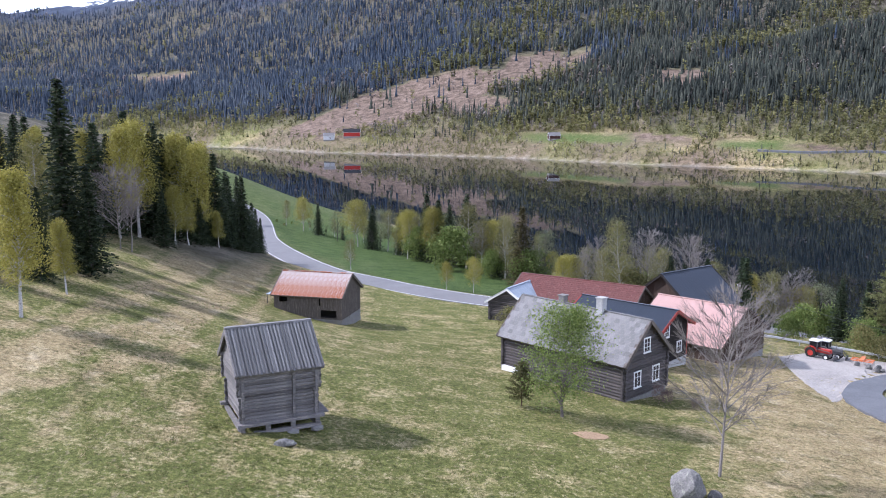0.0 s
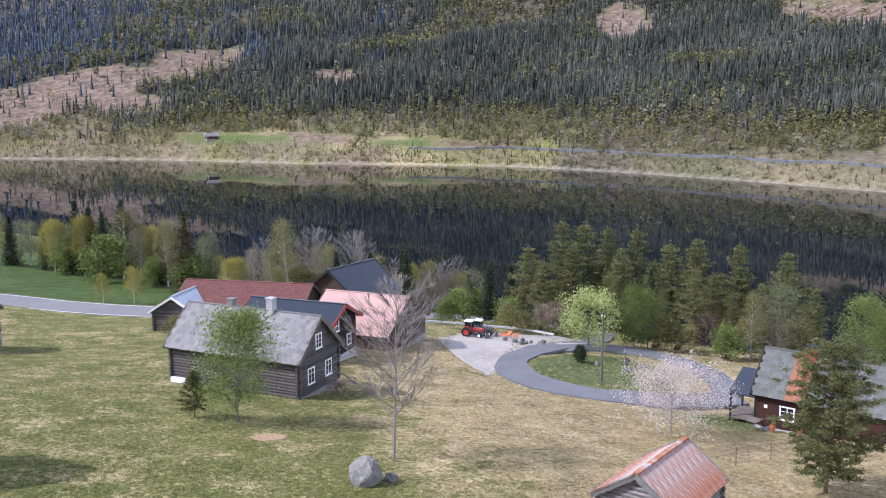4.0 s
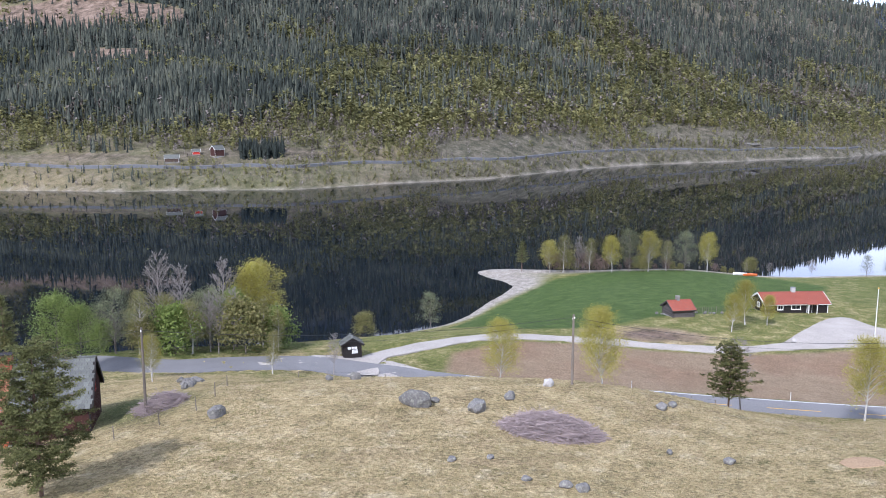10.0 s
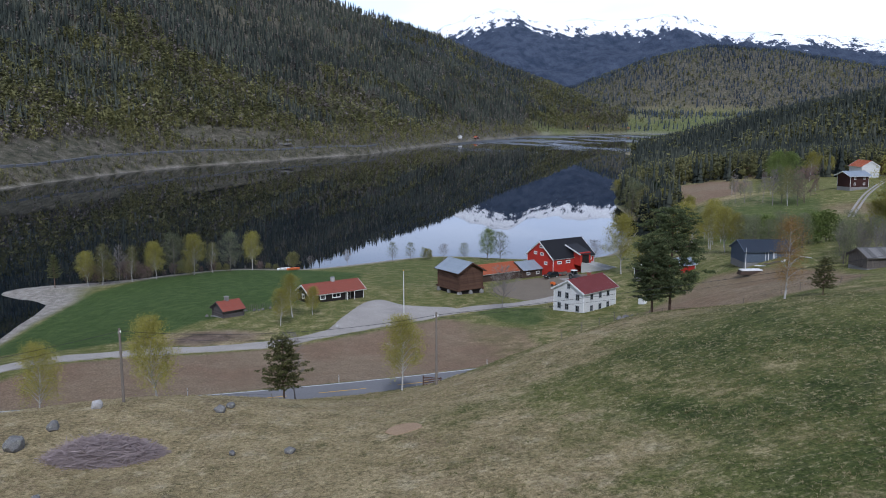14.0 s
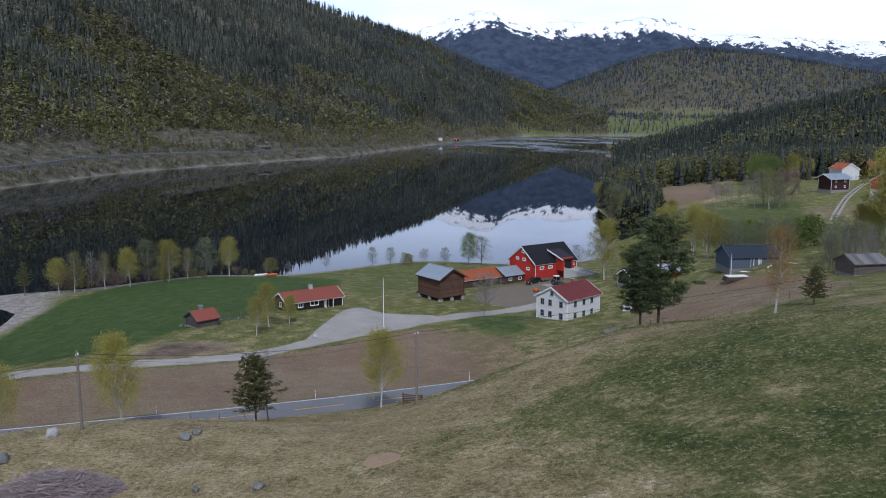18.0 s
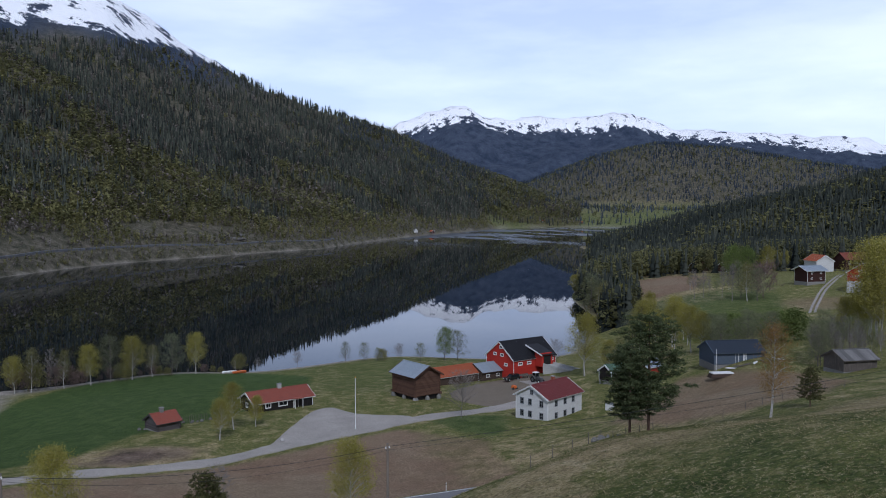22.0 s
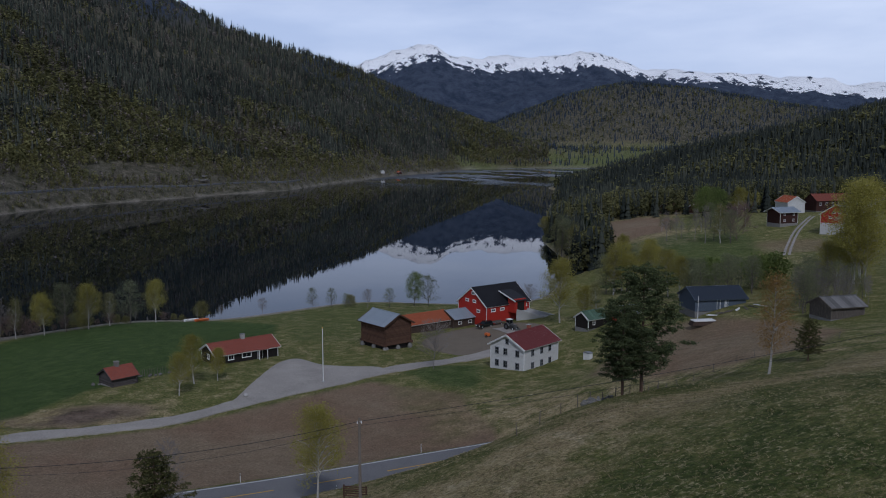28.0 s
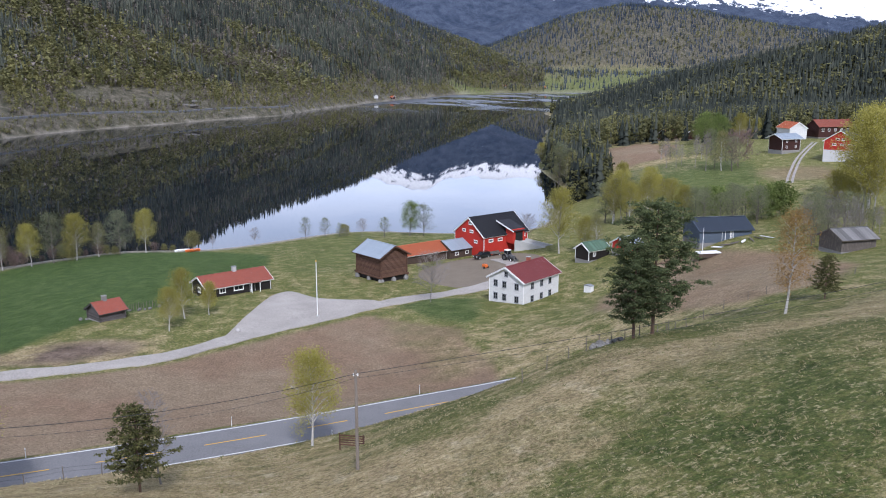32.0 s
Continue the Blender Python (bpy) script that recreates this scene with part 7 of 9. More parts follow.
NORTH_SHORE = [
    ("olive", -47.0, 255.7, 7.6), ("birch", -40.5, 246.7, 9.6), ("spruce", -35.5, 242.4, 9.3), ("greygreen", -29.1, 233.2, 8.3), ("birch", -22.7, 226.9, 12.0), ("spruce", -18.6, 224.2, 12.1),
    ("olive", -12.0, 214.7, 6.4), ("birch", -8.6, 204.8, 11.5), ("barebirch", -6.6, 204.9, 10.4), ("spruce", -3.8, 200.0, 16.6), ("spruce", -1.1, 198.0, 15.2), ("spruce", 1.5, 195.0, 14.3),
    ("spruce", 5.3, 189.9, 17.1), ("bush", 1.9, 180.0, 8.8), ("barebirch", 7.1, 184.9, 10.4), ("bush", 9.8, 171.7, 5.4), ("oldspruce", 15.3, 164.3, 15.8), ("greygreen", 19.7, 163.8, 11.0),
    ("olive", 12.6, 171.5, 12.6), ("birch", 21.2, 148.5, 7.4), ("bare", 29.3, 162.4, 11.5), ("barebirch", 25.9, 157.9, 9.0), ("olive", 30.8, 146.8, 15.3), ("bare", 37.3, 155.6, 14.3),
    ("bare", 43.6, 148.7, 14.8), ("spruce", 50.1, 141.4, 13.0), ("greygreen", 43.4, 133.1, 6.7), ("barebirch", 56.8, 138.8, 11.6), ("barebirch", 59.1, 137.9, 12.7), ("bush", -49.6, 254.6, -4.7),
    ("olivebush", -47.0, 252.0, -5.4), ("bush", -46.6, 262.6, -3.3), ("olive", -40.6, 247.1, 1.5), ("olive", -39.8, 254.5, 2.9), ("greygreen", -37.1, 250.8, 3.8), ("spruce", -35.0, 254.7, 2.1),
    ("olive", -31.4, 246.5, 5.3), ("olivebush", -29.2, 244.5, -2.2), ("spruce", -28.3, 240.4, 4.4), ("barebirch", -24.7, 236.6, 6.7), ("olive", -22.7, 243.0, 8.3), ("greygreen", -20.7, 239.6, 5.8),
    ("barebirch", -18.6, 223.3, 5.4), ("greygreen", -16.9, 231.3, 10.3), ("olive", -14.7, 225.2, 10.7), ("spruce", -11.0, 215.3, 9.0), ("birch", -10.8, 223.4, 10.2), ("spruce", -7.8, 212.9, 11.7),
    ("bush", -5.5, 201.3, 7.6), ("spruce", -4.0, 212.3, 12.0), ("birch", -1.9, 197.3, 12.9), ("bush", -0.8, 195.5, 5.8), ("greygreen", 1.5, 205.3, 11.7), ("olivebush", 2.6, 191.1, 8.0),
    ("olive", 5.0, 187.9, 14.2), ("spruce", 6.9, 198.8, 14.7), ("olive", 8.3, 185.0, 11.4), ("olivebush", 9.1, 194.2, 9.1), ("birch", 11.5, 190.5, 10.9), ("spruce", 11.7, 173.6, 10.6),
    ("olive", 13.6, 178.8, 12.6), ("olivebush", 14.7, 180.6, 5.7), ("barebirch", 15.6, 164.1, 11.0), ("bush", 16.7, 163.7, 6.9), ("olive", 19.3, 172.2, 9.9), ("bush", 20.6, 170.0, 2.8),
    ("birch", 21.6, 170.8, 6.5), ("olive", 21.6, 156.6, 6.4), ("birch", 22.8, 153.7, 7.5), ("spruce", 25.2, 163.4, 5.7), ("barebirch", 25.9, 161.3, 5.8), ("olive", 28.5, 166.5, 9.2),
    ("barebirch", 29.2, 158.9, 9.2), ("olive", 28.3, 149.5, 9.8), ("olivebush", 31.9, 164.4, 5.0), ("olivebush", 33.7, 162.7, 5.9), ("olive", 34.9, 160.5, 9.6), ("olivebush", 32.7, 147.5, 6.7),
    ("olivebush", 34.2, 147.0, 5.8), ("olive", 39.4, 163.4, 11.9), ("bush", 39.2, 158.2, 6.6), ("olive", 38.2, 147.1, 11.7), ("spruce", 39.4, 146.2, 10.8), ("olivebush", 43.8, 160.4, 8.1),
    ("spruce", 42.6, 148.8, 10.5), ("spruce", 46.6, 159.7, 11.4), ("barebirch", 44.9, 149.0, 11.3), ("spruce", 45.5, 145.4, 11.8), ("olive", 50.4, 156.8, 12.9), ("barebirch", 49.8, 152.5, 9.5),
    ("barebirch", 48.7, 142.9, 10.8), ("olivebush", 48.0, 140.0, 6.8), ("greygreen", 54.4, 153.6, 10.1), ("olivebush", 54.8, 151.1, 5.8), ("birch", 53.4, 144.7, 10.5), ("barebirch", 56.1, 148.3, 10.7),
    ("olive", 55.5, 141.3, 11.5), ("barebirch", 58.0, 144.3, 12.0), ("barebirch", 59.8, 146.5, 10.7), ("spruce", 61.8, 147.0, 10.8), ("birch", 60.2, 140.3, 10.0), ("olive", 59.1, 135.8, 9.2),
    ("spruce", 62.8, 141.1, 10.9), ("greygreen", 65.4, 144.7, 12.6), ("bush", 64.2, 138.6, 7.4), ("spruce", 69.3, 147.0, 13.4),
]
ROADSIDE_NORTH = [
    ("olive", -18.4, 169.0, 6.1), ("birch", 0.6, 148.0, 4.8), ("birch", 5.3, 145.9, 6.0), ("bush", 9.1, 134.7, 5.7), ("olivebush", 8.1, 99.7, 3.1),
]
PINE_BELT = [
    ("pine", 64.5, 110.5, 16.7), ("pine", 68.4, 110.5, 16.9), ("pine", 70.2, 107.0, 16.6), ("pine", 74.8, 106.3, 17.3), ("pine", 59.2, 111.3, 12.0), ("pine", 78.7, 103.5, 15.5),
    ("pine", 80.5, 99.6, 16.0), ("pine", 64.9, 117.3, 14.9), ("pine", 62.8, 104.6, 12.8), ("pine", 68.5, 100.9, 12.4), ("pine", 72.2, 98.4, 11.6), ("pine", 83.7, 94.2, 15.6),
    ("pine", 86.8, 88.5, 14.8), ("birch", 90.3, 87.9, 12.8), ("spruce", 47.4, 131.7, 11.5), ("spruce", 53.9, 120.5, 8.6), ("spruce", 55.7, 117.4, 9.5), ("oldspruce", 59.6, 120.0, 12.1),
    ("barebirch", 51.7, 124.7, 8.9), ("barebirch", 55.2, 126.5, 8.9), ("pine", 70.4, 87.1, 10.6), ("spruce", 57.8, 114.2, 9.4), ("pine", 78.6, 93.3, 10.4), ("bush", 53.5, 105.5, 4.0),
    ("pine", 58.9, 112.6, 6.1), ("bush", 56.5, 101.5, 3.6), ("pine", 57.8, 104.3, 10.1), ("bush", 60.0, 99.5, 3.4), ("pine", 62.8, 108.7, 7.5), ("pine", 64.2, 108.4, 8.4),
    ("spruce", 61.9, 102.0, 7.5), ("pine", 67.7, 107.2, 7.1), ("pine", 69.7, 107.4, 11.2), ("pine", 67.0, 99.8, 10.7), ("spruce", 70.2, 103.7, 10.9), ("bush", 60.5, 86.2, 4.1),
    ("barebush", 64.9, 90.8, 3.0), ("spruce", 70.2, 96.2, 10.2), ("pine", 70.8, 94.1, 7.6), ("spruce", 74.7, 97.4, 8.0), ("olivebush", 66.2, 82.9, 3.4), ("spruce", 78.9, 96.1, 8.3),
    ("barebush", 70.8, 85.1, 4.3), ("pine", 82.3, 96.5, 11.3), ("pine", 77.6, 88.3, 7.7), ("pine", 84.6, 94.8, 10.8), ("olivebush", 73.0, 79.2, 4.7), ("pine", 84.6, 90.6, 9.9),
    ("pine", 87.0, 91.3, 8.6), ("barebush", 74.5, 75.8, 4.2), ("olivebush", 75.9, 75.0, 4.8), ("pine", 83.8, 80.4, 9.4), ("pine", 88.7, 83.4, 9.1), ("olivebush", 92.0, 85.3, 3.7),
    ("greygreen", 89.6, 80.6, 6.4), ("barebirch", 96.3, 85.0, 6.4), ("greygreen", 89.5, 77.1, 6.9), ("barebirch", 93.9, 78.6, 5.2), ("olivebush", 94.0, 77.2, 4.5), ("greygreen", 101.4, 80.4, 7.2),
    ("bush", 96.2, 75.8, 4.2), ("barebirch", 97.1, 74.6, 5.7), ("greygreen", 99.3, 73.4, 5.5), ("olivebush", 95.7, 69.2, 4.5), ("bush", 98.2, 69.3, 4.0), ("olive", 101.1, 69.4, 6.0),
    ("olive", 100.6, 68.7, 7.7), ("barebirch", 102.8, 68.5, 8.1), ("olive", 99.2, 64.0, 7.4), ("olivebush", 108.6, 68.2, 4.8), ("barebirch", 101.9, 62.8, 8.4), ("barebirch", 101.6, 61.4, 8.0),
    ("barebirch", 106.1, 61.7, 9.0), ("olive", 111.1, 64.2, 8.9), ("olivebush", 103.0, 58.0, 7.5), ("olivebush", 114.4, 61.8, 5.4), ("olive", 110.0, 59.1, 7.7), ("bush", 111.7, 57.7, 5.7),
]
LOOP_EDGE = [
    ("cream", 54.8, 87.2, 7.1), ("green", 59.9, 85.0, 7.8), ("green", 62.4, 85.7, 7.3), ("barebush", 56.4, 97.0, 4.2), ("barebush", 55.0, 99.0, 3.8), ("bush", 45.0, 109.1, 3.3),
    ("olivebush", 51.3, 101.8, 3.6), ("olivebush", 64.1, 84.4, 4.2), ("greygreen", 72.4, 74.7, 9.5), ("olive", 71.7, 78.1, 8.2), ("bush", 68.3, 78.4, 3.9), ("juniper", 48.3, 78.3, 1.8),
    ("bush", 47.5, 110.2, 4.6), ("olivebush", 52.3, 99.0, 2.8),
]
EAST_BELT = [
    ("bare", 90.0, 79.4, 13.0), ("bare", 92.8, 79.2, 12.0), ("green", 81.7, 70.6, 8.8), ("greygreen", 95.2, 73.1, 9.0), ("green", 81.8, 67.4, 7.7), ("barebirch", 104.9, 73.4, 13.9),
    ("barebirch", 106.9, 70.4, 12.1), ("barebirch", 111.8, 66.4, 13.0), ("olive", 95.4, 69.4, 8.7), ("olive", 100.4, 69.3, 7.9), ("greygreen", 104.6, 66.6, 8.1), ("greygreen", 105.8, 64.8, 8.7),
    ("birch", 115.9, 63.1, 13.0), ("birch", 113.5, 63.4, 11.1), ("green", 109.2, 62.9, 8.6), ("olive", 108.5, 55.8, 6.3), ("birch", 79.9, 56.8, 4.8), ("olive", 92.1, 48.3, 5.5),
    ("green", 108.3, 64.4, 7.2), ("bush", 98.0, 65.8, 6.5), ("olive", 75.0, 53.3, 5.3), ("greygreen", 183.7, 55.9, 8.5), ("olivebush", 139.6, 54.9, 4.4),
]
HOME_SLOPE = [
    ("sallow", 8.3, 56.9, 7.7), ("fatspruce", 5.6, 58.7, 3.5), ("bare", 15.8, 46.4, 10.6), ("fatpine", 38.4, 35.1, 9.0), ("blossom", 38.0, 49.0, 5.0), ("barebush", 17.4, 63.7, 1.2),
    ("barebush", 19.3, 63.1, 0.8), ("barebush", 16.7, 63.8, 1.4),
]
ROADSIDE_SOUTH = [
    ("birch", 93.9, 20.2, 8.2), ("birch", 94.6, 8.5, 10.0), ("fatspruce", 81.9, -4.4, 6.6), ("birch", 95.2, -18.7, 8.9), ("barebirch", 95.3, 41.6, 5.7), ("barebirch", 85.9, -5.8, 7.3),
]
FARM_TREES = [
    ("birch", 165.9, -8.7, 7.2), ("birch", 173.8, -11.6, 8.6), ("birch", 175.6, -15.8, 6.0), ("bare", 171.7, -55.8, 9.2), ("birch", 197.1, -95.6, 14.8), ("birch", 190.5, -98.5, 8.0),
    ("olive", 184.5, -98.0, 9.0), ("tallpine", 89.8, -49.9, 12.6), ("tallpine", 87.2, -46.2, 8.8), ("russet", 90.8, -66.0, 10.8), ("fatspruce", 94.5, -74.5, 5.0), ("birch", 155.5, -142.8, 20.1),
    ("birch", 154.9, -140.7, 15.9),
]
POINT_BIRCHES = [
    ("pine", 260.4, 49.3, 9.8), ("birch", 258.9, 40.2, 9.8), ("olive", 259.5, 36.4, 11.7), ("barebirch", 261.1, 32.0, 11.3), ("olive", 261.5, 28.4, 10.5), ("birch", 263.1, 21.9, 11.0),
    ("greygreen", 265.5, 16.9, 13.2), ("birch", 266.8, 11.3, 12.2), ("olive", 269.9, 5.9, 9.4), ("greygreen", 271.0, 0.7, 11.9), ("birch", 271.9, -6.2, 11.8), ("olive", 273.4, -17.6, 4.8),
    ("barebirch", 261.7, 34.9, 8.4), ("barebirch", 264.3, 30.4, 7.8), ("barebush", 260.2, 39.9, 5.6), ("barebush", 261.4, 36.9, 5.2), ("olivebush", 261.3, 35.6, 6.9), ("barebirch", 260.3, 32.5, 3.9),
    ("barebush", 261.9, 30.7, 5.7), ("barebush", 263.3, 28.0, 5.5), ("barebush", 263.3, 26.0, 3.0), ("barebush", 263.8, 24.2, 3.9), ("barebirch", 264.9, 23.1, 5.4), ("barebush", 268.5, 20.0, 1.9),
    ("barebush", 269.6, 17.6, 3.6), ("olivebush", 269.0, 14.8, 4.6), ("olivebush", 267.0, 12.5, 4.2), ("barebirch", 269.6, 11.7, 4.3), ("barebush", 271.3, 9.3, 2.0), ("barebush", 270.1, 5.8, 3.3),
    ("olivebush", 272.2, 4.3, 2.8), ("olivebush", 269.9, 1.7, 2.4), ("barebirch", 273.6, -0.8, 3.3), ("barebirch", 270.7, -3.9, 1.9), ("barebirch", 272.1, -5.7, 1.0), ("barebush", 270.7, -8.4, 2.7),
    ("olivebush", 274.9, -11.2, 2.0), ("olivebush", 273.0, -13.3, 1.8), ("barebirch", 271.9, -14.9, 0.0),
]
SHORE_TREES = [
    ("greygreen", 277.7, -51.9, 6.5), ("greygreen", 276.6, -57.7, 5.9), ("bare", 277.0, -36.7, 5.2), ("greygreen", 272.8, -61.2, 4.2), ("bare", 268.3, -67.0, 5.4), ("greygreen", 264.7, -72.9, 5.9),
    ("green", 266.4, -81.3, 10.2), ("greygreen", 265.1, -85.3, 9.5), ("bare", 278.2, -24.6, 3.9), ("olivebush", 278.5, -19.2, 5.1), ("olivebush", 273.4, -63.0, 3.5), ("bare", 227.3, -101.9, 7.3),
]
BAY_TREES = [
    ("birch", 192.7, -122.1, 11.1), ("birch", 280.3, -161.6, 13.4), ("greygreen", 172.8, -123.8, 9.0), ("greygreen", 180.3, -122.3, 8.5), ("birch", 187.1, -121.3, 9.7), ("greygreen", 165.8, -124.5, 7.9),
    ("greygreen", 143.9, -119.0, 8.9), ("barebirch", 140.7, -115.1, 6.8), ("barebirch", 138.9, -117.0, 7.2), ("greygreen", 140.7, -122.3, 7.6), ("barebirch", 135.9, -120.0, 7.4), ("birch", 206.3, -191.1, 19.0),
    ("birch", 189.8, -179.2, 22.1), ("olive", 405.1, -204.8, 15.8), ("birch", 445.9, -212.7, 10.6), ("spruce", 443.9, -216.7, 10.0), ("birch", 264.4, -149.1, 11.2), ("olive", 216.0, -132.2, 9.2),
    ("greygreen", 250.3, -138.5, 12.3), ("olive", 242.2, -136.3, 13.9), ("olive", 247.2, -139.8, 15.4), ("birch", 242.0, -139.1, 14.8), ("greygreen", 241.7, -140.6, 13.8), ("birch", 234.3, -136.9, 11.4),
    ("greygreen", 277.3, -166.0, 5.3), ("birch", 262.0, -157.9, 6.8), ("birch", 233.6, -142.5, 12.6), ("birch", 246.1, -151.4, 14.2), ("birch", 247.5, -155.1, 11.6), ("olive", 226.9, -143.3, 11.2),
    ("olive", 246.4, -158.5, 7.6), ("greygreen", 263.4, -170.2, 6.7), ("greygreen", 193.2, -128.3, 7.8), ("greygreen", 179.4, -119.1, 9.3), ("greygreen", 174.6, -117.9, 8.3), ("greygreen", 187.3, -128.3, 7.9),
    ("bush", 183.5, -126.9, 7.7), ("greygreen", 172.4, -120.3, 7.5), ("greygreen", 175.0, -124.1, 7.4), ("greygreen", 180.8, -130.7, 7.7), ("greygreen", 188.3, -138.8, 7.0), ("greygreen", 182.0, -134.5, 6.7),
    ("birch", 183.9, -137.8, 4.6), ("greygreen", 170.1, -127.8, 7.7), ("bush", 173.1, -131.7, 7.1), ("greygreen", 176.0, -137.0, 5.4), ("bush", 173.2, -136.3, 6.9), ("barebirch", 145.6, -118.0, 6.9),
    ("barebirch", 142.4, -116.0, 6.9), ("greygreen", 138.2, -113.1, 8.6), ("greygreen", 138.4, -113.8, 6.6), ("greygreen", 148.4, -124.4, 5.9), ("barebirch", 144.5, -121.6, 7.5), ("greygreen", 144.3, -122.3, 6.3),
    ("barebirch", 136.6, -115.9, 6.0), ("barebirch", 142.4, -122.2, 7.5), ("barebirch", 143.6, -125.0, 5.6), ("barebirch", 135.2, -117.4, 5.7), ("greygreen", 144.3, -127.8, 5.3), ("barebirch", 134.3, -119.0, 5.9),
    ("greygreen", 141.3, -126.5, 6.2), ("olive", 141.8, -128.4, 3.6), ("greygreen", 138.8, -126.9, 4.3), ("olive", 140.4, -129.2, 4.1), ("barebirch", 134.8, -124.2, 5.2), ("birch", 184.7, -159.0, 0.2),
    ("birch", 175.6, -152.9, 0.8), ("birch", 161.9, -140.0, 8.9), ("birch", 165.2, -144.8, 4.7), ("birch", 170.4, -151.2, 8.8), ("birch", 158.8, -140.5, 7.4), ("greygreen", 169.6, -152.2, 10.6),
    ("birch", 162.9, -147.6, 10.0), ("birch", 184.6, -170.3, 15.0), ("birch", 183.9, -170.8, 12.9), ("greygreen", 171.0, -159.2, 14.5), ("birch", 151.9, -140.6, 12.6), ("olive", 365.7, -180.1, 8.6),
    ("greygreen", 364.3, -180.9, 19.5), ("olive", 359.2, -182.0, 13.5), ("greygreen", 365.1, -186.4, 15.5), ("olive", 359.7, -185.4, 14.3), ("birch", 325.6, -169.4, 13.0), ("olive", 331.5, -174.2, 10.0),
    ("spruce", 344.9, -182.4, 17.5), ("spruce", 328.6, -175.5, 17.9), ("birch", 327.7, -175.8, 14.3), ("birch", 316.3, -172.4, 10.2), ("birch", 363.3, -200.4, 10.0), ("greygreen", 359.3, -199.6, 5.3),
    ("olive", 348.6, -223.2, 8.1), ("barebirch", 319.2, -206.0, 12.0), ("greygreen", 340.3, -222.1, 5.6), ("barebirch", 314.5, -207.4, 11.2), ("barebirch", 316.9, -211.5, 8.3), ("greygreen", 330.5, -224.5, 4.9),
    ("barebirch", 305.2, -209.6, 12.3), ("olive", 322.4, -225.0, 6.4), ("barebirch", 293.6, -205.9, 14.2), ("greygreen", 331.0, -235.8, 10.8), ("greygreen", 295.9, -211.4, 10.9), ("olive", 287.8, -208.6, 14.8),
    ("greygreen", 304.0, -222.7, 9.5), ("greygreen", 284.1, -210.4, 12.0), ("barebush", 286.3, -214.9, 12.9), ("olive", 313.8, -240.4, 7.9), ("green", 385.3, -268.8, 10.9), ("green", 373.4, -263.6, 15.5),
    ("green", 388.6, -280.5, 13.6), ("green", 362.3, -264.1, 13.3), ("spruce", 375.2, -276.3, 10.8), ("spruce", 373.6, -280.7, 12.5), ("birch", 359.6, -272.0, 13.8), ("birch", 388.3, -299.6, 10.2),
    ("birch", 383.8, -301.6, 9.7),
]
for stand, rows in (("west wood", WEST_WOOD), ("north shore", NORTH_SHORE), ("roadside north", ROADSIDE_NORTH), ("pine belt", PINE_BELT), ("loop edge", LOOP_EDGE), ("east belt", EAST_BELT), ("home slope", HOME_SLOPE), ("roadside south", ROADSIDE_SOUTH), ("farm trees", FARM_TREES), ("point birches", POINT_BIRCHES), ("shore trees", SHORE_TREES), ("bay trees", BAY_TREES)):
    for key, x, y, h in rows:
        if line_dist(np.array([x]), np.array([y]), PATHS["main"][0])[0][0] < 4.6:
            continue
        plant(key, x, y, max(h, 0.8), stand)

# the wood behind its edge
for k in range(64):
    bx, by = PLANT_RS.uniform(-120, -48), PLANT_RS.uniform(96, 240)
    if bx < -44 - 0.15 * (by - 96) or by > 170:
        plant("spruce" if PLANT_RS.uniform() < 0.6 else "tallbirch", bx, by, PLANT_RS.uniform(9, 16), "west wood")
for k in range(26):
    bx = PLANT_RS.uniform(-78, -36)
    plant("spruce" if PLANT_RS.uniform() < 0.7 else "tallbirch", bx, 68 + (-36 - bx) * 0.9 + PLANT_RS.uniform(-6, 6), PLANT_RS.uniform(6, 14), "west wood")
for samples in KINDS.values():
    for t in samples:
        for o in (*t.children_recursive, t):
            bpy.data.objects.remove(o)
# ---------------------------------------------------------------- poles, fences, vehicles, stones and other small things
STEEL = surface("galvanised_steel", (0.46, 0.47, 0.46), (0.36, 0.37, 0.37), 2.0, 20.0, 0.55, metal=0.15, bump=0.05, vary=0.05)
RUBBER = surface("black_rubber", (0.018, 0.018, 0.018), (0.03, 0.028, 0.026), 3.0, 30.0, 0.9, bump=0.2, vary=0.0)
RED_METAL = surface("red_machine_paint", (0.45, 0.035, 0.02), (0.34, 0.03, 0.02), 2.0, 20.0, 0.45, bump=0.05, vary=0.0, spec=0.5)
ORANGE_METAL = surface("orange_machine_paint", (0.65, 0.16, 0.03), (0.5, 0.12, 0.03), 2.0, 20.0, 0.5, bump=0.05, vary=0.0, spec=0.5)
GREY_METAL = surface("grey_machine_paint", (0.12, 0.12, 0.12), (0.07, 0.07, 0.07), 2.0, 20.0, 0.5, bump=0.05, vary=0.0, spec=0.5)
CAR_BLACK = surface("black_car_paint", (0.012, 0.015, 0.014), (0.016, 0.02, 0.018), 1.0, 20.0, 0.18, bump=0.0, vary=0.0, spec=0.6)
WIRE = surface("dark_wire", (0.03, 0.03, 0.03), (0.02, 0.02, 0.02), 2.0, 20.0, 0.6, bump=0.0, vary=0.0)
BOULDER = surface("lichened_boulder", (0.17, 0.163, 0.155), (0.085, 0.082, 0.078), 1.6, 9.0, 0.92, bump=0.8, vary=0.2, worn=(0.24, 0.24, 0.2))
PALE_STONE = surface("pale_quartz_stone", (0.42, 0.405, 0.385), (0.28, 0.27, 0.26), 2.0, 12.0, 0.85, bump=0.4, vary=0.05)
BRUSH = surface("cut_branch", (0.34, 0.28, 0.27), (0.2, 0.16, 0.155), 2.0, 20.0, 0.95, bump=0.2, vary=0.1)


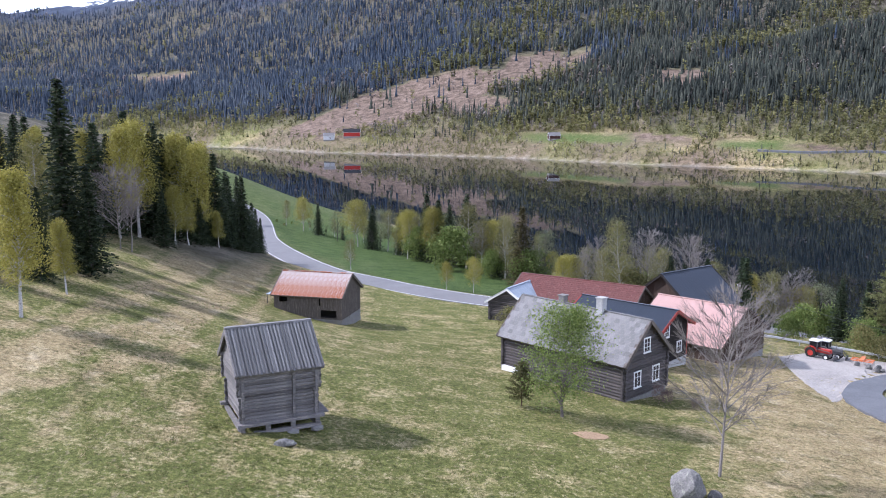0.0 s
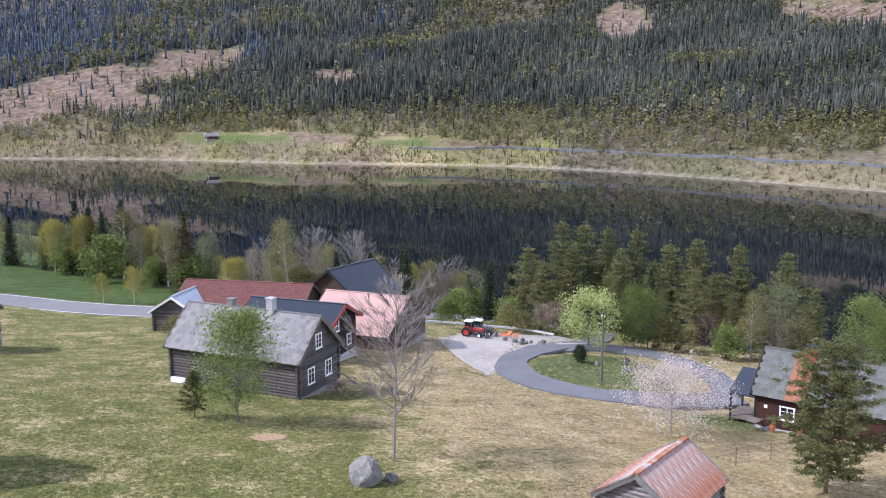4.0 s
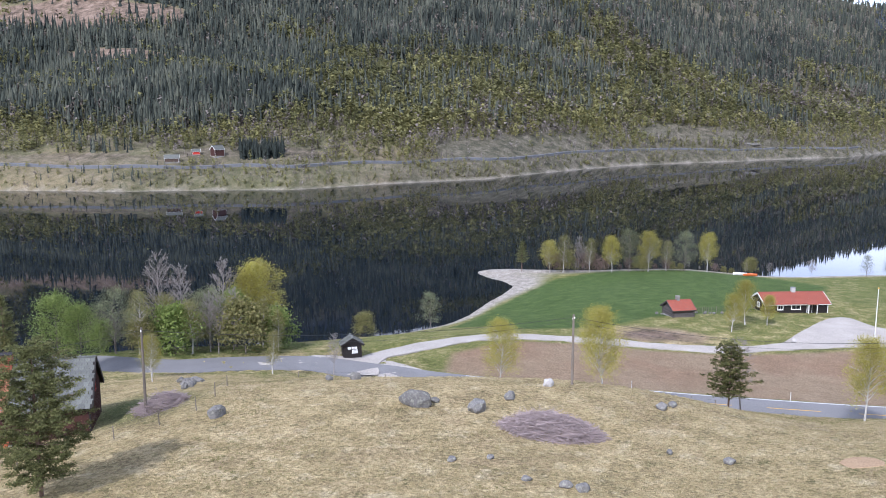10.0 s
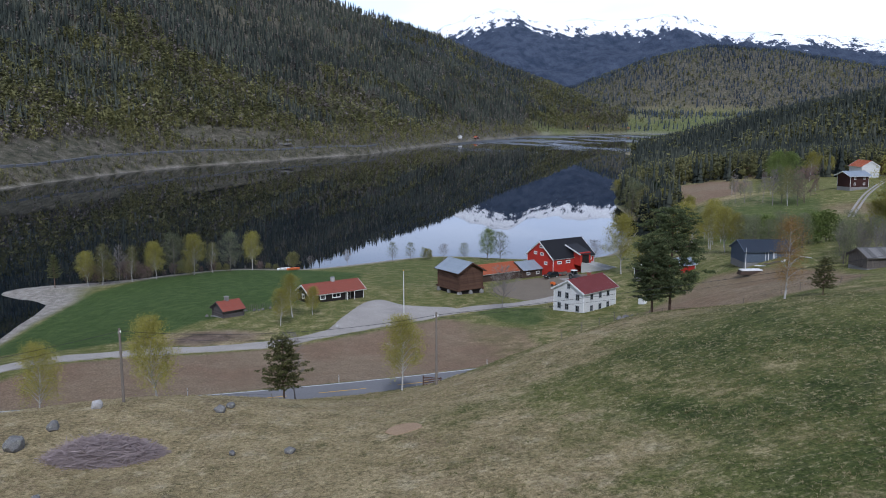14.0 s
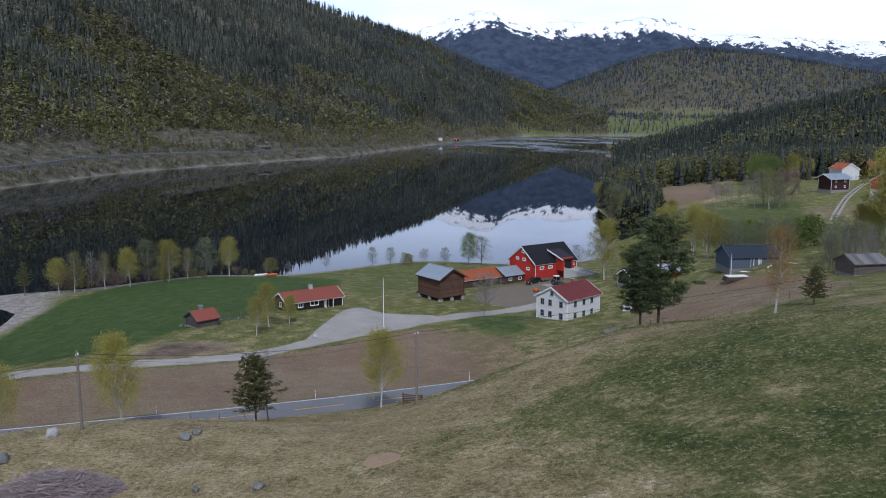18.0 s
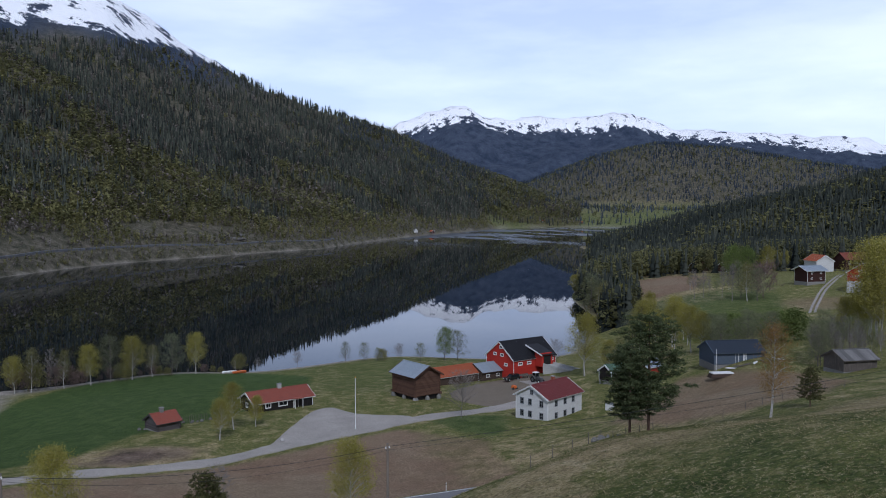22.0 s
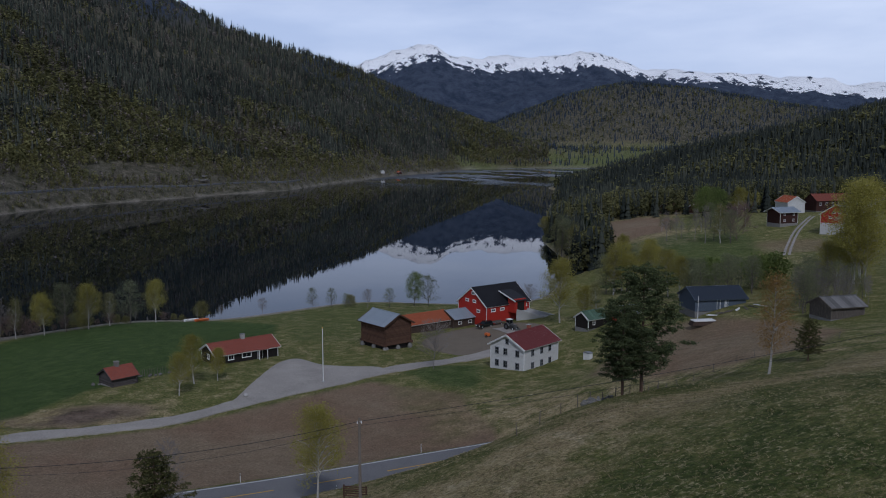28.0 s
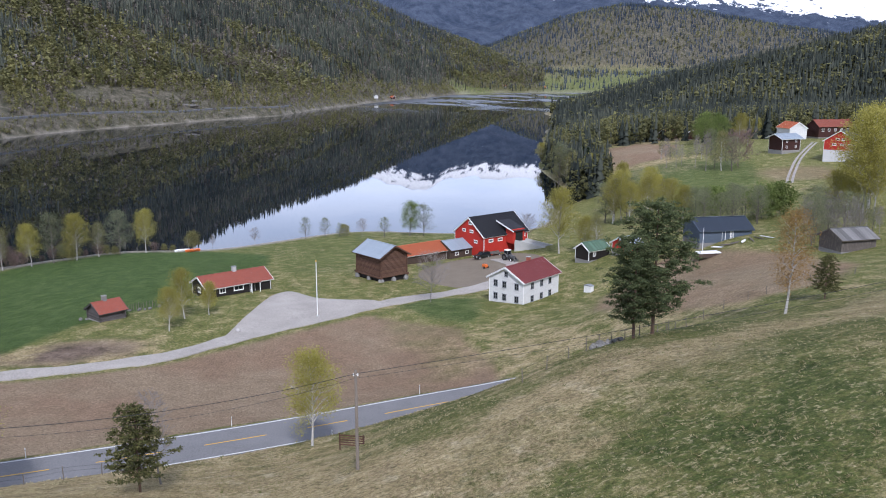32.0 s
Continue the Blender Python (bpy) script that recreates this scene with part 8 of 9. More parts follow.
def pole(x, y, h, label="grey wooden power pole", cross=True, lamp=False):
    t = thing("power_pole", x, y, gz(x, y), PLANT_RS.uniform(0, 40), label, "pole", "power line poles")
    bm = bmesh.new()
    prism(bm, (0, 0, -0.8), (0, 0, h), 0.13, 0.09, 10)
    part("post", bm, POLE_WOOD, t)
    if cross:
        for k, dx in enumerate((-0.16, 0.16)):
            bm = bmesh.new()
            prism(bm, (dx * 0.5, 0, h - 0.25 - 0.2 * k), (dx * 2, 0, h - 0.25 - 0.2 * k), 0.02, 0.02)
            prism(bm, (dx * 2, 0, h - 0.3 - 0.2 * k), (dx * 2, 0, h - 0.12 - 0.2 * k), 0.045, 0.03, 8)
            part("insulator", bm, PAINT_WHITE, t)
    return (x, y, t.location.z + h - 0.25)


def cable(p, q, sag, r=0.018):
    cu = bpy.data.curves.new("cable", "CURVE")
    cu.dimensions, cu.bevel_depth, cu.bevel_resolution = "3D", r, 1
    sp = cu.splines.new("POLY")
    sp.points.add(14)
    for i in range(15):
        f = i / 14
        sp.points[i].co = (p[0] + (q[0] - p[0]) * f, p[1] + (q[1] - p[1]) * f, p[2] + (q[2] - p[2]) * f - sag * 4 * f * (1 - f), 1)
    cu.materials.append(WIRE)
    return tagged(new("cable", cu), "thin dark overhead cable strung between power poles", "cable", "overhead cables")


tops = [pole(42.5, 121, 7.5), pole(44.8, 68.7, 7.0), pole(56.2, 40.7, 7.0), pole(73.0, 9.2, 6.3), pole(75.0, -18.0, 6.9), pole(66.0, -98.0, 7.5)]
for a, b in zip(tops, tops[1:]):
    cable(a, b, 0.9)
for a, b in zip(tops[2:], tops[3:]):
    cable((a[0], a[1], a[2] - 0.3), (b[0], b[1], b[2] - 0.3), 1.2, 0.011)


def fence(pts, gap, h, label, wires=2):
    """Thin leaning posts with wires along a line."""
    line = spline(pts, gap)
    z = ground_z(line[:, 0], line[:, 1])
    t = thing("fence", line[0, 0], line[0, 1], z[0], 0, label, "fence")
    inv = t.matrix_world.inverted()
    rs = np.random.RandomState(len(line))
    topsp = []
    for (x, y), zz in zip(line[:, :2], z):
        bm = bmesh.new()
        lean = rs.normal(0, 0.07, 2)
        p, q = Vector((x, y, zz - 0.25)), Vector((x + lean[0], y + lean[1], zz + h * rs.uniform(0.85, 1.12)))
        prism(bm, inv @ p, inv @ q, 0.05, 0.04)
        part("fence_post", bm, POLE_WOOD, t)
        topsp.append(q)
    for k in range(wires):
        bm = bmesh.new()
        for a, b in zip(topsp, topsp[1:]):
            d = Vector((0, 0, -0.1 - 0.35 * k))
            prism(bm, inv @ (a + d), inv @ (b + d), 0.008, 0.008, 3, False)
        tagged(part("fence_wire", bm, WIRE, t), kind="stuff")


fence([(82, 40), (88, 32), (90, 21), (94, 10), (97, -4)], 2.6, 1.1, "wire fence on thin grey posts above the road")
fence([(30, 40), (37, 41), (44, 42), (50, 39), (56, 36), (64, 38)], 3.0, 1.15, "leaning wire fence on thin pale posts")
fence([(84, -34), (88, -42), (92, -47), (96, -56)], 2.4, 1.2, "old leaning fence posts along the crest")
fence([(98, -56), (104, -64), (106, -74), (104, -88)], 2.6, 1.1, "wire fence on pale posts beside the field")
fence([(184, -1), (185.5, -5), (186, -9), (185, -12)], 0.45, 1.3, "old slanting pole fence beside the cabin", 1)


def guard_rail(pts):
    line = spline(pts, 2.0)
    z = ground_z(line[:, 0], line[:, 1])
    t = thing("guard_rail", line[0, 0], line[0, 1], z[0], 0, "galvanised steel guard rail along the yard's edge", "guard rail")
    inv = t.matrix_world.inverted()
    bm = bmesh.new()
    prof = ((-0.02, 0.42), (0.04, 0.48), (0.04, 0.54), (-0.02, 0.58), (0.04, 0.62), (0.04, 0.68), (-0.02, 0.74))
    d = np.gradient(line[:, :2], axis=0)
    d /= np.linalg.norm(d, axis=1)[:, None]
    prev = None
    for i in range(len(line)):
        n = Vector((d[i, 1], -d[i, 0], 0))
        ring = [bm.verts.new(inv @ (Vector((line[i, 0], line[i, 1], z[i] + w)) + n * o)) for o, w in prof]
        if prev:
            for k in range(len(prof) - 1):
                bm.faces.new((prev[k], prev[k + 1], ring[k + 1], ring[k]))
        prev = ring
    part("rail", bm, STEEL, t)
    for i in range(0, len(line), 2):
        bm = bmesh.new()
        p = inv @ Vector((line[i, 0], line[i, 1], z[i]))
        box(bm, p.x - 0.05, p.x + 0.05, p.y - 0.05, p.y + 0.05, p.z - 0.4, p.z + 0.72)
        part("rail_post", bm, STEEL, t)


guard_rail([(35, 109), (40.2, 106.6), (44.6, 104.2), (50.4, 100.6), (53.0, 97.6), (54.2, 94.5)])


def wheel(parent, x, y, r, w, rim_mat):
    bm = bmesh.new()
    n = 20
    rows = [(-w / 2, r * 0.55), (-w / 2, r * 0.93), (-w * 0.3, r), (w * 0.3, r), (w / 2, r * 0.93), (w / 2, r * 0.55)]
    rings = [[bm.verts.new((x + math.cos(2 * math.pi * i / n) * rr, y + o, r + math.sin(2 * math.pi * i / n) * rr)) for i in range(n)] for o, rr in rows]
    for a, b in zip(rings, rings[1:]):
        for i in range(n):
            bm.faces.new((a[i], a[(i + 1) % n], b[(i + 1) % n], b[i]))
    wh = part("wheel", bm, RUBBER, parent)
    bm = bmesh.new()
    prism(bm, (x, y - w * 0.36, r), (x, y + w * 0.36, r), r * 0.56, r * 0.56, 16)
    prism(bm, (x, y - w * 0.42, r), (x, y + w * 0.42, r), r * 0.16, r * 0.16, 8)
    part("rim", bm, rim_mat, wh)


def tractor(x, y, ang, body_mat, label, cab=True, loader=True, k=1.0):
    t = thing("tractor", x, y, gz(x, y) + 0.05, ang, label, "tractor")
    t.scale = (k, k, k)
    bm = bmesh.new()
    box(bm, 0.1, 2.0, -0.33, 0.33, 0.85, 1.45)
    bmesh.ops.bevel(bm, geom=bm.edges[:], offset=0.08, segments=2, affect="EDGES")
    part("hood", bm, body_mat, t)
    bm = bmesh.new()
    box(bm, -0.9, 1.95, -0.24, 0.24, 0.5, 0.9)
    part("chassis", bm, GREY_METAL, t)
    for s in (-1, 1):
        bm = bmesh.new()
        for i in range(9):
            a0, a1 = math.pi * (0.08 + 0.1 * i), math.pi * (0.08 + 0.1 * (i + 1))
            p = [Vector((-0.55 + math.cos(a) * 0.86, 0, 0.78 + math.sin(a) * 0.86)) for a in (a0, a1)]
            v = [bm.verts.new(q + Vector((0, s * o, 0))) for q, o in ((p[0], 0.5), (p[1], 0.5), (p[1], 0.95), (p[0], 0.95))]
            bm.faces.new(v)
        ex = bmesh.ops.extrude_face_region(bm, geom=bm.faces[:])
        bmesh.ops.translate(bm, vec=(0, 0, 0.04), verts=[v for v in ex["geom"] if isinstance(v, bmesh.types.BMVert)])
        part("mudguard", bm, body_mat, t)
        wheel(t, -0.55, s * 0.74, 0.76, 0.42, body_mat if cab else STEEL)
        wheel(t, 1.55, s * 0.66, 0.44, 0.28, PAINT_WHITE)
    if cab:
        for px in (-0.85, 0.2):
            for s in (-1, 1):
                bm = bmesh.new()
                box(bm, px - 0.04, px + 0.04, s * 0.56 - 0.04, s * 0.56 + 0.04, 1.2, 2.35)
                part("cab_post", bm, GREY_METAL, t)
        bm = bmesh.new()
        box(bm, -0.83, 0.18, -0.54, 0.54, 1.3, 2.3)
        part("cab_glass", bm, GLASS, t)
        bm = bmesh.new()
        box(bm, -1.0, 0.35, -0.68, 0.68, 2.35, 2.52)
        bmesh.ops.bevel(bm, geom=bm.edges[:], offset=0.06, segments=2, affect="EDGES")
        part("cab_roof", bm, PAINT_WHITE, t, "white cab roof")
    bm = bmesh.new()
    prism(bm, (1.2, -0.2, 1.4), (1.2, -0.2, 2.2), 0.04, 0.04)
    part("exhaust", bm, GREY_METAL, t)
    if loader:
        for s in (-1, 1):
            bm = bmesh.new()
            prism(bm, (0.2, s * 0.48, 1.35), (1.9, s * 0.48, 1.15), 0.06, 0.06, 4)
            prism(bm, (1.9, s * 0.48, 1.15), (2.7, s * 0.48, 0.35), 0.06, 0.06, 4)
            part("loader_arm", bm, GREY_METAL, t)
        bm = bmesh.new()
        box(bm, 2.6, 3.0, -0.75, 0.75, 0.1, 0.14)
        box(bm, 2.58, 2.64, -0.75, 0.75, 0.1, 0.6)
        part("loader_bucket", bm, GREY_METAL, t)
    return t


tractor(42.9, 95.4, -48, RED_METAL, "red tractor with a white cab roof and front loader", k=0.82)
tractor(44.9, 97.0, -40, GREY_METAL, "grey tractor with a white cab roof and lifted loader", k=0.8)
tractor(203.1, -85.6, 200, GREY_METAL, "small grey tractor with a pale cab roof beside the ramp")
harrow = thing("harrow", 47.6, 94.2, gz(47.6, 94.2), -35, "orange folding harrow standing behind the tractors", "farm machine")
for k in range(3):
    bm = bmesh.new()
    prism(bm, (-1.2, -0.6 + 0.6 * k, 0.55), (1.2, -0.6 + 0.6 * k, 0.55), 0.06, 0.06, 4)
    part("beam", bm, ORANGE_METAL, harrow)
    for i in range(6):
        bm = bmesh.new()
        prism(bm, (-1.1 + 0.44 * i, -0.6 + 0.6 * k, 0.55), (-1.0 + 0.44 * i, -0.6 + 0.6 * k, 0.0), 0.025, 0.015, 4)
        part("tine", bm, GREY_METAL, harrow)
bm = bmesh.new()
box(bm, -0.2, 0.2, -0.9, 0.9, 0.6, 0.75)
part("drawbar", bm, ORANGE_METAL, harrow)
mower = thing("mower", 198.4, -77.8, gz(198.4, -77.8), 20, "orange-red farm machine parked in the yard", "farm machine")
bm = bmesh.new()
box(bm, -0.6, 0.6, -0.45, 0.45, 0.3, 1.0)
bmesh.ops.bevel(bm, geom=bm.edges[:], offset=0.12, segments=2, affect="EDGES")
part("housing", bm, ORANGE_METAL, mower)
for s in (-1, 1):
    wheel(mower, -0.3, s * 0.55, 0.3, 0.16, GREY_METAL)


def car(x, y, ang, paint, label):
    t = thing("car", x, y, gz(x, y) + 0.08, ang, label, "car")
    bm = bmesh.new()
    prof = ((-2.15, 0.35), (-2.2, 0.8), (-2.1, 1.0), (1.0, 1.02), (2.05, 0.88), (2.15, 0.6), (2.1, 0.35))
    a = [bm.verts.new((px, -0.88, pz)) for px, pz in prof]
    b = [bm.verts.new((px, 0.88, pz)) for px, pz in prof]
    bm.faces.new(a)
    bm.faces.new(b[::-1])
    for i in range(len(prof)):
        j = (i + 1) % len(prof)
        bm.faces.new((a[i], b[i], b[j], a[j]))
    bmesh.ops.bevel(bm, geom=bm.edges[:], offset=0.06, segments=2, affect="EDGES")
    part("body", bm, paint, t)
    bm = bmesh.new()
    v = [bm.verts.new(p) for p in ((-2.0, -0.8, 1.0), (0.95, -0.8, 1.0), (0.95, 0.8, 1.0), (-2.0, 0.8, 1.0), (-1.75, -0.64, 1.55), (0.25, -0.64, 1.55), (0.25, 0.64, 1.55), (-1.75, 0.64, 1.55))]
    for f in ((0, 1, 5, 4), (1, 2, 6, 5), (2, 3, 7, 6), (3, 0, 4, 7), (4, 5, 6, 7)):
        bm.faces.new([v[i] for i in f])
    part("glass_cabin", bm, GLASS, t)
    bm = bmesh.new()
    box(bm, -1.8, 0.28, -0.68, 0.68, 1.53, 1.62)
    part("car_roof", bm, paint, t)
    for px in (-1.3, 1.35):
        for s in (-1, 1):
            wheel(t, px, s * 0.8, 0.36, 0.24, STEEL)
    for s in (-1, 1):
        bm = bmesh.new()
        box(bm, 2.02, 2.16, s * 0.62 - 0.16, s * 0.62 + 0.16, 0.62, 0.78)
        part("headlight", bm, PAINT_WHITE, t)


car(209.6, -81.6, 108, CAR_BLACK, "black estate car parked before the red barn")
trailer = thing("trailer", 211.8, -86.2, gz(211.8, -86.2), 108, "flat grey car trailer with low sides", "trailer")
bm = bmesh.new()
box(bm, -1.6, 1.6, -0.8, 0.8, 0.55, 0.62)
part("bed", bm, GREY_METAL, trailer)
for y0, y1 in ((-0.82, -0.78), (0.78, 0.82)):
    bm = bmesh.new()
    box(bm, -1.6, 1.6, y0, y1, 0.62, 0.95)
    part("side_board", bm, BOARD_GREY, trailer)
for s in (-1, 1):
    wheel(trailer, -0.2, s * 0.92, 0.33, 0.18, STEEL)
car(262.0, -162.8, 60, GREY_METAL, "dark car parked on the meadow track")


# notice kiosk by the junction
kiosk = house("notice_kiosk", "small dark timber notice hut with a grey gable roof", "kiosk", 110.3, 45.3, -150, 1.9, 2.5, 2.05, 0.75, "board", BOARD_BLACK, "sheet", ROOF_SLATE_DARK, BOARD_BLACK, over_x=0.35, over_y=0.4, size=0.4, deep=0.5)
for side in "RE":
    km = side_matrix(side, 1.9, 2.5)
    for u, w, ww, hh in ((0.85, 1.25, 0.5, 0.35), (1.55, 1.3, 0.7, 0.3), (1.6, 0.65, 0.75, 0.55)):
        bm = bmesh.new()
        box(bm, u - ww / 2, u + ww / 2, 0.07, 0.09, w, w + hh, km)
        nb = part("notice", bm, PAINT_WHITE, kiosk)
        for r in range(3):
            bm = bmesh.new()
            box(bm, u - ww * 0.36, u + ww * 0.36, 0.09, 0.094, w + hh * (0.2 + 0.25 * r), w + hh * (0.28 + 0.25 * r), km)
            part("text_bar", bm, PAINT_GREY, nb)

cab = thing("utility_cabinet", 160.3, -82.9, gz(160.3, -82.9), 25, "small white-grey utility cabinet with a pitched lid in the grass", "cabinet")
bm = bmesh.new()
box(bm, -0.75, 0.75, -0.5, 0.5, -0.2, 1.2)
part("body", bm, PAINT_WHITE, cab)
bm = bmesh.new()
box(bm, -0.85, 0.0, -0.6, 0.6, 1.2, 1.3, ID, (1.24, 1.42))
box(bm, 0.0, 0.85, -0.6, 0.6, 1.2, 1.3, ID, (1.42, 1.24))
part("lid", bm, PAINT_GREY, cab)

# flag pole
fp = thing("flagpole", 168.9, -33.8, gz(168.9, -33.8), 0, "tall white flagpole with a gilt ball, no flag", "flagpole")
bm = bmesh.new()
prism(bm, (0, 0, -0.5), (0, 0, 10.0), 0.1, 0.05, 10)
part("mast", bm, PAINT_WHITE, fp)
bm = bmesh.new()
bmesh.ops.create_icosphere(bm, subdivisions=2, radius=0.13, matrix=Matrix.Translation((0, 0, 10.08)))
part("finial", bm, LINE_YELLOW, fp)
bm = bmesh.new()
box(bm, -0.3, 0.3, -0.3, 0.3, -0.4, 0.25)
part("base", bm, CONCRETE, fp)


def stone(x, y, w, d, h, seed, material=BOULDER, name="boulder", label="grey lichened boulder in the dry grass", group="boulders"):
    rs = np.random.RandomState(seed)
    bm = bmesh.new()
    bmesh.ops.create_icosphere(bm, subdivisions=3, radius=1.0)
    cuts = [Vector(rs.normal(size=3)).normalized() for _ in range(9)]
    for v in bm.verts:
        for c in cuts:
            e = v.co.dot(c) - 0.72
            if e > 0:
                v.co -= c * e * 0.92
        v.co += v.co.normalized() * noise.noise(v.co * 2.2 + Vector((seed, 0, 0))) * 0.09
        v.co = Vector((v.co.x * w / 2, v.co.y * d / 2, v.co.z * h * 0.62))
    ob = new(name, mesh_of(name, bm, material))
    ob.matrix_world = pose(x, y, gz(x, y) + h * 0.28, 0, 0, rs.uniform(0, 180))
    return tagged(ob, label, "stone", group)


for i, (x, y, w, d, h) in enumerate(((54.6, 33.4, 1.8, 1.2, 0.95), (60.9, 19.8, 3.0, 1.7, 1.5), (61.6, 15.0, 2.0, 1.4, 1.15), (65.7, 13.3, 1.5, 1.0, 0.7), (69.0, 28.0, 1.1, 0.9, 0.9), (68.2, 30.2, 0.9, 0.7, 0.6), (62.4, 18.6, 1.0, 0.6, 0.4),
                                     (50.0, 13.8, 0.9, 0.6, 0.35), (51.4, 11.6, 0.8, 0.5, 0.3), (47.5, 6.2, 0.9, 0.6, 0.5), (47.2, 5.2, 0.9, 0.8, 0.6), (48.0, 8.6, 0.8, 0.6, 0.3), (55.0, -3.2, 0.9, 0.7, 0.5), (56.4, 0.5, 0.7, 0.5, 0.35),
                                     (12.9, 42.6, 2.3, 1.8, 1.7), (14.3, 42.6, 0.9, 0.8, 0.5), (-8.6, 44.6, 1.3, 0.7, 0.45), (49.7, 77.1, 0.8, 0.6, 0.5), (51.6, 74.2, 1.6, 1.2, 0.3), (54.2, 75.2, 1.5, 1.0, 0.3), (68.5, 1.4, 1.4, 0.9, 0.6), (69.8, 0.6, 1.0, 0.7, 0.5))):
    stone(x, y, w, d, h, i + 3)
stone(71.0, 11.0, 1.0, 0.7, 0.9, 40, PALE_STONE, label="pale squared stone standing in the grass")
stone(163.3, -19.4, 0.9, 0.8, 0.75, 41, PALE_STONE, label="white-painted marker stone beside the farm road")
# rubble walls and heaps
for (x0, y0, x1, y1, n) in ((64.5, 42.5, 73.5, 47.5, 34), (46.5, 92.0, 50.0, 89.5, 12), (86.5, -42.0, 93.0, -48.5, 18), (180, 6, 186, -9, 18)):
    rs = np.random.RandomState(n)
    for k in range(n):
        f = (k + rs.uniform(0, 1)) / n
        stone(x0 + (x1 - x0) * f + rs.normal(0, 0.5), y0 + (y1 - y0) * f + rs.normal(0, 0.5), rs.uniform(0.4, 1.1), rs.uniform(0.35, 0.8), rs.uniform(0.3, 0.7), 60 + k, name="rubble_stone", label="grey field stone in a rubble row", group="rubble rows")


def brush_pile(x, y, a, b, top, count):
    """A heap of cut branches."""
    rs = np.random.RandomState(9)
    bm = bmesh.new()
    for k in range(count):
        q, ang = math.sqrt(rs.uniform(0, 1)), rs.uniform(0, 6.283)
        px, py = math.cos(ang) * q * a, math.sin(ang) * q * b
        pz = top * (1 - q * q) * rs.uniform(0.3, 1.0) + 0.05
        d = Vector((rs.normal(0, 1) + 0.6, rs.normal(0, 0.8), rs.normal(0, 0.18))).normalized() * rs.uniform(0.5, 1.6)
        c = Vector((px, py, pz))
        prism(bm, c - d * 0.5, c + d * 0.5, rs.uniform(0.012, 0.035), 0.008, 3, False)
    ob = new("brush_pile", mesh_of("brush_pile", bm, BRUSH))
    ob.matrix_world = pose(x, y, gz(x, y) - 0.05, 0, 0, 82)
    return tagged(ob, "wide low heap of cut grey-brown branches", "brush pile", kind="stuff")


brush_pile(59.0, 9.0, 4.0, 2.6, 1.5, 3600)
brush_pile(57.8, 40.2, 1.6, 2.6, 1.1, 900)

yard_earth = [(54.4, -10.2), (56.0, -9.6), (57.6, -10.8), (57.2, -12.2), (55.2, -12.4)]
# bare earth, ash and trodden patches
EARTH = surface("bare_sandy_earth", (0.36, 0.25, 0.15), (0.26, 0.175, 0.105), 0.8, 9.0, 0.95, bump=0.5, vary=0.0)
yard("bare_patch", [(8.2, 52.9), (9.4, 53.6), (10.8, 53.0), (10.4, 51.9), (8.9, 51.7)], 0.04, EARTH, "patch of bare sandy earth in the grass")
yard("bare_patch", yard_earth, 0.03, EARTH, "patch of bare orange-brown earth on the slope")

# hand pump on the lawn, wood stacks, garden things
pump = thing("hand_pump", 52.8, 76.4, gz(52.8, 76.4), 20, "black cast-iron hand pump with a flywheel", "pump")
bm = bmesh.new()
prism(bm, (0, 0, -0.2), (0, 0, 1.5), 0.1, 0.07, 10)
part("body", bm, GREY_METAL, pump)
bm = bmesh.new()
bmesh.ops.create_cone(bm, segments=12, radius1=0.24, radius2=0.05, depth=0.3, cap_ends=True, matrix=Matrix.Translation((0, 0, 1.7)))
part("cap", bm, GREY_METAL, pump)
wheel(pump, 0.35, 0.0, 0.42, 0.06, GREY_METAL)


def wood_stack(x, y, ang, length, rows):
    t = thing("wood_stack", x, y, gz(x, y), ang, "stack of split pale firewood on the ground", "wood stack", "wood stacks")
    me = log_mesh(0.6, 0.09, LOG_BROWN, 1)
    for r in range(rows):
        for k in range(int(length / 0.2) - r):
            piece("billet", me, t, pose(-length / 2 + 0.2 * k + 0.1 * r, 0, 0.1 + 0.17 * r, 0, 0, 90))
    return t


wood_stack(65.4, 88.0, 40, 2.4, 4)
wood_stack(67.2, 86.0, 40, 2.0, 3)
wood_stack(68.4, 78.4, 70, 2.0, 3)
lumber = thing("lumber_pile", 150.5, -101.5, gz(150.5, -101.5), -100, "dark boat-shaped pile of lumber under a tarpaulin", "lumber pile")
for k in range(5):
    bm = bmesh.new()
    box(bm, -2.6 + 0.1 * k, 2.6 - 0.15 * k, -0.9, 0.9, 0.2 * k, 0.2 * k + 0.18)
    part("plank_layer", bm, BOARD_BROWN if k < 4 else PAINT_WHITE, lumber)
bm = bmesh.new()
prism(bm, (-1.2, 0, 0.9), (-1.2, 0, 5.4), 0.06, 0.04, 8)
part("mast", bm, PAINT_WHITE, lumber)
for k in range(7):
    pl = thing("plank", 152.5 - 0.55 * k, -105.5 - 1.3 * k, gz(152.5 - 0.55 * k, -105.5 - 1.3 * k), 60 + 23 * k, "pale sawn plank lying before the workshop", "plank", "loose planks")
    bm = bmesh.new()
    box(bm, -1.6, 1.6, -0.12, 0.12, 0.02, 0.1)
    box(bm, -1.5, 1.3, -0.3, -0.06, 0.11, 0.19)
    part("board", bm, PAINT_WHITE if k % 3 == 0 else BOARD_GREY, pl)
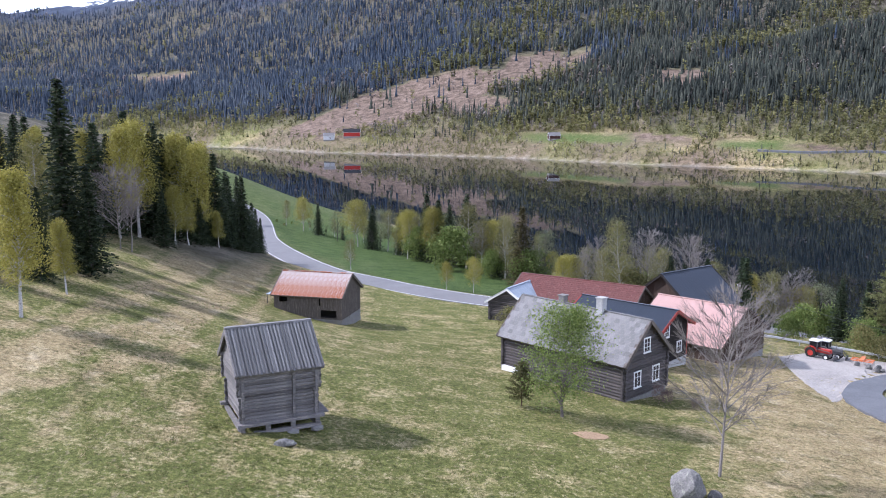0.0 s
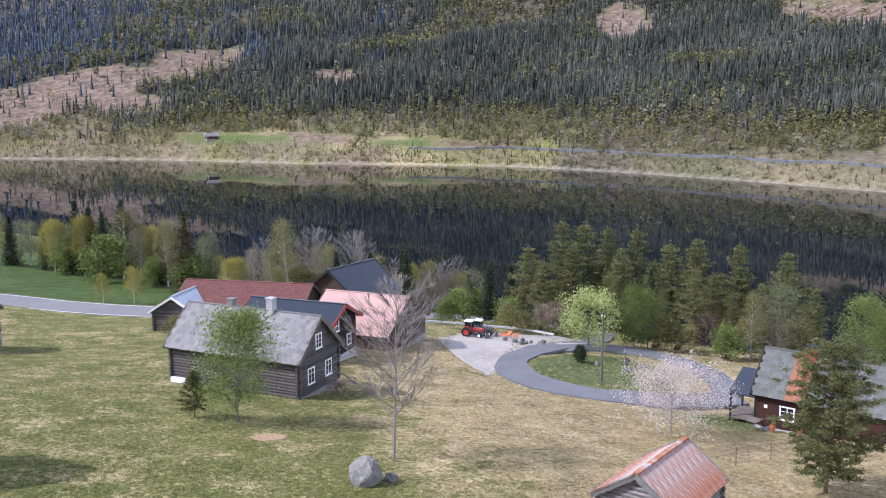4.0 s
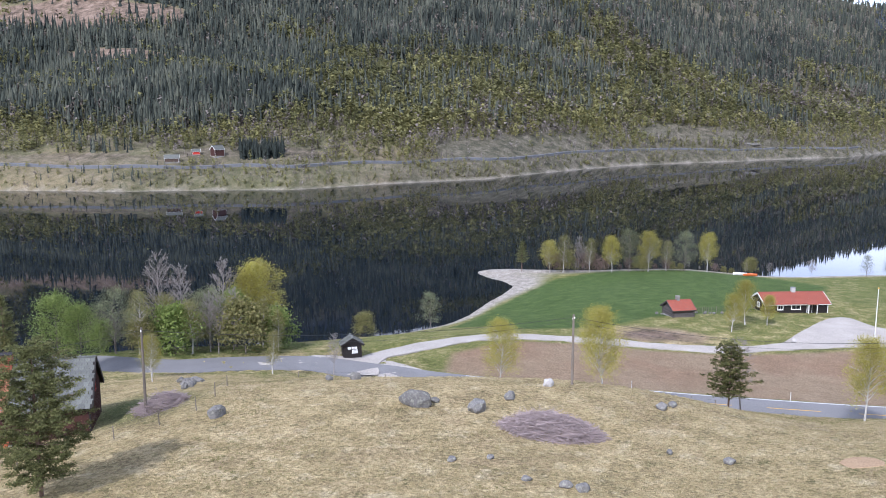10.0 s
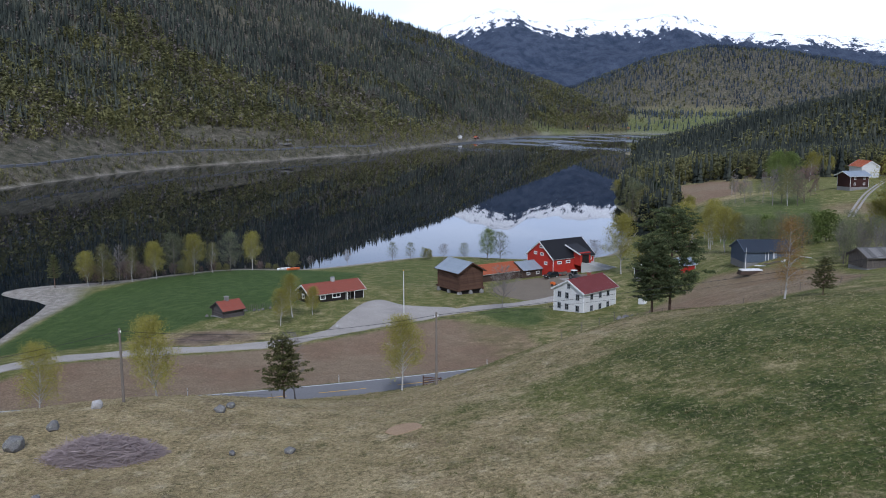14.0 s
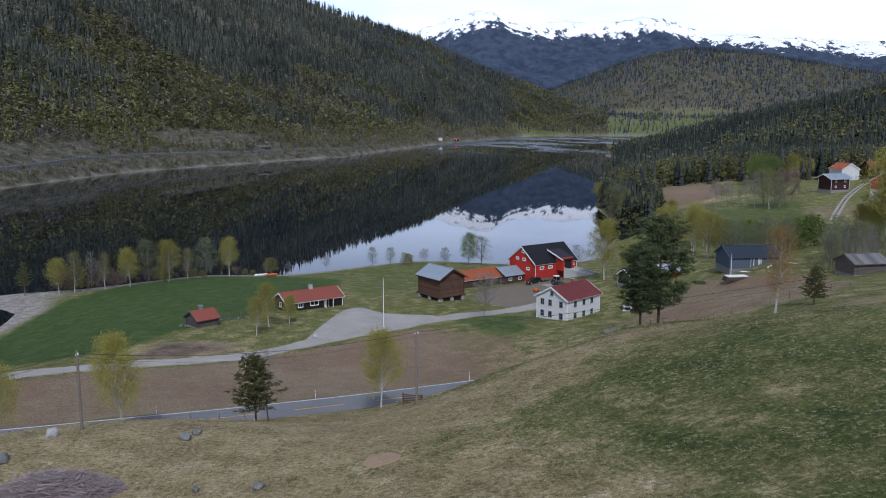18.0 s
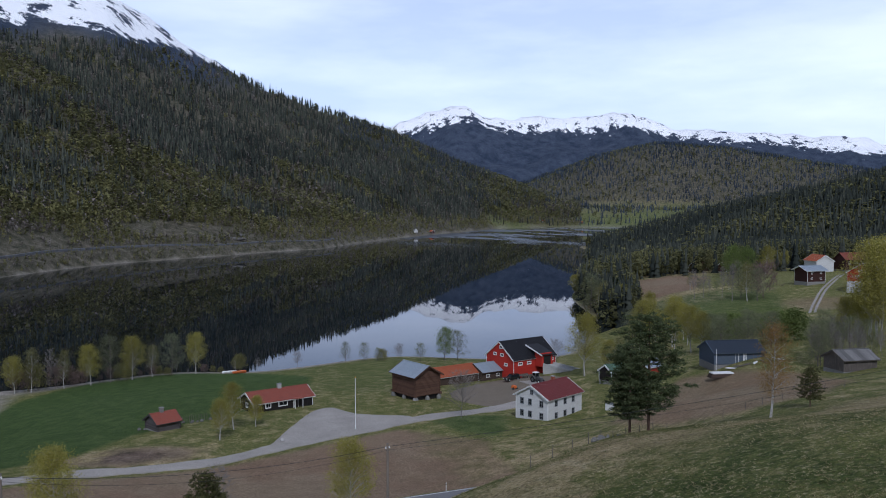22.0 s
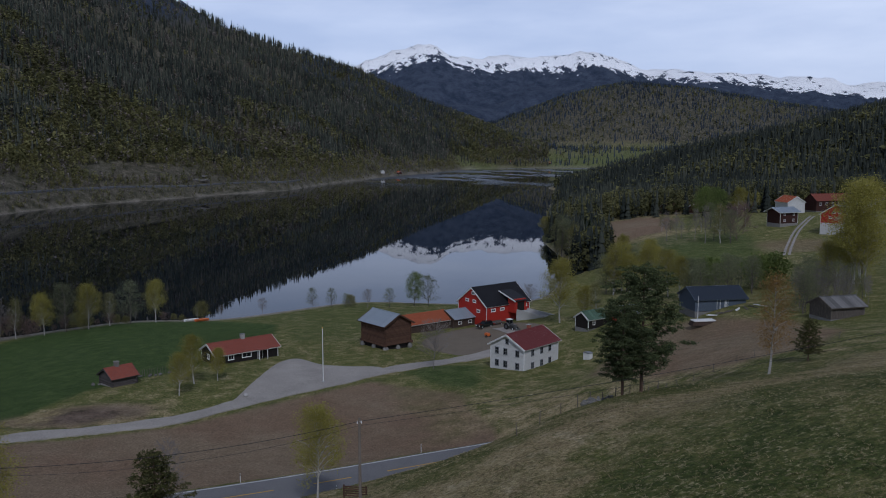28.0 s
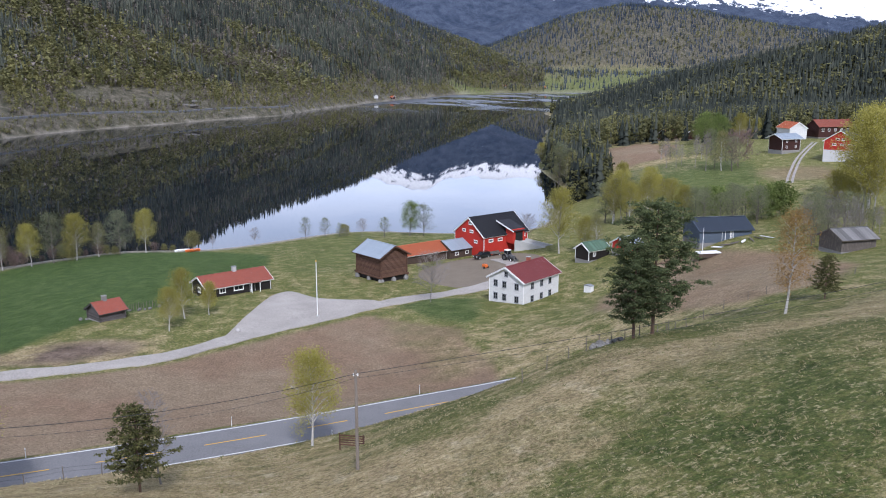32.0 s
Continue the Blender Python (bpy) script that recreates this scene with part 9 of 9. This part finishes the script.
for x, y, ang, mt, lb in ((269.4, -18.6, -75, ORANGE_METAL, "orange rowing boat drawn up on the shore"), (270.6, -15.8, -80, PAINT_WHITE, "white rowing boat drawn up on the shore")):
    bt = thing("boat", x, y, max(gz(x, y), LAKE) + 0.05, ang, lb, "boat")
    bm = bmesh.new()
    sec = [(-2.0, 0.55), (-1.0, 0.75), (0.3, 0.78), (1.4, 0.5), (2.1, 0.05)]
    rings = [[bm.verts.new((px, s * w * k, zz)) for s, k, zz in ((-1, 1, 0.62), (-1, 0.7, 0.2), (1, 0.0, 0.0), (1, 0.7, 0.2), (1, 1, 0.62))] for px, w in sec]
    for a, b in zip(rings, rings[1:]):
        for i in range(4):
            bm.faces.new((a[i], a[i + 1], b[i + 1], b[i]))
    ex = bmesh.ops.extrude_face_region(bm, geom=bm.faces[:])
    bmesh.ops.translate(bm, vec=(0, 0, 0.05), verts=[v for v in ex["geom"] if isinstance(v, bmesh.types.BMVert)])
    part("hull", bm, mt, bt)
    for px in (-0.9, 0.4):
        bm = bmesh.new()
        box(bm, px - 0.12, px + 0.12, -0.68, 0.68, 0.5, 0.55)
        part("thwart", bm, BOARD_GREY, bt)

garden_table = thing("garden_table", 46.9, 50.2, gz(46.9, 50.2) + 0.1, 20, "small grey garden table beside the cottage wall", "table")
bm = bmesh.new()
box(bm, -0.6, 0.6, -0.4, 0.4, 0.68, 0.73)
part("tabletop", bm, BOARD_GREY, garden_table)
for sx in (-0.5, 0.5):
    for sy in (-0.32, 0.32):
        bm = bmesh.new()
        box(bm, sx - 0.03, sx + 0.03, sy - 0.03, sy + 0.03, 0, 0.68)
        part("leg", bm, BOARD_GREY, garden_table)
POT = surface("terracotta", (0.45, 0.14, 0.06), (0.34, 0.1, 0.05), 4.0, 30.0, 0.85, bump=0.1)
for k, (x, y) in enumerate(((48.9, 47.6), (49.4, 46.8), (47.9, 49.3))):
    t = thing("flower_pot", x, y, gz(x, y) + 0.1, 40 * k, "terracotta flower pot by the cottage wall", "flower pot", "flower pots")
    bm = bmesh.new()
    bmesh.ops.create_cone(bm, segments=14, radius1=0.16, radius2=0.24, depth=0.42, cap_ends=True, matrix=Matrix.Translation((0, 0, 0.21)))
    part("pot", bm, POT, t)
    bm = bmesh.new()
    rs = np.random.RandomState(k)
    for c in rs.normal(0, 0.13, (40, 3)):
        bmesh.ops.create_grid(bm, x_segments=1, y_segments=1, size=0.05, matrix=Matrix.Translation(Vector(c) + Vector((0, 0, 0.55))) @ Euler(rs.uniform(0, 6, 3)).to_matrix().to_4x4())
    part("plant", bm, LEAF_GREEN, t)

# road marker posts
for k, (x, y) in enumerate(((99.2, 5), (100.2, -5), (102.2, -22), (103.6, -33), (107.4, 6), (108.9, -13), (111.2, -34), (98.6, 17))):
    t = thing("marker_post", x, y, gz(x, y), 0, "thin white roadside marker post", "marker post", "marker posts")
    bm = bmesh.new()
    box(bm, -0.04, 0.04, -0.03, 0.03, -0.3, 1.0)
    part("post", bm, PAINT_WHITE, t)
    bm = bmesh.new()
    box(bm, -0.045, 0.045, -0.035, 0.035, 0.72, 0.86)
    part("reflector", bm, GREY_METAL, t)
hurdle = thing("hurdle", 88.6, -20.8, gz(88.6, -20.8), 60, "short red-brown wooden hurdle leaning by the road", "hurdle")
for k in range(5):
    bm = bmesh.new()
    box(bm, -1.1, 1.1, -0.02, 0.02, 0.15 + 0.2 * k, 0.26 + 0.2 * k)
    part("rail", bm, LOG_BROWN, hurdle)
for u in (-1.0, 1.0):
    bm = bmesh.new()
    box(bm, u - 0.05, u + 0.05, 0.02, 0.08, -0.3, 1.2)
    part("post", bm, LOG_BROWN, hurdle)

# ---------------------------------------------------------------- the far shore
def far_house(name, label, az, r, ang, L, W, h, rise, wall_mat, roof_mat, z=None):
    x, y = -math.sin(radians(az)) * r, math.cos(radians(az)) * r
    return house(name, label, "house", x, y, ang, L, W, h, rise, "lap", wall_mat, "plain", roof_mat, PAINT_WHITE, over_x=0.5, over_y=0.5, board=0.6, deep=4.0)


far_house("house", "small white house on the far shore", 7.5, 1060, 5, 13, 8, 5.0, 3.2, BOARD_WHITE, ROOF_SLATE)
far_house("house", "red barn with a dark roof on the far shore", 6.0, 1062, 5, 20, 10, 5.0, 4.0, BOARD_RED, ROOF_BLACK)
far_house("house", "brown cabin on the far shore meadow", -7.3, 930, 8, 12, 8, 3.5, 3.0, BOARD_OX, ROOF_SLATE)
far_house("cabin", "brown log cabin on the far shore bank", -56.5, 608, -58, 9, 6, 2.6, 2.0, BOARD_BROWN, ROOF_SLATE_DARK)
far_house("cabin", "dark red storehouse on the far shore bank", -59.3, 616, -30, 7, 6.5, 4.6, 2.4, BOARD_OX, ROOF_SLATE_DARK)
far_house("cabin", "small red shed on the far shore bank", -58.0, 622, -58, 5, 4, 2.2, 1.4, BOARD_RED, ROOF_SLATE_DARK)
for k, (az, r) in enumerate(((-105.1, 1420), (-106.2, 1480), (-109.4, 1720), (-110.2, 1760), (-113.5, 2050), (-116.0, 2080))):
    far_house("house", "pale house at the end of the lake", az, r, 20 * k, 8, 6, 3.4, 2.2, BOARD_WHITE if k % 2 == 0 else BOARD_OX, ROOF_ORANGE if k % 3 else ROOF_SLATE)
for az, r, wm, rm, ln in ((-123.2, 520, BOARD_BROWN, ROOF_MAROON, 10), (-125.1, 505, BOARD_OX, ROOF_MAROON, 14), (-127.6, 510, BOARD_BROWN, ROOF_SLATE, 9)):
    far_house("house", "brown farm building among the trees on the hill", az, r, -75, ln, 6, 3.0, 2.2, wm, rm)
# dense spruce plantation beside the cabins
rs = np.random.RandomState(61)
pb, pr = rs.uniform(-63.5, -60.7, 130), rs.uniform(604, 630, 130)
px, py = -np.sin(np.radians(pb)) * pr, np.cos(np.radians(pb)) * pr
scatter("spruce_plantation", "square plantation of dark young spruces on the far shore", SPIRES, px, py, height(px, py) - 0.3, rs.uniform(8, 10.5, 130), np.full(130, 1.3), rs.uniform(0, 0.4, 130), SPRUCE_FAR)


def far_track(name, az0, az1, up, width, material, label):
    """A road that follows the far shore at a set distance from the water."""
    az = np.arange(az0, az1, -0.35)
    bm = bmesh.new()
    prev = None
    for a in az:
        r = float(table(FAR, np.array([a]), 1)[0]) + up + 2 * math.sin(a * 0.9)
        ring = []
        for o in (-width / 2, width / 2):
            x, y = -math.sin(radians(a)) * (r + o), math.cos(radians(a)) * (r + o)
            ring.append((x, y))
        z = max(float(height([ring[0][0]], [ring[0][1]])[0]), float(height([ring[1][0]], [ring[1][1]])[0])) + 0.8
        vs = [bm.verts.new((*p, zz)) for p, zz in ((ring[0], z - 2.5), (ring[0], z), (ring[1], z + 0.2), (ring[1], z - 2.5))]
        if prev:
            for k in range(3):
                bm.faces.new((prev[k], prev[k + 1], vs[k + 1], vs[k]))
        prev = vs
    return tagged(new(name, mesh_of(name, bm, material)), label, "road", kind="structure")


for i, (x, y, w, d, h) in enumerate(((960, -60, 22, 9, 3.6), (952, -46, 12, 8, 2.6), (985, -66, 14, 8, 2.8), (1135, -168, 20, 9, 3.0), (1150, -160, 12, 7, 2.4))):
    stone(x, y, w, d, h, 300 + i, BOULDER, "rock_outcrop", "grey rock face breaking out of the far bank", "rock outcrops")

far_track("road", -20, -100, 34, 4.0, OLD_TAR, "pale gravel road along the far shore")

# ---------------------------------------------------------------- grass tufts on the near slopes
TUFT = forest_mat("grass_tuft", [(0.0, (0.09, 0.115, 0.03)), (0.4, (0.17, 0.17, 0.06)), (0.7, (0.33, 0.28, 0.14)), (1.0, (0.48, 0.41, 0.23))], 0.4)


def tuft_template(seed):
    rs = np.random.RandomState(seed)
    v, f = [], []
    for k in range(7):
        a, q = rs.uniform(0, 6.28), rs.uniform(0, 0.5)
        c = np.array([math.cos(a) * q, math.sin(a) * q, -0.1])
        s = np.array([-math.sin(a), math.cos(a), 0]) * 0.16
        lean = np.array([math.cos(a), math.sin(a), 0]) * rs.uniform(0.3, 1.1)
        b = len(v)
        v += [c - s, c + s, c + lean + np.array([0, 0, rs.uniform(0.3, 0.65)])]
        f.append((b, b + 1, b + 2))
    nv = np.array(v) * (0.5, 0.5, 0) + (0, 0, 1.0)
    return np.array(v), np.array(f), nv


rs = np.random.RandomState(17)
n = 60000
tb, tr = rs.uniform(-139, 24, n), 30 + 75 * rs.uniform(0, 1, n) ** 1.1
tx, ty = -np.sin(np.radians(tb)) * tr, np.cos(np.radians(tb)) * tr
keep = fractal(tx, ty, 4.0, 3, 33) > -0.3
for key, (line, width) in PATHS.items():
    keep &= line_dist(tx, ty, line)[0] > width * 0.6
for (bx, by), rad in (((11.7, 70), 8), ((-10, 48.6), 3.4), ((52.8, 48.7), 7), ((26, 34), 4), ((28, 90), 12), ((48, 92), 12), ((18, 82), 6), ((-16, 101), 6)):
    keep &= (tx - bx) ** 2 + (ty - by) ** 2 > rad * rad
tx, ty = tx[keep], ty[keep]
dryness = np.clip(0.3 + 0.5 * smooth(0, 34, tx) * (1 - smooth(10, 45, -ty)) + 0.5 * fractal(tx, ty, 9, 3, 34) + rs.normal(0, 0.12, len(tx)) + smooth(0, 25, -ty - 0.12 * tx) * rs.uniform(-0.2, 0.8, len(tx)), 0.1, 1.0)
scatter("grass_tufts", "rough tufts of straw and new grass on the slope", [tuft_template(s) for s in range(5)], tx, ty, ground_z(tx, ty), rs.uniform(0.1, 0.2, len(tx)), rs.uniform(0.9, 1.6, len(tx)), dryness, TUFT)
bpy.data.objects["grass_tufts"]["category"] = "grass"
